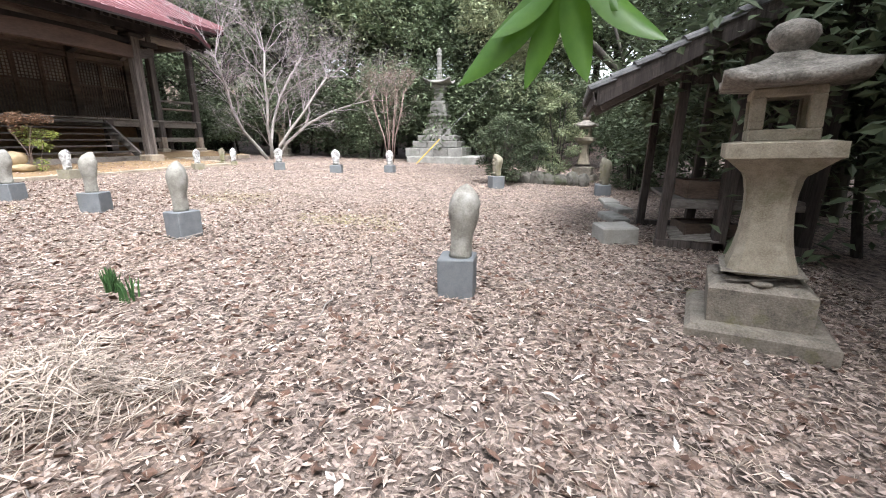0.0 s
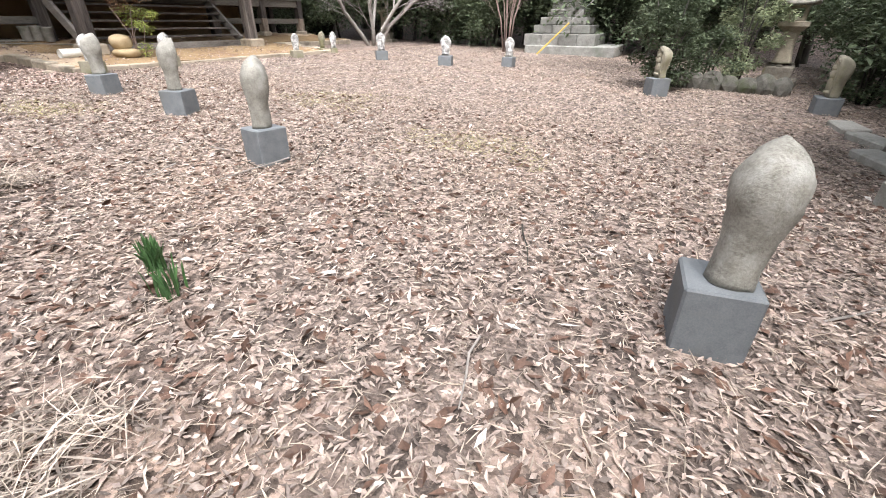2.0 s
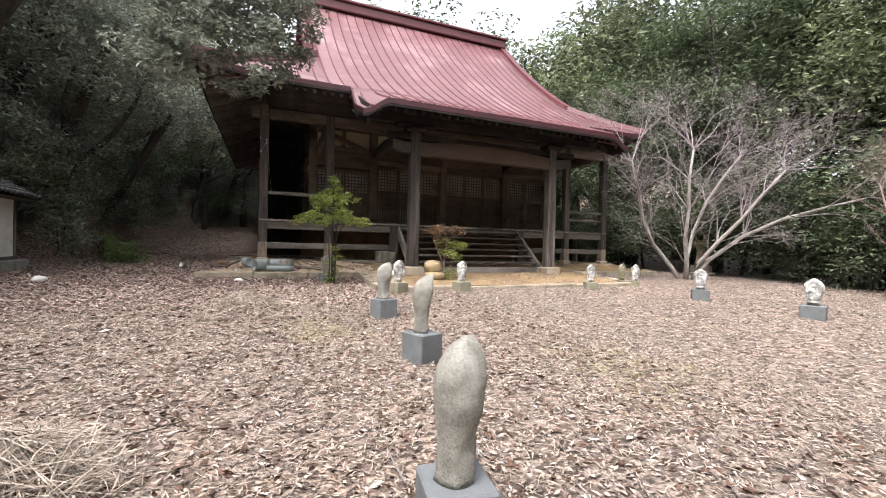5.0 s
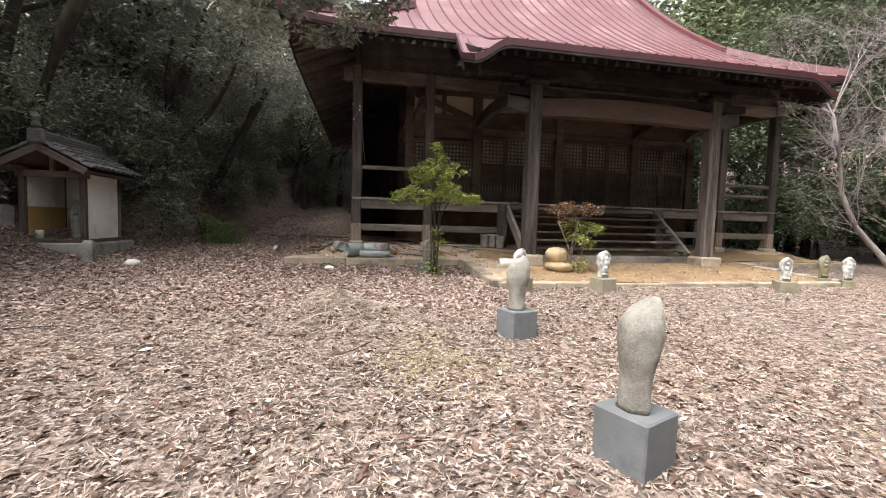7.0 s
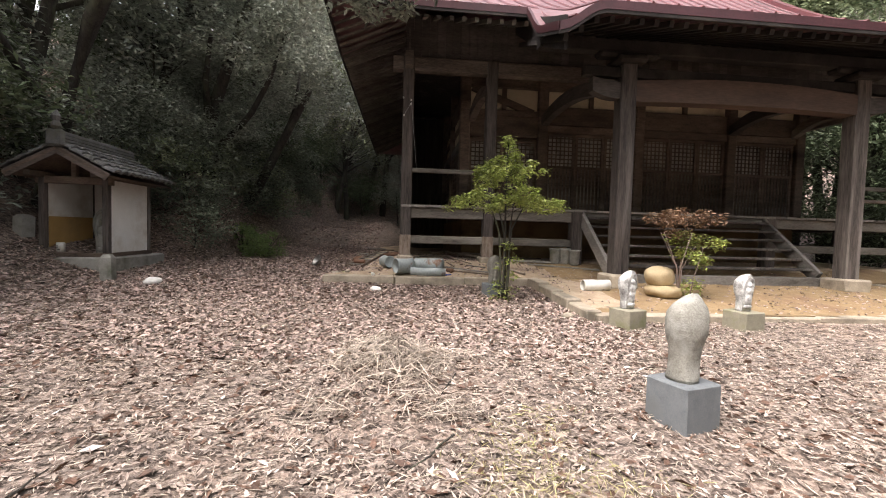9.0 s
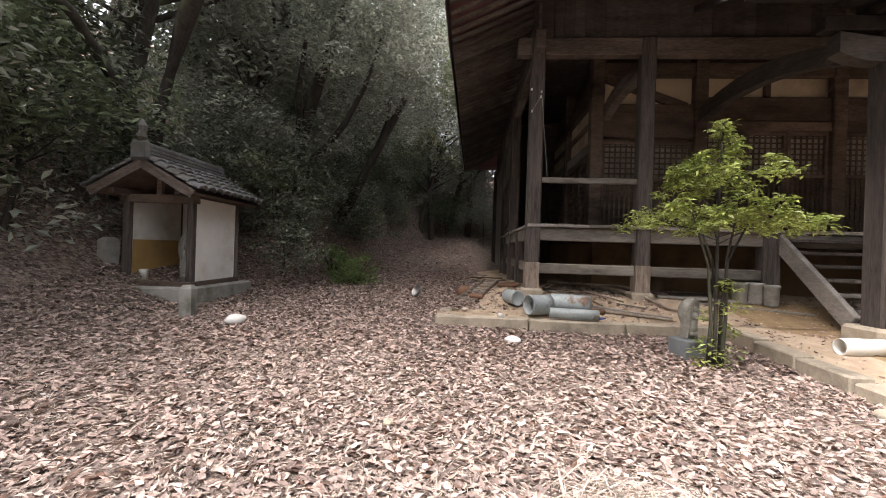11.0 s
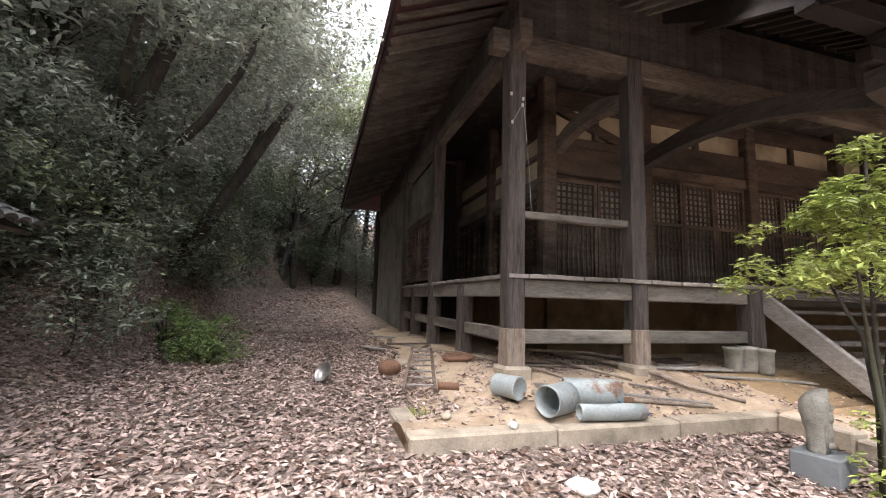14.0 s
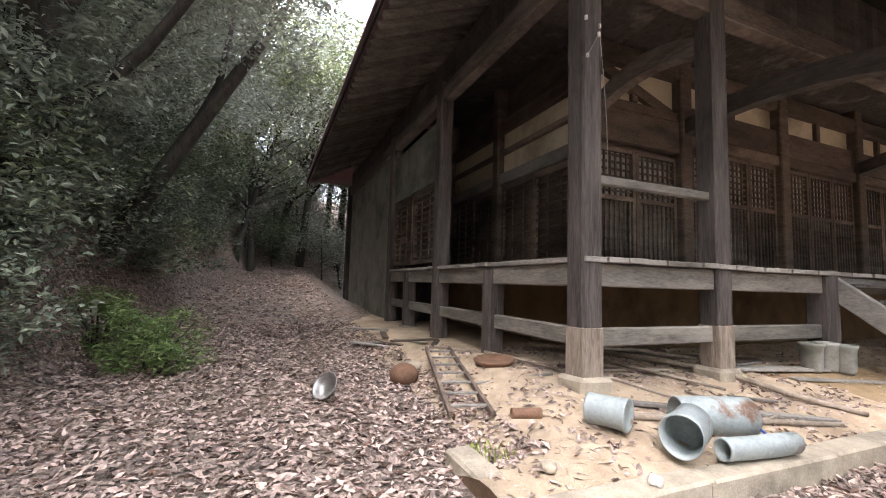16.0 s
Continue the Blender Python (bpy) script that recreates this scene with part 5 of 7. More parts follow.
def limbs(rng, base, top_z, r0, lean, spread, n):
    """A trunk with limbs: list of (path, radii), and tips."""
    path, radii = [], []
    for i in range(8):
        s = i / 7
        path.append((base[0] + lean[0] * s ** 1.4 + 0.10 * math.sin(3 * s + base[0]), base[1] + lean[1] * s ** 1.4 + 0.08 * math.sin(4 * s + base[1]), base[2] + (top_z - base[2]) * s))
        radii.append(r0 * (1 - 0.75 * s))
    out, tips = [(path, radii)], [path[-1]]
    for k in range(n):
        s = rng.uniform(0.35, 0.95)
        i = min(6, int(s * 7))
        p = Vector(path[i]).lerp(Vector(path[i + 1]), s * 7 - i)
        a = rng.uniform(0, math.tau)
        ln = spread * rng.uniform(0.6, 1.1) * (1.15 - 0.4 * s)
        q = [p + Vector((math.cos(a) * ln * u, math.sin(a) * ln * u, ln * (0.75 * u - 0.15 * u * u))) for u in (0, 0.35, 0.7, 1.0)]
        rr = r0 * (1 - 0.75 * s) * 0.5
        out.append((q, [rr, rr * 0.7, rr * 0.45, rr * 0.2]))
        tips += [q[-1], q[2]]
    return out, tips


def tree_meshes(seed, h, r0, spread, n, material, leaf, per, lean=(0, 0), low=0.3, clump=1.15):
    rng = random.Random(seed)
    br, tips = limbs(rng, (0, 0, -0.4), h, r0, lean, spread, n)
    bm = bmesh.new()
    for path, radii in br:
        tube(bm, path, radii, 7)
    trunk = finish(bm, "trunk", M_BARK, True)
    cl = [(t[0] + rng.uniform(-.5, .5), t[1] + rng.uniform(-.5, .5), t[2] + rng.uniform(-.4, .5), clump * rng.uniform(0.7, 1.3)) for t in tips]
    for _ in range(n):
        t = rng.choice(tips)
        cl.append((t[0] + rng.uniform(-1.3, 1.3), t[1] + rng.uniform(-1.3, 1.3), max(h * low, t[2] + rng.uniform(-1.6, 1.0)), clump * rng.uniform(0.6, 1.2)))
    return trunk, leaf_cloud("crown", cl, per, leaf, material, seed)


KINDS = {
    'low': [tree_meshes(101 + i, 1.0, 0.03, 0.7, 11, M_LEAFBANK, 0.13, 52, (0.1, 0.1), 0.12, 0.36) for i in range(3)],
    'lowl': [tree_meshes(111 + i, 0.9, 0.03, 0.6, 10, M_LEAFB, 0.12, 50, (0.1, 0.1), 0.12, 0.34) for i in range(2)],
    'dark': [tree_meshes(11 + i, 9.5 + i, 0.22, 3.2, 24, M_LEAFA, 0.27, 84, (0.6, 0.3)) for i in range(3)],
    'oak': [tree_meshes(31 + i, 9.0 + i, 0.24, 3.4, 26, M_LEAFC, 0.24, 96, (2.6, -0.8)) for i in range(3)],
    'light': [tree_meshes(51 + i, 8.0 + i, 0.20, 3.0, 24, M_LEAFB, 0.26, 90, (0.5, 0.6)) for i in range(2)],
    'under': [tree_meshes(71 + i, 2.6, 0.06, 1.5, 16, M_LEAFA, 0.18, 86, (0.2, 0.2), 0.06, 0.8) for i in range(3)],
    'bank': [tree_meshes(91 + i, 2.8, 0.06, 1.6, 16, M_LEAFC, 0.17, 85, (0.3, 0.2), 0.05, 0.8) for i in range(3)],
    'underl': [tree_meshes(81 + i, 2.4, 0.06, 1.3, 14, M_LEAFB, 0.13, 120, (0.2, 0.2), 0.08, 0.65) for i in range(2)],
}
LABELS = {'low': "low grey-green evergreen bush rooted in the steep bank", 'lowl': "low light green bush rooted in the steep bank", 'dark': "tall dark evergreen tree at the edge of the wood", 'oak': "leaning silvery-leaved evergreen oak on the wooded slope", 'light': "bright green leafy tree behind the clearing",
          'under': "dense dark evergreen shrub under the trees", 'bank': "silvery evergreen undergrowth on the leafy bank", 'underl': "light green evergreen shrub at the wood's edge"}


def plant(kind, x, y, s=1.0, rz=None, v=None, z=None):
    k = KINDS[kind]
    v = random.randrange(len(k)) if v is None else v % len(k)
    ob = thing("shrub" if kind.startswith(("under", "bank", "low")) else "tree", pose(x, y, ground_z(x, y) if z is None else z, 0, 0, random.uniform(0, 360) if rz is None else rz), LABELS[kind],
               "shrub" if kind.startswith(("under", "bank", "low")) else "tree", "wood round the clearing")
    for nm, me in (("trunk", k[v][0]), ("crown", k[v][1])):
        o = new(nm, me)
        o.parent = ob
    ob.matrix_basis = ob.matrix_basis @ Matrix.Diagonal((s, s, s, 1))
    return ob


random.seed(6)
# low growth on the steep bank beside the path
for i in range(64):
    x = -20.3 - 12.5 * (i + random.random()) / 64
    edge = -1.8 + 1.2 * smoothstep(-24, -36, x)
    y = edge - random.choice((0.7, 1.2, 1.9, 2.7, 3.4)) - random.uniform(0, 0.4)
    plant(('low', 'low', 'lowl', 'low')[i % 4], x, y, random.uniform(0.7, 1.25))
random.seed(5)
# slope left of the hall
for x, y, kind, s in ((-15.5, -7.5, 'oak', 1.0), (-19.5, -6.6, 'oak', 0.95), (-22.5, -5.0, 'oak', 0.8), (-25.0, -6.0, 'oak', 1.05), (-28.5, -4.4, 'oak', 0.8), (-31.0, -5.5, 'oak', 1.0), (-35.0, -4.4, 'oak', 0.9),
                      (-13.0, -10.0, 'dark', 1.1), (-23.0, -10.0, 'oak', 1.2), (-33.5, -9.0, 'oak', 1.25), (-39.0, -6.0, 'oak', 1.1), (-40.0, 0.5, 'oak', 1.0), (-44.0, -2.0, 'oak', 1.2),
                      (-21, -8, 'oak', 1.1), (-26.5, -7.8, 'oak', 1.15), (-36.5, -7, 'dark', 1.2), (-37, -1.2, 'oak', 0.8), (-38, -11, 'dark', 1.4), (-41, -4, 'dark', 1.2), (-46, 4, 'dark', 1.2), (-42, 7, 'dark', 1.1), (-10.0, -13, 'dark', 1.2), (-43, -9, 'oak', 1.4), (-50, -4, 'dark', 1.4)):
    plant(kind, x, y, s, random.uniform(80, 150) if kind == 'oak' else None)
for x, y, kind, s in ((-16.5, -5.8, 'under', 1.1), (-28.0, -2.9, 'under', 0.8), (-30.5, -3.2, 'under', 1.0), (-33, -2.4, 'under', 0.9),
                      (-14.0, -6.0, 'under', 1.1), (-12.0, -7.2, 'under', 1.2), (-9.5, -8.5, 'under', 1.2), (-36, -2.5, 'under', 1.0), (-38.5, 0.5, 'under', 0.9), (-22.8, -7.2, 'under', 1.2), (-27, -6.3, 'under', 1.3), (-32, -6.5, 'under', 1.3), (-18.5, -8, 'under', 1.3)):
    plant(kind, x, y, s)
for x, y, s in ((-23.4, -6.0, 0.9), (-27.4, -5.2, 0.9), (-29.4, -4.4, 1.0), (-31.8, -4.2, 1.0), (-34.4, -3.6, 1.0), (-37.5, -2.2, 1.1), (-24.5, -6.6, 1.2), (-28.8, -6.4, 1.2), (-33.5, -6.2, 1.2), (-40.5, -1.0, 1.2),
                (-42, 2.0, 1.3), (-41, 4.5, 1.2), (-38.5, 3.0, 0.9), (-44.5, 0.5, 1.5), (-21.9, -4.1, 0.75), (-23.2, -3.8, 0.9), (-24.4, -4.6, 1.1), (-20.4, -5.0, 0.85), (-26.0, -3.5, 0.8), (-22.4, -5.2, 1.3), (-25.6, -5.0, 1.3), (-27.6, -3.7, 0.8), (-18.8, -5.6, 0.9), (-15.0, -6.6, 1.2), (-11.0, -8.0, 1.3), (-19.0, -7.2, 1.2), (-13.0, -8.2, 1.2), (-47, 3, 1.8), (-45, -4, 1.6)):
    plant('bank', x, y, s)
for x, y, s in ((-19.5, 21.2, 0.9), (-21.5, 21.0, 1.0), (-23.5, 21.3, 1.1), (-26.0, 21.2, 1.1), (-28.5, 21.5, 1.2), (-22.5, 23.0, 1.2), (-17.8, 25.0, 1.3), (-13.8, 24.2, 1.1), (-11.3, 23.8, 0.9)):
    plant('under', x, y, s)
for x, y, kind, s in ((-37.0, 8.5, 'light', 1.65), (-38.5, 13.5, 'dark', 1.7), (-36.5, 17.0, 'light', 1.6), (-44, 10, 'dark', 1.8), (-45, 16, 'light', 1.8), (-41, 22, 'dark', 1.7), (-29, 27, 'light', 1.6), (-22, 33, 'light', 1.8), (-25.5, 23.0, 'light', 1.25), (-20.8, 22.6, 'dark', 0.85), (-23.5, 22.2, 'dark', 0.85), (-27.5, 22.0, 'dark', 0.95), (-31, 21.5, 'dark', 1.0)):
    plant(kind, x, y, s)
# behind the hall and to its right
for x, y, kind, s in ((-38, 12, 'dark', 1.5), (-40, 18, 'light', 1.6), (-37, 23, 'dark', 1.55), (-33, 25, 'light', 1.35), (-29, 24, 'dark', 1.25), (-26, 26, 'light', 1.3), (-23, 24.5, 'dark', 1.15), (-20.5, 26.5, 'light', 1.2), (-18, 25.5, 'dark', 1.15),
                      (-24, 30, 'dark', 1.5), (-30, 31, 'light', 1.6), (-18, 30, 'light', 1.5), (-36, 30, 'dark', 1.7), (-15, 27.5, 'light', 1.1), (-13, 30, 'dark', 1.4), (-10.5, 27.5, 'dark', 1.15), (-8, 29.5, 'dark', 1.35), (-5.5, 28, 'dark', 1.2), (-3.5, 30.5, 'dark', 1.4), (-1.5, 28, 'dark', 1.15), (1.0, 30.5, 'dark', 1.3),
                      (-17, 28, 'dark', 1.3), (-21.5, 28.5, 'dark', 1.4), (-27, 28, 'dark', 1.4), (-12, 28.5, 'light', 1.2), (-34, 20, 'light', 1.2), (2.5, 27, 'dark', 1.1), (-2.2, 25.8, 'light', 0.9), (4.5, 24, 'dark', 1.05), (5.5, 19.5, 'dark', 1.0), (6.0, 15, 'dark', 1.0), (5.5, 11.0, 'dark', 0.95), (5.0, 7.0, 'dark', 0.95), (5.2, 3.2, 'dark', 0.9), (8, 9, 'dark', 1.2), (9, 16, 'dark', 1.3), (8, 0, 'dark', 1.2), (7, 22, 'light', 1.2), (-12, 34, 'light', 1.6), (-6, 35, 'dark', 1.6), (0, 35, 'light', 1.5), (-3, 33, 'dark', 1.6), (-9, 33, 'dark', 1.6), (3, 33, 'dark', 1.5), (-4.5, 37, 'dark', 1.8), (-1.0, 32, 'light', 1.5), (-7.5, 31.5, 'light', 1.4)):
    plant(kind, x, y, s)
for x, y, kind, s in ((-20, 22.5, 'under', 1.2), (-17.5, 23.5, 'under', 1.3), (-15, 25, 'under', 1.2), (-12.5, 25.5, 'under', 1.3), (-10.5, 25.2, 'under', 1.2), (-9.6, 26, 'under', 1.4), (-5, 26.2, 'under', 1.3), (-3, 24.6, 'under', 1.1), (-0.6, 25.4, 'under', 1.2), (2.0, 24, 'under', 1.3),
                      (3.4, 20.5, 'under', 1.2), (3.6, 17.0, 'under', 1.2), (3.4, 13.5, 'under', 1.2), (3.9, 10.2, 'under', 1.3), (4.0, 7.0, 'under', 1.3), (4.3, 4.2, 'under', 1.1), (4.8, 1.6, 'under', 1.1), (-7.0, 26.8, 'under', 1.4), (2.2, 15.0, 'under', 0.7), (2.3, 17.6, 'under', 0.8)):
    plant(kind, x, y, s)
for x, y, kind, s in ((-29.7, 25.4, 'light', 2.0), (-27.5, 27.6, 'dark', 1.95), (-33.5, 27, 'light', 1.9), (-43, 13, 'light', 2.0), (-39, 1.8, 'light', 1.25), (-44, 4.5, 'light', 1.5), (-37.5, -0.5, 'light', 1.0)):
    plant(kind, x, y, s)
# deeper row behind the shed
for x, y, kind, s in ((11.5, 20, 'dark', 1.3), (10.5, 12.5, 'dark', 1.25), (10, 26, 'dark', 1.4), (12, 6, 'dark', 1.3), (5.6, 9.0, 'under', 1.4), (5.8, 5.6, 'under', 1.4), (6.2, 2.6, 'under', 1.4), (5.4, 13.0, 'under', 1.4), (5.6, 17.2, 'under', 1.4), (4.6, 22.0, 'under', 1.4), (8.2, 12.0, 'under', 1.7), (8.4, 5.0, 'under', 1.7), (-19.0, 24.8, 'under', 1.6), (-16.3, 24.4, 'under', 1.6), (-13.4, 26.8, 'under', 1.8), (-11.6, 25.0, 'under', 1.6), (-8.4, 25.4, 'under', 1.6), (-6.2, 25.2, 'under', 1.6), (-4.0, 27.0, 'under', 1.8), (-1.8, 27.0, 'under', 1.8), (-15.0, 28.6, 'dark', 1.2), (-10.0, 29.6, 'dark', 1.4), (-19.6, 27.8, 'dark', 1.2), (-6.6, 29.2, 'dark', 1.3)):
    plant(kind, x, y, s)
# wood behind the start, closing the place
for x, y, kind, s in ((6, -6, 'dark', 1.2), (1, -9, 'dark', 1.2), (-4, -11, 'dark', 1.2), (10, -2, 'dark', 1.2), (4, -13, 'dark', 1.3), (-7, -15, 'dark', 1.4)):
    plant(kind, x, y, s)


def grow(bm, rng, p, d, ln, r, depth, spread, droop, seg):
    """A branching twig system."""
    n = 3 if depth > 1 else 2
    path, radii = [p], [r]
    for i in range(n):
        d = (d + Vector((rng.uniform(-1, 1), rng.uniform(-1, 1), rng.uniform(-0.6, 0.6))) * 0.16 + Vector((0, 0, droop))).normalized()
        p = p + d * ln / n
        path.append(p)
        radii.append(r * (1 - 0.4 * (i + 1) / n))
    tube(bm, path, radii, seg, False)
    if depth == 0:
        return
    for k in range(3 if depth > 1 else 6):
        a = rng.uniform(0, math.tau)
        side = d.orthogonal().normalized()
        side = Matrix.Rotation(a, 3, d) @ side
        nd = (d + side * spread * rng.uniform(0.6, 1.2)).normalized()
        q = path[-1] if k < 2 else path[-2]
        grow(bm, rng, q, nd, ln * rng.uniform(0.6, 0.8), r * 0.50, depth - 1, spread, droop * 0.7, 4 if depth > 2 else 3)


def bare_tree(name, m, stems, seed, label, cat, bark, twig, stem_r, limb, depth, spread, droop):
    T = thing(name, m, label, cat)
    rng = random.Random(seed)
    bm, tw = bmesh.new(), bmesh.new()
    for path in stems:
        pts = [Vector(p) for p in path]
        n = len(pts)
        tube(bm, pts, [stem_r * (1 - 0.6 * i / (n - 1)) for i in range(n)], 9)
        for i in range(1, n):
            for k in range((1 if i == 1 else 3) if i < n - 1 else 6):
                d = (pts[i] - pts[i - 1]).normalized()
                a = rng.uniform(0, math.tau)
                side = Matrix.Rotation(a, 3, d) @ d.orthogonal().normalized()
                grow(tw, rng, pts[i], (d + side * 0.8).normalized(), limb * rng.uniform(0.75, 1.15), stem_r * 0.21, depth, spread, droop, 5)
    part("trunk", bm, bark, T, "", True)
    part("twig_crown", tw, twig, T, "fine leafless twigs")
    return T


g = ground_z(-15.4, 19.4)
bare_tree("maple_tree", pose(-15.4, 19.4, g), [
    ((0, 0, -0.2), (-0.25, -0.35, 0.5), (-0.55, -1.05, 1.4), (-0.65, -1.55, 2.4), (-0.5, -2.0, 3.6), (-0.3, -2.6, 4.6)),
    ((0.1, 0.1, -0.2), (0.2, 0.0, 0.6), (0.35, -0.35, 1.6), (0.45, -0.3, 2.8), (0.5, -0.4, 4.0), (0.5, -0.2, 5.2)),
    ((0.15, 0.2, -0.2), (0.45, 0.4, 0.7), (0.9, 0.75, 1.5), (1.5, 1.2, 2.4), (2.0, 1.7, 3.4), (2.4, 2.3, 4.3)),
    ((0.2, 0.25, -0.2), (0.6, 0.7, 0.8), (1.3, 1.7, 1.8), (2.2, 2.7, 2.5), (3.2, 3.4, 2.9), (4.2, 3.9, 3.2)),
    ((0.0, 0.2, -0.2), (-0.2, 0.5, 0.8), (-0.4, 1.1, 1.9), (-0.3, 1.7, 3.2), (0.0, 2.4, 4.4), (0.2, 3.2, 5.4))],
    3, "spreading bare maple with pale multi-stemmed trunk", "tree", M_BARKPALE, M_TWIG, 0.10, 1.45, 4, 0.6, 0.015)
rng = random.Random(9)
bare_tree("bare_shrub", pose(-9.2, 21.3, ground_z(-9.2, 21.3)), [
    ((0.12 * math.cos(a), 0.12 * math.sin(a), -0.1), (0.35 * math.cos(a) * s, 0.35 * math.sin(a) * s, 1.3), (0.8 * math.cos(a) * s, 0.8 * math.sin(a) * s, 2.6), (1.0 * math.cos(a) * s, 1.0 * math.sin(a) * s, 3.5))
    for a, s in [(i * 0.7, rng.uniform(0.5, 1.25)) for i in range(9)]],
    4, "upright leafless shrub with reddish brown stems", "shrub", M_TWIGR, M_TWIGR, 0.030, 0.62, 3, 0.4, 0.06)


def leafy(name, m, stems, stem_r, clumps, per, leaf, material, seed, label, cat, bark=None, w=0.42, flat=0.3):
    T = thing(name, m, label, cat)
    bm = bmesh.new()
    for path in stems:
        n = len(path)
        r0 = stem_r if path[0][2] < 0.2 else stem_r * (0.22 if stem_r < 0.1 else 0.45)
        tube(bm, path, [r0 * (1 - 0.6 * i / (n - 1)) for i in range(n)], 8)
    part("trunk", bm, bark or M_BARK, T, "", True)
    o = new("foliage", leaf_cloud("foliage", clumps, per, leaf, material, seed, flat, w))
    o.parent = T
    return T


# clipped little tree before the veranda: flat tiers of yellow-green leaves
rng = random.Random(21)
cl = []
for z, r, n in ((1.80, 1.02, 50), (1.93, 0.85, 26), (2.12, 0.50, 9), (2.32, 0.76, 26), (2.46, 0.58, 15), (2.70, 0.28, 7), (2.95, 0.10, 4)):
    for i in range(n):
        a = rng.uniform(0, math.tau)
        q = r * math.sqrt(rng.uniform(0.05, 1)) * (0.86 + 0.22 * math.sin(2 * a + 3 * z))
        cl.append((q * math.cos(a), q * math.sin(a), z + rng.uniform(-0.07, 0.07) + 0.05 * math.sin(3 * a) - 0.06 * q, rng.uniform(0.08, 0.15)))
cl += [(0.12, 0.15, 0.75, 0.16), (0.18, 0.05, 1.0, 0.14), (0.05, 0.1, 0.15, 0.2), (-0.05, -0.1, 0.25, 0.18), (0.0, 0.15, 0.45, 0.14), (-0.1, 0.0, 0.6, 0.13), (0.1, -0.1, 0.1, 0.2)]
stems = [((0, 0, -0.1), (0.02, 0.0, 0.5), (-0.02, 0.02, 1.1), (0, 0, 1.8), (0.03, 0.0, 2.6), (0.02, 0.02, 3.0)), ((0.06, 0.05, -0.1), (0.08, 0.08, 0.6), (0.06, 0.08, 1.3), (0.15, 0.12, 1.8)), ((-0.07, 0.03, -0.1), (-0.06, 0.05, 0.7), (-0.1, 0.0, 1.3), (-0.3, -0.1, 1.85)), ((0.0, -0.07, -0.1), (0.03, -0.06, 0.6), (0.0, -0.1, 1.25), (0.1, -0.35, 1.85)), ((-0.03, 0.08, -0.1), (-0.05, 0.1, 0.7), (0.02, 0.12, 1.3), (0.0, 0.4, 1.85))]
for i in range(22):
    a, z, r = i * 2.4, rng.uniform(1.45, 2.3), rng.uniform(0.4, 0.85)
    stems.append(((0, 0, z), (0.5 * r * math.cos(a), 0.5 * r * math.sin(a), z + 0.12), (r * (1.25 - z / 3.5) * math.cos(a), r * (1.25 - z / 3.5) * math.sin(a), z + 0.18)))
leafy("garden_tree", pose(-15.3, 5.3, ground_z(-15.3, 5.3)), stems, 0.027, cl, 46, 0.085, M_LEAFY, 22, "small garden tree with flat tiers of yellow-green leaves", "tree", M_BARK, 0.4, 0.18)
# shrub growing beside the stacked round stones
cl = [(rng.uniform(-0.5, 0.5), rng.uniform(-0.55, 0.55), 1.35 + rng.uniform(-0.25, 0.25), 0.16) for _ in range(26)]
leafy("low_shrub", pose(-15.0, 8.55, 0.62), [((0, 0, -0.05), (0.03 * math.cos(a), 0.05 * math.sin(a), 0.6), (0.3 * math.cos(a), 0.4 * math.sin(a), 1.25)) for a in (0, 1.3, 2.5, 3.8, 5.0)], 0.015, cl[:14], 70, 0.09, M_LEAFRED, 24, "thin shrub with russet and green leaves", "shrub", M_TWIGR)
leafy("low_shrub", pose(-14.9, 8.7, 0.62), [((0, 0, -0.05), (0.02, 0.05, 0.4), (0.05, 0.2, 1.0))], 0.012, [(rng.uniform(-0.3, 0.3), rng.uniform(-0.3, 0.5), rng.uniform(0.7, 1.25), 0.16) for _ in range(12)] + [(0.05, 0.0, 0.2, 0.2), (-0.1, 0.1, 0.3, 0.2)], 70, 0.09, M_LEAFY, 25, "thin yellow-green shrub beside round stones", "shrub", M_TWIGR)
for nm, x, y, z, r, h, lab in (("round_stone", -15.15, 8.35, 0.70, 0.33, 0.26, "flattened ochre boulder on the platform"), ("round_stone", -15.2, 8.3, 0.90, 0.26, 0.40, "rounded ochre boulder set on another stone")):
    bm = bmesh.new()
    r1 = bmesh.ops.create_icosphere(bm, subdivisions=3, radius=1)
    for v in bm.verts:
        v.co *= 1 + 0.16 * noise.noise(v.co * 1.9 + Vector((x, z, 0)))
        v.co = Vector((v.co.x * r, v.co.y * r, (abs(v.co.z) ** 0.75 * math.copysign(1, v.co.z) * 0.5 + 0.5) * h - 0.02))
    ob = new(nm, finish(bm, nm, M_CLAY, True))
    ob.matrix_world = pose(x, y, z - 0.05)
    tagged(ob, lab, "stone", "stacked round stones")

# dark feathery shrubs by the stone edging
def bushy(name, x, y, h, r, seed, material, label, n=40, per=120, leaf=0.11):
    rg = random.Random(seed)
    cl = []
    for _ in range(n):
        s = rg.uniform(0.1, 1)
        a = rg.uniform(0, math.tau)
        q = r * math.sqrt(rg.uniform(0.1, 1)) * (1.0 - 0.55 * abs(s - 0.45))
        cl.append((q * math.cos(a), q * math.sin(a), h * s, 0.30 * rg.uniform(0.7, 1.2) * max(0.6, r)))
    st = [((0.1 * math.cos(a), 0.1 * math.sin(a), -0.1), (0.25 * r * math.cos(a), 0.25 * r * math.sin(a), 0.4 * h), (0.6 * r * math.cos(a), 0.6 * r * math.sin(a), 0.85 * h)) for a in (0.2, 1.5, 2.6, 3.9, 5.2)]
    return leafy(name, pose(x, y, ground_z(x, y)), st, 0.025, cl, per, leaf, material, seed, label, "shrub")


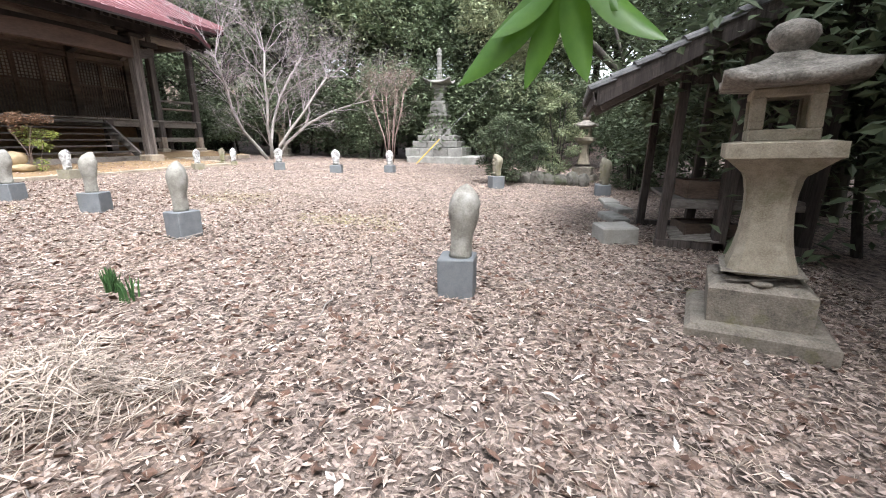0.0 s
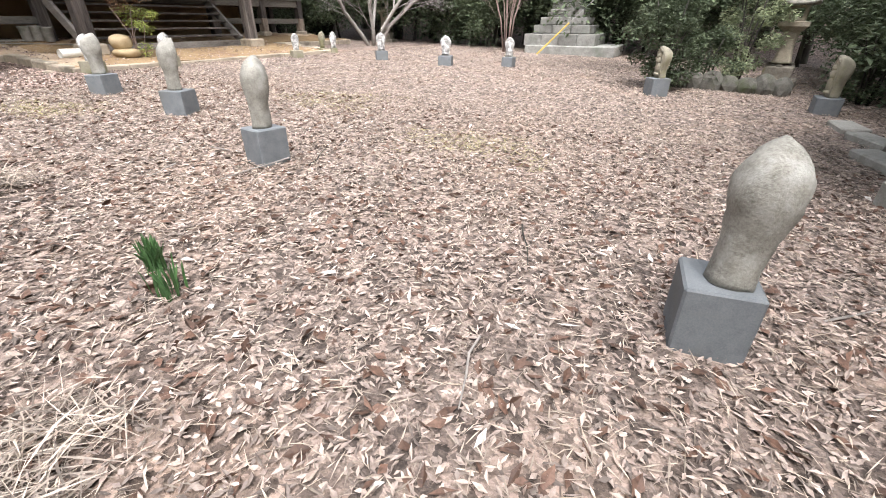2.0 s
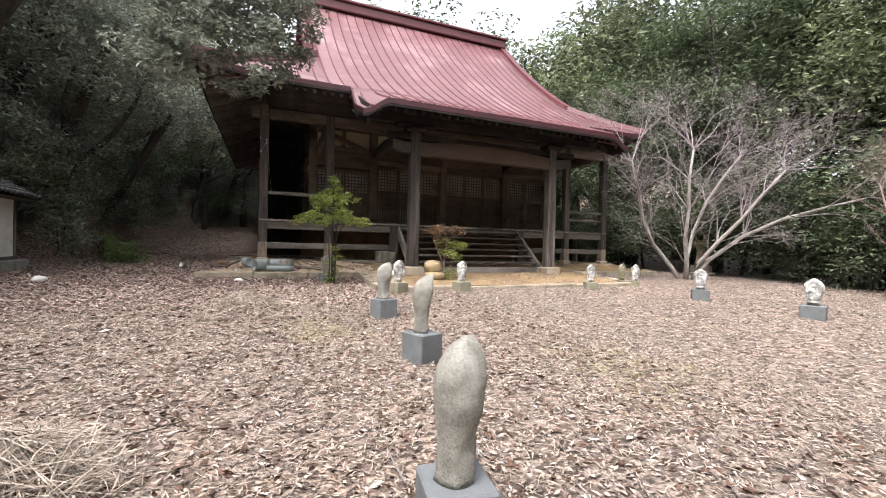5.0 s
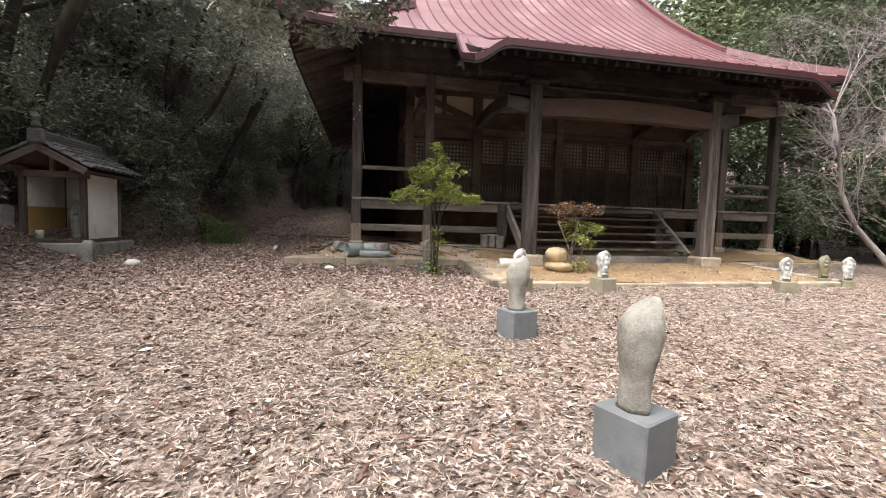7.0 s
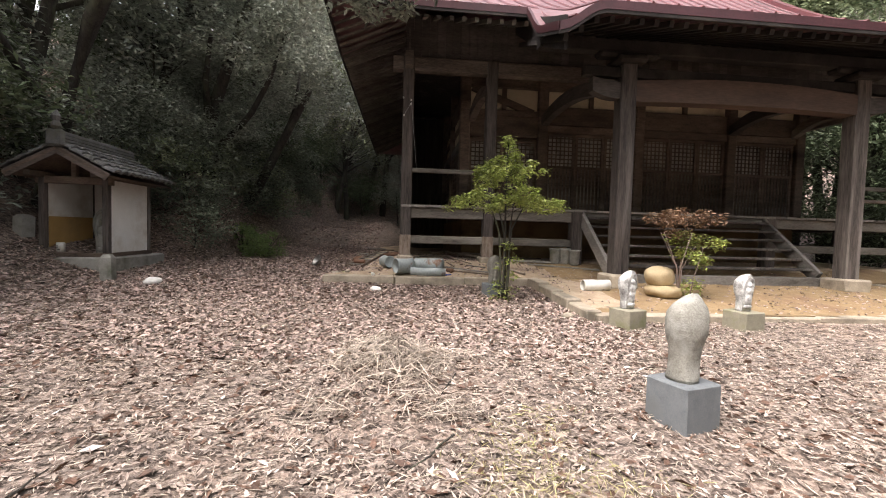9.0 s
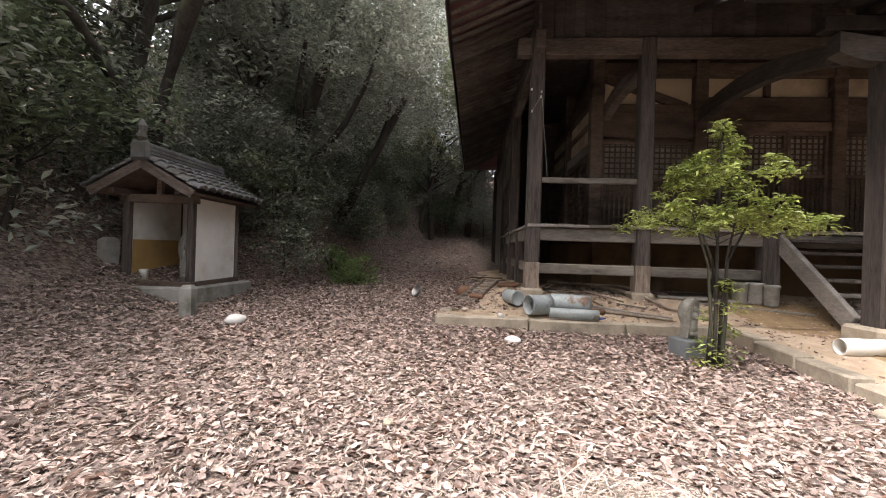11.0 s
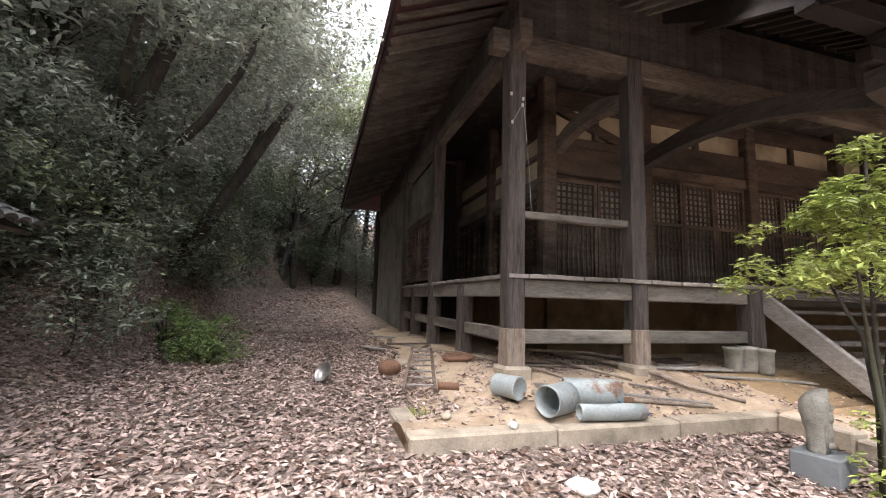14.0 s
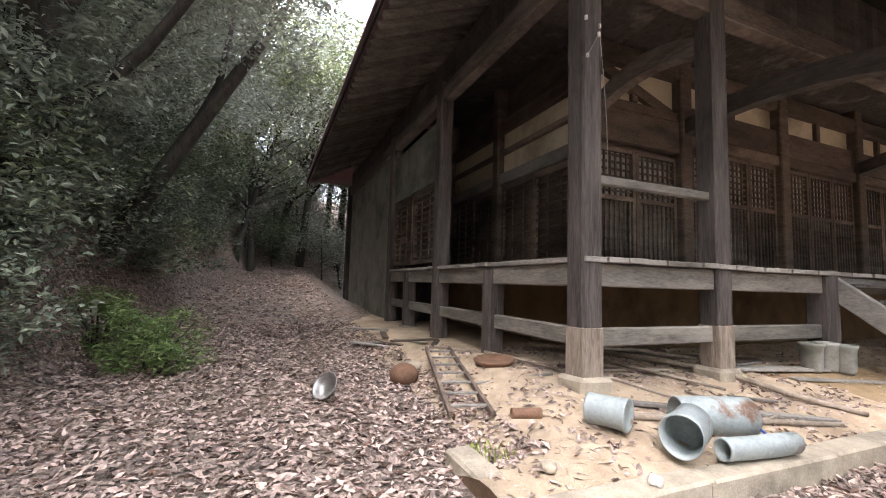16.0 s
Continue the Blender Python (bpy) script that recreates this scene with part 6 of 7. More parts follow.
bushy("shrub", -2.1, 13.75, 2.15, 0.85, 41, M_LEAFA, "dark green feathery shrub behind a carved stone", 46, 150, 0.10)
bushy("shrub", -1.2, 14.9, 1.3, 0.8, 45, M_LEAFA, "low dark shrub on the stone edging", 30, 120, 0.10)
bushy("shrub", -0.45, 16.0, 3.2, 0.85, 42, M_LEAFB, "tall light green shrub beside a stone lantern", 50, 120, 0.11)
bushy("shrub", 1.9, 14.2, 1.6, 0.7, 43, M_LEAFA, "dark green shrub by the shed path", 30, 120, 0.10)
bushy("shrub", -21.9, -1.1, 0.75, 0.75, 44, M_MOSS, "bright green low bush on the leafy bank", 46, 80, 0.085)
bushy("shrub", -22.6, -2.0, 0.9, 0.5, 46, M_MOSS, "small green bush on the leafy bank", 20, 110, 0.085)
# rough rock edging
rng = random.Random(12)
for i in range(7):
    x = -1.75 + i * 0.37
    bm = bmesh.new()
    bmesh.ops.create_icosphere(bm, subdivisions=2, radius=1)
    sx, sy, sz = rng.uniform(0.22, 0.34), rng.uniform(0.2, 0.3), rng.uniform(0.22, 0.36)
    for v in bm.verts:
        v.co *= 1 + 0.25 * noise.noise(v.co * 1.4 + Vector((i * 3, 0, 0)))
        v.co = Vector((v.co.x * sx, v.co.y * sy, v.co.z * sz))
    ob = new("edging_rock", finish(bm, "edging_rock", M_ROCK))
    ob.matrix_world = pose(x, 14.25 + 0.06 * i, ground_z(x, 14.3) + 0.12, 0, 0, rng.uniform(0, 90))
    tagged(ob, "rough dark rock edging a planted bed", "rock", "rock edging")

# guy wire with yellow guard
bm = bmesh.new()
tube(bm, [(-6.53, 21.5, 1.52), (-3.2, 22.6, 4.9), (1.5, 24.2, 9.8)], 0.007, 5)
GW = thing("guy_wire", pose(-7.81, 21.2, 0.3), "thin slanting guy wire with yellow guard tube", "wire")
bmesh.ops.translate(bm, verts=bm.verts, vec=(7.81, -21.2, -0.3))
part("wire", bm, M_WIRE, GW)
bm = bmesh.new()
tube(bm, [(0, 0, -0.1), (1.28, 0.3, 1.22)], 0.034, 10)
part("guard_tube", bm, M_YELLOW, GW, "bright yellow plastic guard")
# low fence right of the tower
FN = thing("rail_fence", pose(-3.6, 25.2, 0.2, 0, 0, -6), "low grey rail fence in the shade of the trees", "fence")
for x in (0, 0.75, 1.5, 2.2):
    bm = bmesh.new()
    box(bm, (x, 0, 0.65), (0.07, 0.07, 1.4), None, 0.008)
    part("post", bm, M_WOODGREY, FN)
for z in (0.25, 0.5, 0.75, 1.0, 1.22):
    bm = bmesh.new()
    box(bm, (1.1, -0.05, z), (2.4, 0.03, 0.05), None, 0.005)
    part("rail", bm, M_WOODGREY, FN)

# twig of broad leaves hanging over the start
BR = thing("overhanging_branch", pose(4.6, 3.0, 3.4), "evergreen branch hanging bright broad leaves overhead", "branch")
bm = bmesh.new()
tube(bm, [(0.6, 0.2, -3.5), (0.5, 0.1, -1.5), (0, 0, 0), (-1.6, -0.9, -0.5), (-3.2, -1.6, -1.1), (-4.2, -1.98, -1.52), (-4.62, -2.14, -1.62)], [0.09, 0.07, 0.05, 0.03, 0.014, 0.006, 0.003], 7)
part("bough", bm, M_BARK, BR, "", True)
def broad_leaf(a, d, ln, w, tw):
    bm = bmesh.new()
    a, d = Vector(a), Vector(d).normalized()
    s = d.cross(Vector((0.15, -1, 0.25))).normalized()
    s = Matrix.Rotation(tw, 3, d) @ s
    n = d.cross(s)
    rows = []
    for i in range(11):
        u = i / 10
        hw = w / 2 * max(0.02, math.sin(math.pi * min(1, u ** 0.85)) ** 0.75)
        c = a + d * (ln * u) + n * (0.02 * math.sin(2.4 * u))
        rows.append([c - s * hw + n * hw * 0.25, c - s * hw * 0.5 + n * hw * 0.08, c, c + s * hw * 0.5 + n * hw * 0.08, c + s * hw + n * hw * 0.25])
    vs = [[bm.verts.new(p) for p in r] for r in rows]
    for r, q in zip(vs, vs[1:]):
        for k in range(4):
            bm.faces.new((r[k], r[k + 1], q[k + 1], q[k]))
    part("leaf", bm, M_LEAFBIG, BR, "", True)


O = Vector((-4.6, -3.0, -3.4))
hub = Vector((-0.02, 0.86, 1.80))
for tip, w, tw in (((-0.225, 0.85, 1.605), 0.066, 0.2), ((-0.092, 0.86, 1.592), 0.05, 0.0), ((0.025, 0.85, 1.602), 0.06, -0.1), ((0.15, 0.84, 1.668), 0.064, -0.3), ((0.06, 0.84, 1.715), 0.045, 0.3), ((-0.16, 0.84, 1.69), 0.055, 0.5)):
    tip = Vector(tip)
    a = hub.lerp(tip, 0.06)
    broad_leaf(a + O, tip - a, (tip - a).length, w, tw)

# the oak that leans out over the corner of the roof
rng = random.Random(61)
cl = []
for _ in range(190):
    u = rng.random()
    if u > 0.45:
        # fringe over the eave: it hangs lowest midway
        yy = rng.uniform(6.0, 9.9)
        lo = 3.3 if yy < 8.6 else 3.3 + (yy - 8.6) * 1.1
        cl.append((rng.uniform(3.8, 5.4), yy, rng.uniform(lo, 6.6), rng.uniform(0.25, 0.5)))
        continue
    cl.append((2.2 + 2.6 * u + rng.uniform(-1.6, 1.6), 3.0 + 4.9 * u + rng.uniform(-1.7, 0.9), 6.6 + rng.uniform(-0.6, 3.2) - 0.4 * u, rng.uniform(0.45, 0.95)))
for _ in range(26):
    cl.append((6.6 + rng.uniform(-1.3, 1.0), 1.6 + rng.uniform(-1.2, 1.3), 3.5 + rng.uniform(-0.9, 1.5), rng.uniform(0.2, 0.4)))
leafy("tree", pose(-18.9, -5.3, ground_z(-18.9, -5.3)), [((0, 0, -0.3), (0.4, 0.6, 2.0), (1.1, 1.8, 4.2), (2.2, 3.6, 6.2), (3.4, 5.4, 7.6), (4.4, 7.2, 8.4)),
      ((1.1, 1.8, 4.2), (1.6, 2.6, 6.0), (2.2, 3.2, 8.5)), ((0.4, 0.6, 2.0), (2.4, 0.8, 3.6), (4.6, 1.2, 4.2), (6.6, 1.8, 4.0)), ((2.2, 3.6, 6.2), (3.8, 4.2, 7.2), (5.2, 5.0, 7.6)), ((2.2, 3.6, 6.2), (1.8, 5.2, 7.4), (2.0, 7.0, 8.0))],
      0.24, cl, 120, 0.17, M_LEAFC, 62, "evergreen oak leaning out over the corner of the hall roof", "tree")
# heavy trunks leaning over the path from the bank
for stems, r, sd, top in (
        ([((-23.3, -4.0, 2.6), (-23.2, -3.7, 3.95), (-22.95, -3.3, 5.2), (-22.6, -2.7, 6.65), (-22.3, -2.0, 8.4), (-22.2, -1.4, 10.0)), ((-22.95, -3.3, 5.2), (-22.0, -3.0, 6.4), (-21.0, -2.4, 7.4))], 0.30, 64, 8.3),
        ([((-23.2, -3.7, 2.4), (-23.06, -3.2, 3.7), (-22.83, -2.8, 4.6), (-22.58, -2.26, 4.95), (-22.3, -1.65, 5.55), (-21.95, -1.0, 6.5), (-21.7, -0.4, 8.0))], 0.15, 65, 7.6),
        ([((-25.5, -3.5, 1.6), (-25.2, -2.9, 2.5), (-24.9, -2.3, 3.3), (-24.4, -1.35, 4.85), (-23.95, -0.5, 6.2), (-23.7, -0.1, 6.8)), ((-24.4, -1.35, 4.85), (-24.6, -0.9, 6.2), (-24.9, -0.7, 8.2))], 0.24, 66, 7.6),
        ([((-30.0, -3.9, 1.9), (-29.7, -3.3, 3.6), (-29.4, -2.6, 5.4), (-28.9, -1.9, 7.4)), ((-29.7, -3.3, 3.6), (-28.8, -3.0, 5.0), (-27.9, -2.6, 6.6))], 0.2, 67, 7.2)):
    bx, by, bz = stems[0][0]
    ex, ey, ez = stems[0][-1]
    cl = [(ex - bx + rng.uniform(-2.2, 2.2), ey - by + rng.uniform(-2.4, 1.4), top - bz + rng.uniform(-1.2, 2.2), rng.uniform(0.45, 0.85)) for _ in range(46)]
    cl += [(px - bx + rng.uniform(-0.9, 0.9), py - by + rng.uniform(-0.9, 0.9), pzz - bz + rng.uniform(0.1, 0.9), rng.uniform(0.25, 0.5)) for st in stems for px, py, pzz in st[2:] for _ in range(2)]
    T = leafy("tree", pose(bx, by, bz), [[(x - bx, y - by, z - bz) for x, y, z in st] for st in stems], r, cl, 100, 0.16, M_LEAFC, sd, "heavy dark trunk leaning over the path from the bank", "tree")
# broad bright crown reaching in beside the stone tower
cl = []
for _ in range(90):
    u = rng.random()
    cl.append((-3.9 - 2.6 * u + rng.uniform(-0.3, 0.5), -2.6 + rng.uniform(-1.6, 1.6), 4.9 + rng.uniform(-0.6, 3.0), rng.uniform(0.35, 0.7)))
leafy("tree", pose(2.9, 18.6, ground_z(2.9, 18.6)), [((0, 0, -0.3), (-0.3, -0.2, 1.8), (-1.0, -0.7, 3.6), (-2.6, -1.6, 5.0), (-4.4, -2.6, 5.8), (-6.2, -3.0, 6.2)), ((-1.0, -0.7, 3.6), (-1.4, 0.2, 5.2), (-2.0, 0.6, 7.0)), ((-0.3, -0.2, 1.8), (-0.6, -1.5, 4.2), (-1.4, -2.6, 5.6))],
      0.2, cl, 110, 0.17, M_LEAFB, 63, "light green evergreen reaching out beside the stone tower", "tree")

# ---- clutter on the platform ----
def pipe(name, m, r, ln, material, label, cat, wall=0.012, end=True):
    bm = bmesh.new()
    if end:
        prof = [(0.004, ln - 0.03), (r - wall, ln - 0.03), (r - wall, ln * 0.5), (r - wall, 0.0), (r, 0), (r * 1.02, 0.02), (r, 0.05), (r, ln * 0.35), (r, ln * 0.7), (r, ln), (0.004, ln)]
    else:
        prof = [(0.004, 0.012), (r * 0.8, 0.012), (r * 0.86, 0), (r, 0.0), (r * 1.02, 0.015), (r, 0.03), (r, ln * 0.35), (r, ln * 0.65), (r, ln - 0.03), (r * 1.02, ln - 0.015), (r, ln), (r * 0.86, ln), (r * 0.8, ln - 0.012), (0.004, ln - 0.012)]
    stack(bm, [ngon(26, q, z, 0, 1.0, 0.94) for q, z in prof], False)
    for v in bm.verts:
        k = 1 + 0.16 * noise.noise(Vector((v.co.x * 2.2 / r * 0.3, v.co.y * 2.2 / r * 0.3, v.co.z * 3)) + m.translation)
        v.co.x *= k
        v.co.y *= k
    ob = new(name, finish(bm, name, material, False))
    for p in ob.data.polygons:
        p.use_smooth = True
    ob.matrix_world = m
    return tagged(ob, label, cat)


def lying(x, y, z, yaw, tilt=0):
    return pose(x, y, z, 0, 90 + tilt, yaw)


pipe("stove_pipe", lying(-17.10, 3.28, 0.96, 118), 0.165, 0.42, M_GALV, "short wide galvanised flue pipe lying on earth", "pipe")
pipe("stove_pipe", lying(-17.52, 3.74, 0.97, 68), 0.165, 0.66, M_GALV, "wide galvanised flue elbow lying on earth", "pipe")
pipe("stove_pipe", lying(-17.02, 3.62, 0.86, 84), 0.085, 0.78, M_GALV, "narrow dented galvanised pipe lying on earth", "pipe")
pipe("metal_can", lying(-17.78, 2.99, 1.03, 26), 0.135, 0.34, M_GALV, "crushed galvanised can by the corner pillar", "can", end=False)
pipe("drink_bottle", lying(-17.92, 2.28, 1.0, 74), 0.045, 0.26, M_RUST, "small brown bottle lying in the dirt", "bottle", end=False)
pipe("rusty_tube", lying(-17.5, 4.45, 0.86, 40), 0.06, 0.22, M_RUST, "short rusty tube beside the pipes", "pipe")
pipe("drain_pipe", lying(-15.55, 6.95, 0.80, 95), 0.11, 0.55, M_PALE, "white plastic drain pipe lying on the platform", "pipe")
pipe("paper_cup", lying(-16.95, 2.78, 0.80, 20), 0.036, 0.075, M_PALE, "white cup lying on the kerb", "cup")
bm = bmesh.new()
tube(bm, [(-17.05, 4.15, 0.95), (-16.98, 4.3, 0.82), (-17.1, 4.42, 0.80), (-17.0, 4.52, 0.81), (-16.92, 4.38, 0.80)], 0.012, 6)
tagged(part("cord", bm, M_BLUE, None), "tangle of blue cord on the ground", "cord")
for i, (x, y) in enumerate(((-18.28, 7.38), (-18.22, 7.62), (-18.12, 7.84))):
    bm = bmesh.new()
    lathe(bm, [(0.10, 0), (0.125, 0.05), (0.135, 0.34), (0.15, 0.36), (0.15, 0.40), (0.12, 0.40), (0.11, 0.33)], 18)
    ob = part("flower_pot", bm, M_CONC, None, "", True)
    ob.matrix_world = pose(x, y, plat_z(x, y), 0, 0, 0)
    tagged(ob, "empty grey concrete pot beside the steps", "pot", "pots by the steps")
def plank(name, a, b, w, h, material, label):
    bm = bmesh.new()
    a, b = Vector(a), Vector(b)
    c = (a + b) / 2
    beam(bm, a - c, b - c, w, h, 0.005)
    ob = new(name, finish(bm, name, material))
    ob.matrix_world = Matrix.Translation(c)
    return tagged(ob, label, "plank", "loose timber on the platform")


def pz(x, y, o=0.03):
    return (x, y, plat_z(x, y) + o)


def pole(pts, r, label):
    bm = bmesh.new()
    path = [Vector((x, y, plat_z(x, y) + r * 0.8 + up)) for x, y, up in pts]
    tube(bm, path, [r * (1 - 0.35 * i / (len(path) - 1)) for i in range(len(path))], 8)
    return tagged(part("loose_pole", bm, M_POLE, None, "", True), label, "pole", "loose timber on the platform")


pole(((-19.9, 5.08, 0.04), (-19.0, 5.4, 0.05), (-18.21, 5.63, 0.03), (-17.69, 5.80, 0.02), (-17.26, 6.3, 0.0)), 0.042, "long crooked bleached pole lying on bare earth")
pole(((-18.9, 3.75, 0.03), (-18.5, 3.98, 0.03), (-17.94, 4.25, 0.0)), 0.022, "thin brown stick lying on bare earth")
pole(((-19.4, 4.55, 0.05), (-18.55, 4.75, 0.03), (-18.0, 5.15, 0.0)), 0.025, "thin crooked pole by the corner pillar")
pole(((-20.3, 3.3, 0.05), (-19.5, 3.55, 0.05), (-18.95, 3.75, 0.0)), 0.025, "thin pole half under the veranda")
pole(((-20.6, 4.2, 0.08), (-19.6, 5.6, 0.12), (-18.8, 6.3, 0.03)), 0.03, "dusty pole lying beneath the veranda floor")
pole(((-17.7, 3.42, 0.0), (-17.4, 4.6, 0.0), (-17.2, 5.68, 0.0)), 0.035, "straight bleached batten lying behind the pipes")
plank("loose_plank", pz(-17.95, 3.6), pz(-17.25, 5.7), 0.10, 0.035, M_WOODGREY, "grey board lying behind the pipes")
plank("loose_plank", pz(-18.6, 6.0), pz(-18.2, 7.7), 0.18, 0.04, M_WOODGREY, "pale broad board lying under the veranda edge")
plank("loose_plank", pz(-18.1, 6.6, 0.02), pz(-17.7, 8.3, 0.02), 0.12, 0.03, M_WOODGREY, "pale thin board by the steps")
plank("loose_plank", pz(-20.3, 5.2), pz(-18.9, 7.3), 0.3, 0.04, M_WOODBROWN, "dark boards stored beneath the floor")
plank("loose_plank", pz(-19.4, 3.9), pz(-18.6, 4.9), 0.05, 0.04, M_WOODBROWN, "thin stick lying by the pillar")
for i, (x, y, a) in enumerate(((-22.6, 2.5, 20), (-23.1, 2.35, 70), (-23.4, 2.6, -10), (-22.9, 2.2, 40), (-21.7, 2.7, 100), (-24.0, 2.4, 60))):
    d = 0.45
    plank("scrap_board", (x - d * math.cos(radians(a)), y - d * math.sin(radians(a)), plat_z(x, y) + 0.06 + 0.02 * i), (x + d * math.cos(radians(a)), y + d * math.sin(radians(a)), plat_z(x, y) + 0.05 + 0.02 * i), 0.12, 0.03, M_WOODGREY if i % 2 else M_WOODBROWN, "broken board in the scrap pile beside the hall")
for i, (x, y, a, ln, w) in enumerate(((-19.1, 3.05, 62, 0.9, 0.05), (-18.9, 4.5, 75, 1.3, 0.07), (-19.4, 6.6, 84, 1.5, 0.16), (-18.8, 6.9, 96, 0.8, 0.05), (-20.9, 3.2, 30, 1.1, 0.06), (-21.6, 3.0, 150, 0.9, 0.10),
                                    (-17.75, 5.2, 60, 0.5, 0.03), (-17.4, 4.9, 100, 0.35, 0.025), (-17.85, 4.6, 20, 0.4, 0.03), (-22.3, 2.8, 10, 1.2, 0.08))):
    dx, dy = ln / 2 * math.cos(radians(a)), ln / 2 * math.sin(radians(a))
    plank("scrap_board", pz(x - dx, y - dy, 0.022), pz(x + dx, y + dy, 0.03), w, 0.025, (M_WOODGREY, M_POLE, M_WOODBROWN)[i % 3], "thin weathered scrap of timber on bare earth")
# fallen ladder
za, zb = max(plat_z(-18.5, 2.2), plat_z(-18.6, 2.45), ground_z(-18.5, 2.0)) + 0.05, max(plat_z(-20.9, 2.8), plat_z(-20.9, 3.0)) + 0.06
LD = thing("wooden_ladder", pose(-18.5, 2.2, za, 0, -math.degrees(math.atan2(zb - za, 2.47)), 166), "short old wooden ladder lying on leaves", "ladder")
for y in (-0.21, 0.21):
    bm = bmesh.new()
    beam(bm, (0, y, 0), (2.5, y * 0.85, 0.0), 0.045, 0.06, 0.006)
    part("side_rail", bm, M_WOODBROWN, LD)
for i in range(7):
    bm = bmesh.new()
    beam(bm, (0.18 + 0.35 * i, -0.2, 0.015), (0.18 + 0.35 * i, 0.2, 0.015), 0.03, 0.025, 0.004)
    part("rung", bm, M_WOODGREY, LD)
# metal bowl, rusty ball, discs, pale stones
bm = bmesh.new()
prof = [(0.02, 0.0), (0.13, 0.01), (0.20, 0.07), (0.235, 0.15), (0.255, 0.155), (0.25, 0.165), (0.225, 0.16), (0.19, 0.085), (0.12, 0.03), (0.02, 0.02)]
lathe(bm, prof, 26)
ob = part("metal_bowl", bm, M_BOWL, None, "", True)
ob.matrix_world = pose(-19.95, 1.05, ground_z(-19.95, 1.05) + 0.11, 20, 55, -30) @ Matrix.Diagonal((0.68, 0.68, 0.68, 1))
tagged(ob, "dull metal bowl lying on its side in leaves", "bowl")
bm = bmesh.new()
bmesh.ops.create_uvsphere(bm, u_segments=20, v_segments=12, radius=0.20)
for v in bm.verts:
    v.co.z *= 0.8
    v.co *= 1 + 0.04 * noise.noise(v.co * 6)
ob = part("rusty_pot", bm, M_RUST, None, "", True)
ob.matrix_world = pose(-20.45, 2.12, plat_z(-20.45, 2.12) + 0.13)
tagged(ob, "round rusty iron pot in the leaves", "pot")
bm = bmesh.new()
lathe(bm, [(0.05, 0), (0.24, 0.0), (0.28, 0.06), (0.26, 0.07), (0.2, 0.03), (0.05, 0.03)], 24)
ob = part("rusty_pan", bm, M_RUST, None, "", True)
ob.matrix_world = pose(-19.75, 3.15, plat_z(-19.75, 3.15) + 0.01, 4, 3, 0)
tagged(ob, "shallow rusty iron pan beside a post", "pan")
for i, (x, y, r) in enumerate(((-16.35, -1.42, 0.15), (-15.95, 2.92, 0.10), (-20.9, 2.35, 0.16), (-13.9, 6.0, 0.09), (-17.3, 2.2, 0.06), (-13.2, 1.7, 0.05))):
    bm = bmesh.new()
    bmesh.ops.create_icosphere(bm, subdivisions=2, radius=1)
    for v in bm.verts:
        v.co *= 1 + 0.18 * noise.noise(v.co * 1.5 + Vector((i * 5, 0, 0)))
        v.co = Vector((v.co.x * r * 1.3, v.co.y * r, v.co.z * r * 0.6))
    ob = part("pale_stone", bm, M_WHITE if i < 2 else M_KERB, None, "", True)
    ob.matrix_world = pose(x, y, (plat_z(x, y) if i in (2, 4) else ground_z(x, y)) + r * 0.35, 0, 0, i * 40)
    tagged(ob, "pale stone lying among dead leaves", "stone", "loose stones")
# white fittings and hanging cable on the corner pillar
bm = bmesh.new()
tube(bm, [(XF + 0.15, 3.56, 4.95), (XF + 0.16, 3.6, 4.5), (XF + 0.15, 3.66, 3.9), (XF + 0.1, 3.72, 3.35)], 0.004, 5)
tube(bm, [(XF + 0.15, 3.56, 4.95), (XF + 0.17, 3.45, 4.75), (XF + 0.16, 3.38, 4.62)], 0.004, 5)
hp("cable", bm, M_WIRE, "thin pale cable on insulators")
for y, z in ((3.55, 5.0), (3.54, 4.9), (3.38, 4.62), (3.36, 5.05)):
    bm = bmesh.new()
    lathe(bm, [(0.012, -0.024), (0.021, -0.014), (0.012, 0), (0.021, 0.014), (0.012, 0.024)], 12)
    bmesh.ops.translate(bm, verts=bm.verts, vec=(XF + 0.16, y, z))
    hp("insulator", bm, M_PALE, "small white porcelain insulator", True)

# tufts of green blades
def tuft(name, x, y, n, h, r, material, seed, label):
    rg = np.random.default_rng(seed)
    vs, fs = [], []
    for _ in range(n):
        a, q = rg.uniform(0, math.tau), r * math.sqrt(rg.uniform(0, 1))
        bx, by = q * math.cos(a), q * math.sin(a)
        hh, w = h * rg.uniform(0.6, 1.1), 0.008
        lx, ly = rg.normal(0, 0.12, 2) * hh * 1.3
        c, s = math.cos(a * 3) * w, math.sin(a * 3) * w
        b = len(vs)
        for u, k in ((0, 1.0), (0.5, 1.0), (0.85, 0.7), (1.0, 0.1)):
            px, py, pzz = bx + lx * u * u, by + ly * u * u, hh * u
            vs += [(px - c * k, py - s * k, pzz), (px + c * k, py + s * k, pzz)]
        fs += [(b, b + 1, b + 3, b + 2), (b + 2, b + 3, b + 5, b + 4), (b + 4, b + 5, b + 7, b + 6)]
    ob = new(name, mesh_np(name, vs, fs, material))
    ob.matrix_world = pose(x, y, ground_z(x, y) - 0.01)
    return tagged(ob, label, "plant", "daffodil tufts")


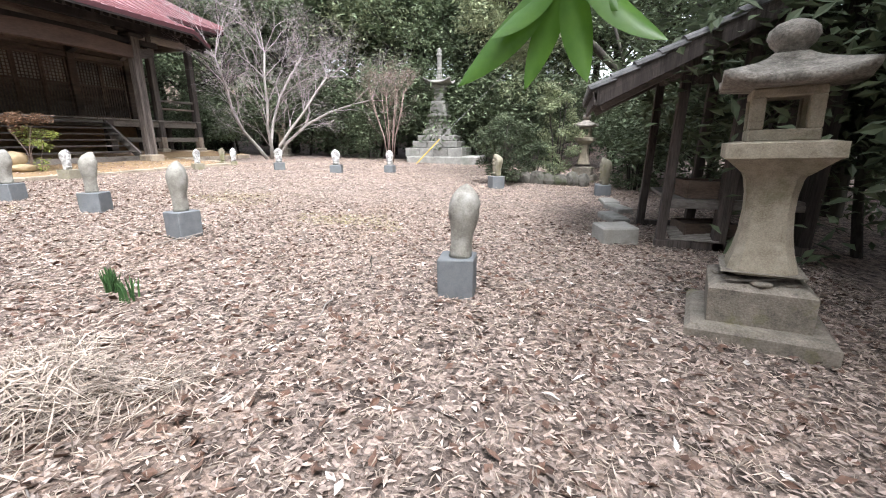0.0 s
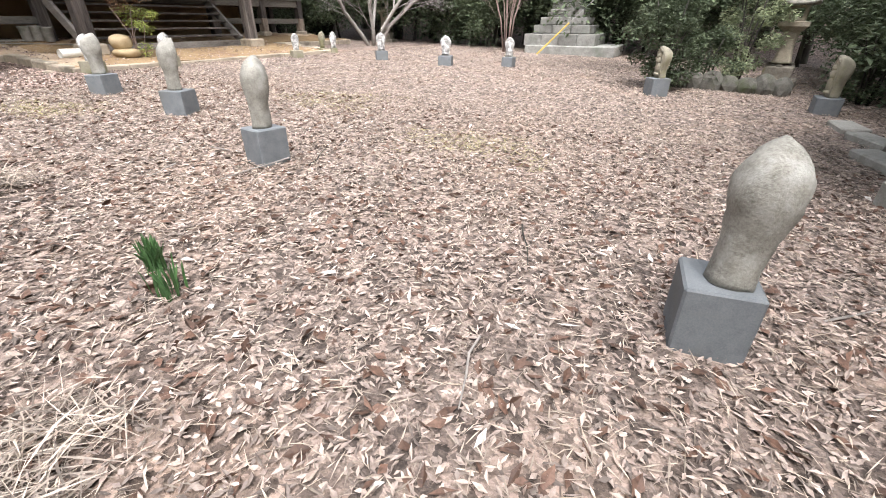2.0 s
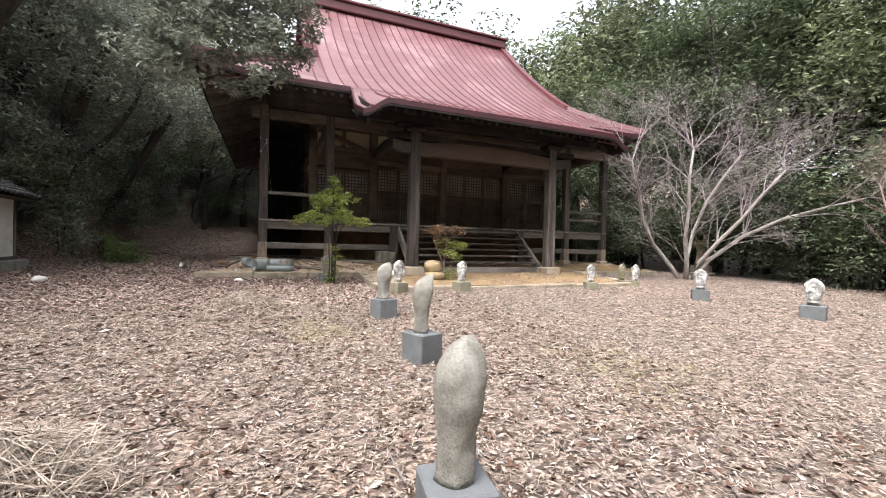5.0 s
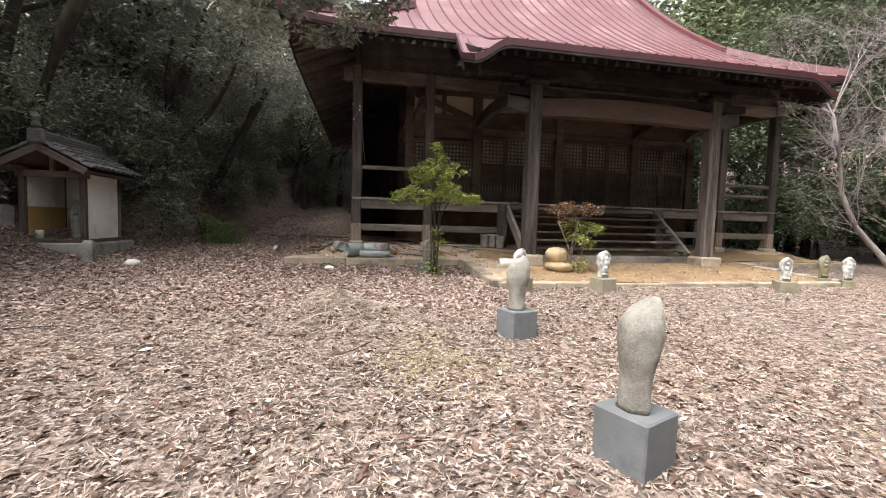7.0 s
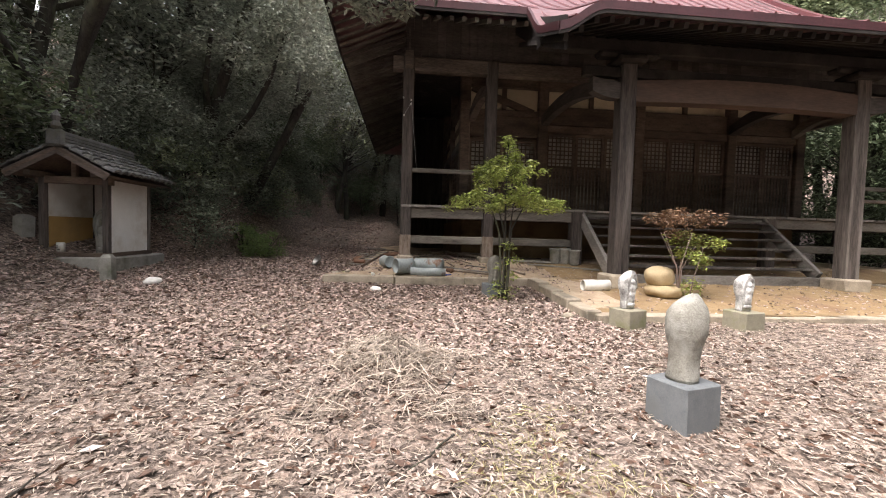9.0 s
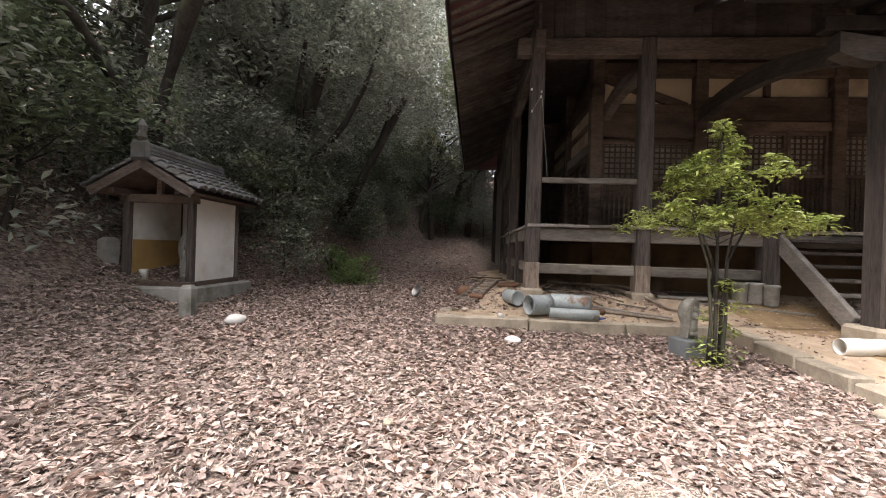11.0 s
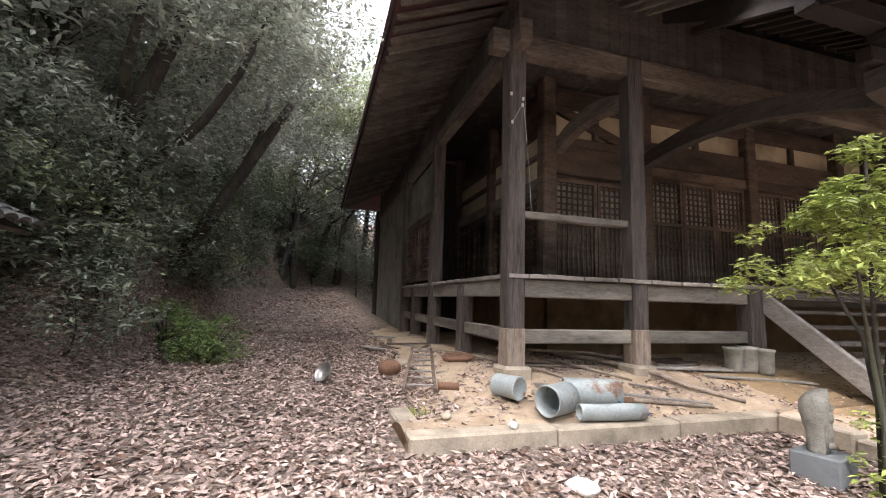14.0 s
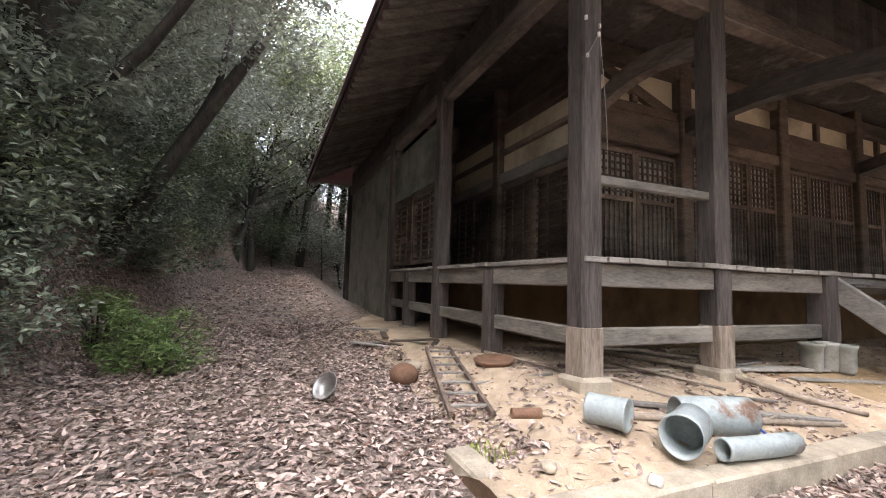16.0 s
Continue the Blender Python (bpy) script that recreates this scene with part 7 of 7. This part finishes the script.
tuft("daffodil_tuft", -3.95, 2.63, 60, 0.24, 0.05, M_GRASS, 1, "tuft of dark green daffodil blades in dead leaves")
tuft("daffodil_tuft", -3.62, 2.52, 22, 0.22, 0.09, M_GRASS, 2, "thinner tuft of green daffodil blades")
tuft("grass_tuft", -17.95, 2.05, 60, 0.13, 0.25, M_LEAFY, 6, "thin grass tuft at the platform corner")
tuft("grass_tuft", -17.6, 2.4, 40, 0.10, 0.2, M_LEAFY, 5, "sparse grass tuft on the platform edge")


# ---- fallen leaves and straw ----
def on_platform(x, y):
    return (x < PLAT_FRONT + 0.1 and PLAT_Y1 - 0.1 < y < PLAT_Y2 + 0.1) or (x < PLAT_WING + 0.12 and y > PLAT_Y0 - 0.1 and (x > -17.6 or y > 2.5))


def height(x, y):
    if x < PLAT_WING and PLAT_Y0 < y < PLAT_Y3 or x < PLAT_FRONT and PLAT_Y1 < y < PLAT_Y2:
        return max(ground_z(x, y), plat_z(x, y))
    return ground_z(x, y)


def litter(name, n, x0, x1, y0, y1, ln, wid, tilt, lift, material, seed, label, where=None):
    rg = np.random.default_rng(seed)
    pts = []
    while len(pts) < n:
        xs, ys = rg.uniform(x0, x1, n), rg.uniform(y0, y1, n)
        for x, y in zip(xs.tolist(), ys.tolist()):
            if len(pts) < n and (where(x, y) if where else not on_platform(x, y)):
                pts.append((x, y, height(x, y)))
    p = np.array(pts)
    p[:, 2] += rg.uniform(0.0, lift, n)
    a = rg.uniform(0, math.tau, n)
    t = rg.normal(0, tilt, n)
    d = np.stack((np.cos(a) * np.cos(t), np.sin(a) * np.cos(t), np.sin(t)), 1)
    roll = rg.normal(0, 0.5, n)
    s0 = np.stack((-np.sin(a), np.cos(a), np.zeros(n)), 1)
    u0 = np.cross(d, s0)
    s = s0 * np.cos(roll)[:, None] + u0 * np.sin(roll)[:, None]
    L = (ln * rg.uniform(0.5, 1.4, n))[:, None]
    W = (wid * rg.uniform(0.6, 1.3, n))[:, None]
    up = np.cross(d, s) * L * rg.uniform(-0.10, 0.15, n)[:, None]
    v = np.stack((p - d * L / 2, p + s * W / 2 + up + d * L * 0.05, p + d * L / 2, p - s * W / 2 + up + d * L * 0.05), 1).reshape(-1, 3)
    f = np.arange(4 * n).reshape(-1, 4)
    me = bpy.data.meshes.new(name)
    me.from_pydata(v.tolist(), [], f.tolist())
    me.materials.append(material)
    return tagged(new(name, me), label, "leaf litter", kind="stuff")


litter("fallen_leaves", 165000, -15, 3.2, -3.0, 9.0, 0.056, 0.02, 0.24, 0.028, M_LEAFDRY, 1, "pale dead leaves strewn over the clearing", lambda x, y: not on_platform(x, y) and noise.noise((x * 1.1, y * 1.1, 2.0)) > random.uniform(-1.1, -0.05))
litter("straw_litter", 66000, -15, 3.2, -3.0, 9.5, 0.11, 0.007, 0.16, 0.032, M_STRAW, 2, "dry straw and stalks strewn over the clearing")
litter("fallen_leaves", 44000, -13.6, 3.2, 9.0, 24.5, 0.07, 0.026, 0.2, 0.03, M_LEAFDRY, 3, "pale dead leaves on the far side of the clearing")
litter("straw_litter", 14000, -13.6, 3.2, 9.5, 24.5, 0.2, 0.012, 0.14, 0.03, M_STRAW, 4, "dry straw on the far side of the clearing")
litter("fallen_leaves", 56000, -26, -12, -4.5, 6.4, 0.092, 0.042, 0.28, 0.035, M_LEAFBROWN, 5, "curled brown leaves beside the hall and shrine")
litter("fallen_leaves", 12000, -42, -24, -6, 2.2, 0.13, 0.06, 0.28, 0.04, M_LEAFBROWN, 6, "brown leaves covering the path along the hall")
litter("fallen_leaves", 15000, -34, -19, -8, -1.2, 0.10, 0.045, 0.35, 0.04, M_LEAFBROWN, 12, "brown leaves covering the steep bank")
litter("straw_litter", 2600, -20.5, -16.95, 1.8, 9, 0.14, 0.008, 0.1, 0.01, M_STRAW, 10, "straw bits scattered on bare earth", lambda x, y: True)
litter("fallen_leaves", 2600, -21.5, -17.0, 1.75, 7.0, 0.085, 0.04, 0.35, 0.02, M_LEAFBROWN, 11, "drifts of dead leaves round pillars and pipes", lambda x, y: noise.noise((x * 1.9, y * 1.9, 9.0)) > random.uniform(-0.25, 0.45))
litter("fallen_leaves", 3600, -20.5, -13.8, 1.8, 14.8, 0.07, 0.034, 0.25, 0.012, M_LEAFBROWN, 7, "scattered dead leaves on bare earth", lambda x, y: ((x < PLAT_FRONT and y > PLAT_Y1) or x < PLAT_WING) and noise.noise((x * 1.3, y * 1.3, 4.0)) > random.uniform(-0.6, 0.5))


M_WHITEFLAKE = mat("bleached_flakes", (0.50, 0.46, 0.42), (0.70, 0.66, 0.60), 20, 0.7, 0.0, 60, per_island=0.2)
M_DARKLEAF = mat("rotting_leaves", (0.06, 0.035, 0.025), (0.17, 0.10, 0.07), 20, 0.6, 0.0, 60, per_island=0.4)
M_HEAP = mat("raked_dull_straw", (0.22, 0.175, 0.14), (0.50, 0.42, 0.345), 3.0, 0.75, 0.0, 30, per_island=0.6)


litter("pale_flakes", 650, -15, 3, -2.5, 7.5, 0.10, 0.035, 0.25, 0.03, M_WHITEFLAKE, 8, "bleached flakes of bark and bamboo sheath among leaves")
litter("dark_leaves", 15000, -24, 3, -2.5, 8.0, 0.09, 0.045, 0.25, 0.03, M_DARKLEAF, 9, "dark rotting leaves among paler ones")


def heap_at(cx, cy, r):
    return lambda x, y: math.hypot(x - cx, (y - cy) * 1.25) / r * (1 + 0.7 * noise.noise((x * 1.7, y * 1.7, cx))) < random.random() ** 0.8


random.seed(8)
for i, (cx, cy, r) in enumerate(((-11.6, 3.3, 0.95), (-2.7, 1.2, 0.75), (-6.3, 2.3, 0.7))):
    heap = litter("straw_heap", 2200, cx - r, cx + r, cy - r, cy + r, 0.30, 0.008, 0.30, 0.08, M_HEAP, 20 + i, "low heap of raked dry straw", heap_at(cx, cy, r))
    for v in heap.data.vertices:
        v.co.z += 0.17 * math.exp(-((v.co.x - cx) ** 2 + (v.co.y - cy) ** 2) / (0.4 * r) ** 2) * (0.75 + 0.5 * noise.noise((v.co.x * 3, v.co.y * 3, 1.0)))
M_YGRASS = mat("withered_yellow_grass", (0.22, 0.20, 0.085), (0.42, 0.37, 0.19), 10, 0.7, 0.0, 30, per_island=0.4)
for i, (cx, cy, r) in enumerate(((-9.9, 4.3, 1.0), (-3.6, 6.4, 1.1), (-7.0, 7.6, 1.2))):
    litter("withered_grass", 900, cx - r, cx + r, cy - r, cy + r, 0.13, 0.006, 0.4, 0.03, M_YGRASS, 30 + i, "patch of thin yellowing grass among dead leaves", heap_at(cx, cy, r))
# fallen sticks
rng = random.Random(33)
for i in range(26):
    x, y = rng.uniform(-15, 1.5), rng.uniform(-0.5, 6)
    if on_platform(x, y):
        continue
    a, ln = rng.uniform(0, math.tau), rng.uniform(0.25, 0.9)
    bm = bmesh.new()
    tube(bm, [(u * ln * math.cos(a) + rng.uniform(-.02, .02), u * ln * math.sin(a) + rng.uniform(-.02, .02), 0.022 + rng.uniform(0, 0.02)) for u in (-0.5, -0.2, 0.1, 0.5)], [0.008, 0.007, 0.006, 0.003], 5)
    ob = new("fallen_stick", finish(bm, "fallen_stick", M_BARK if i % 2 else M_WOODGREY))
    ob.matrix_world = Matrix.Translation((x, y, ground_z(x, y)))
    tagged(ob, "thin dead stick lying among leaves", "stick", "fallen sticks")
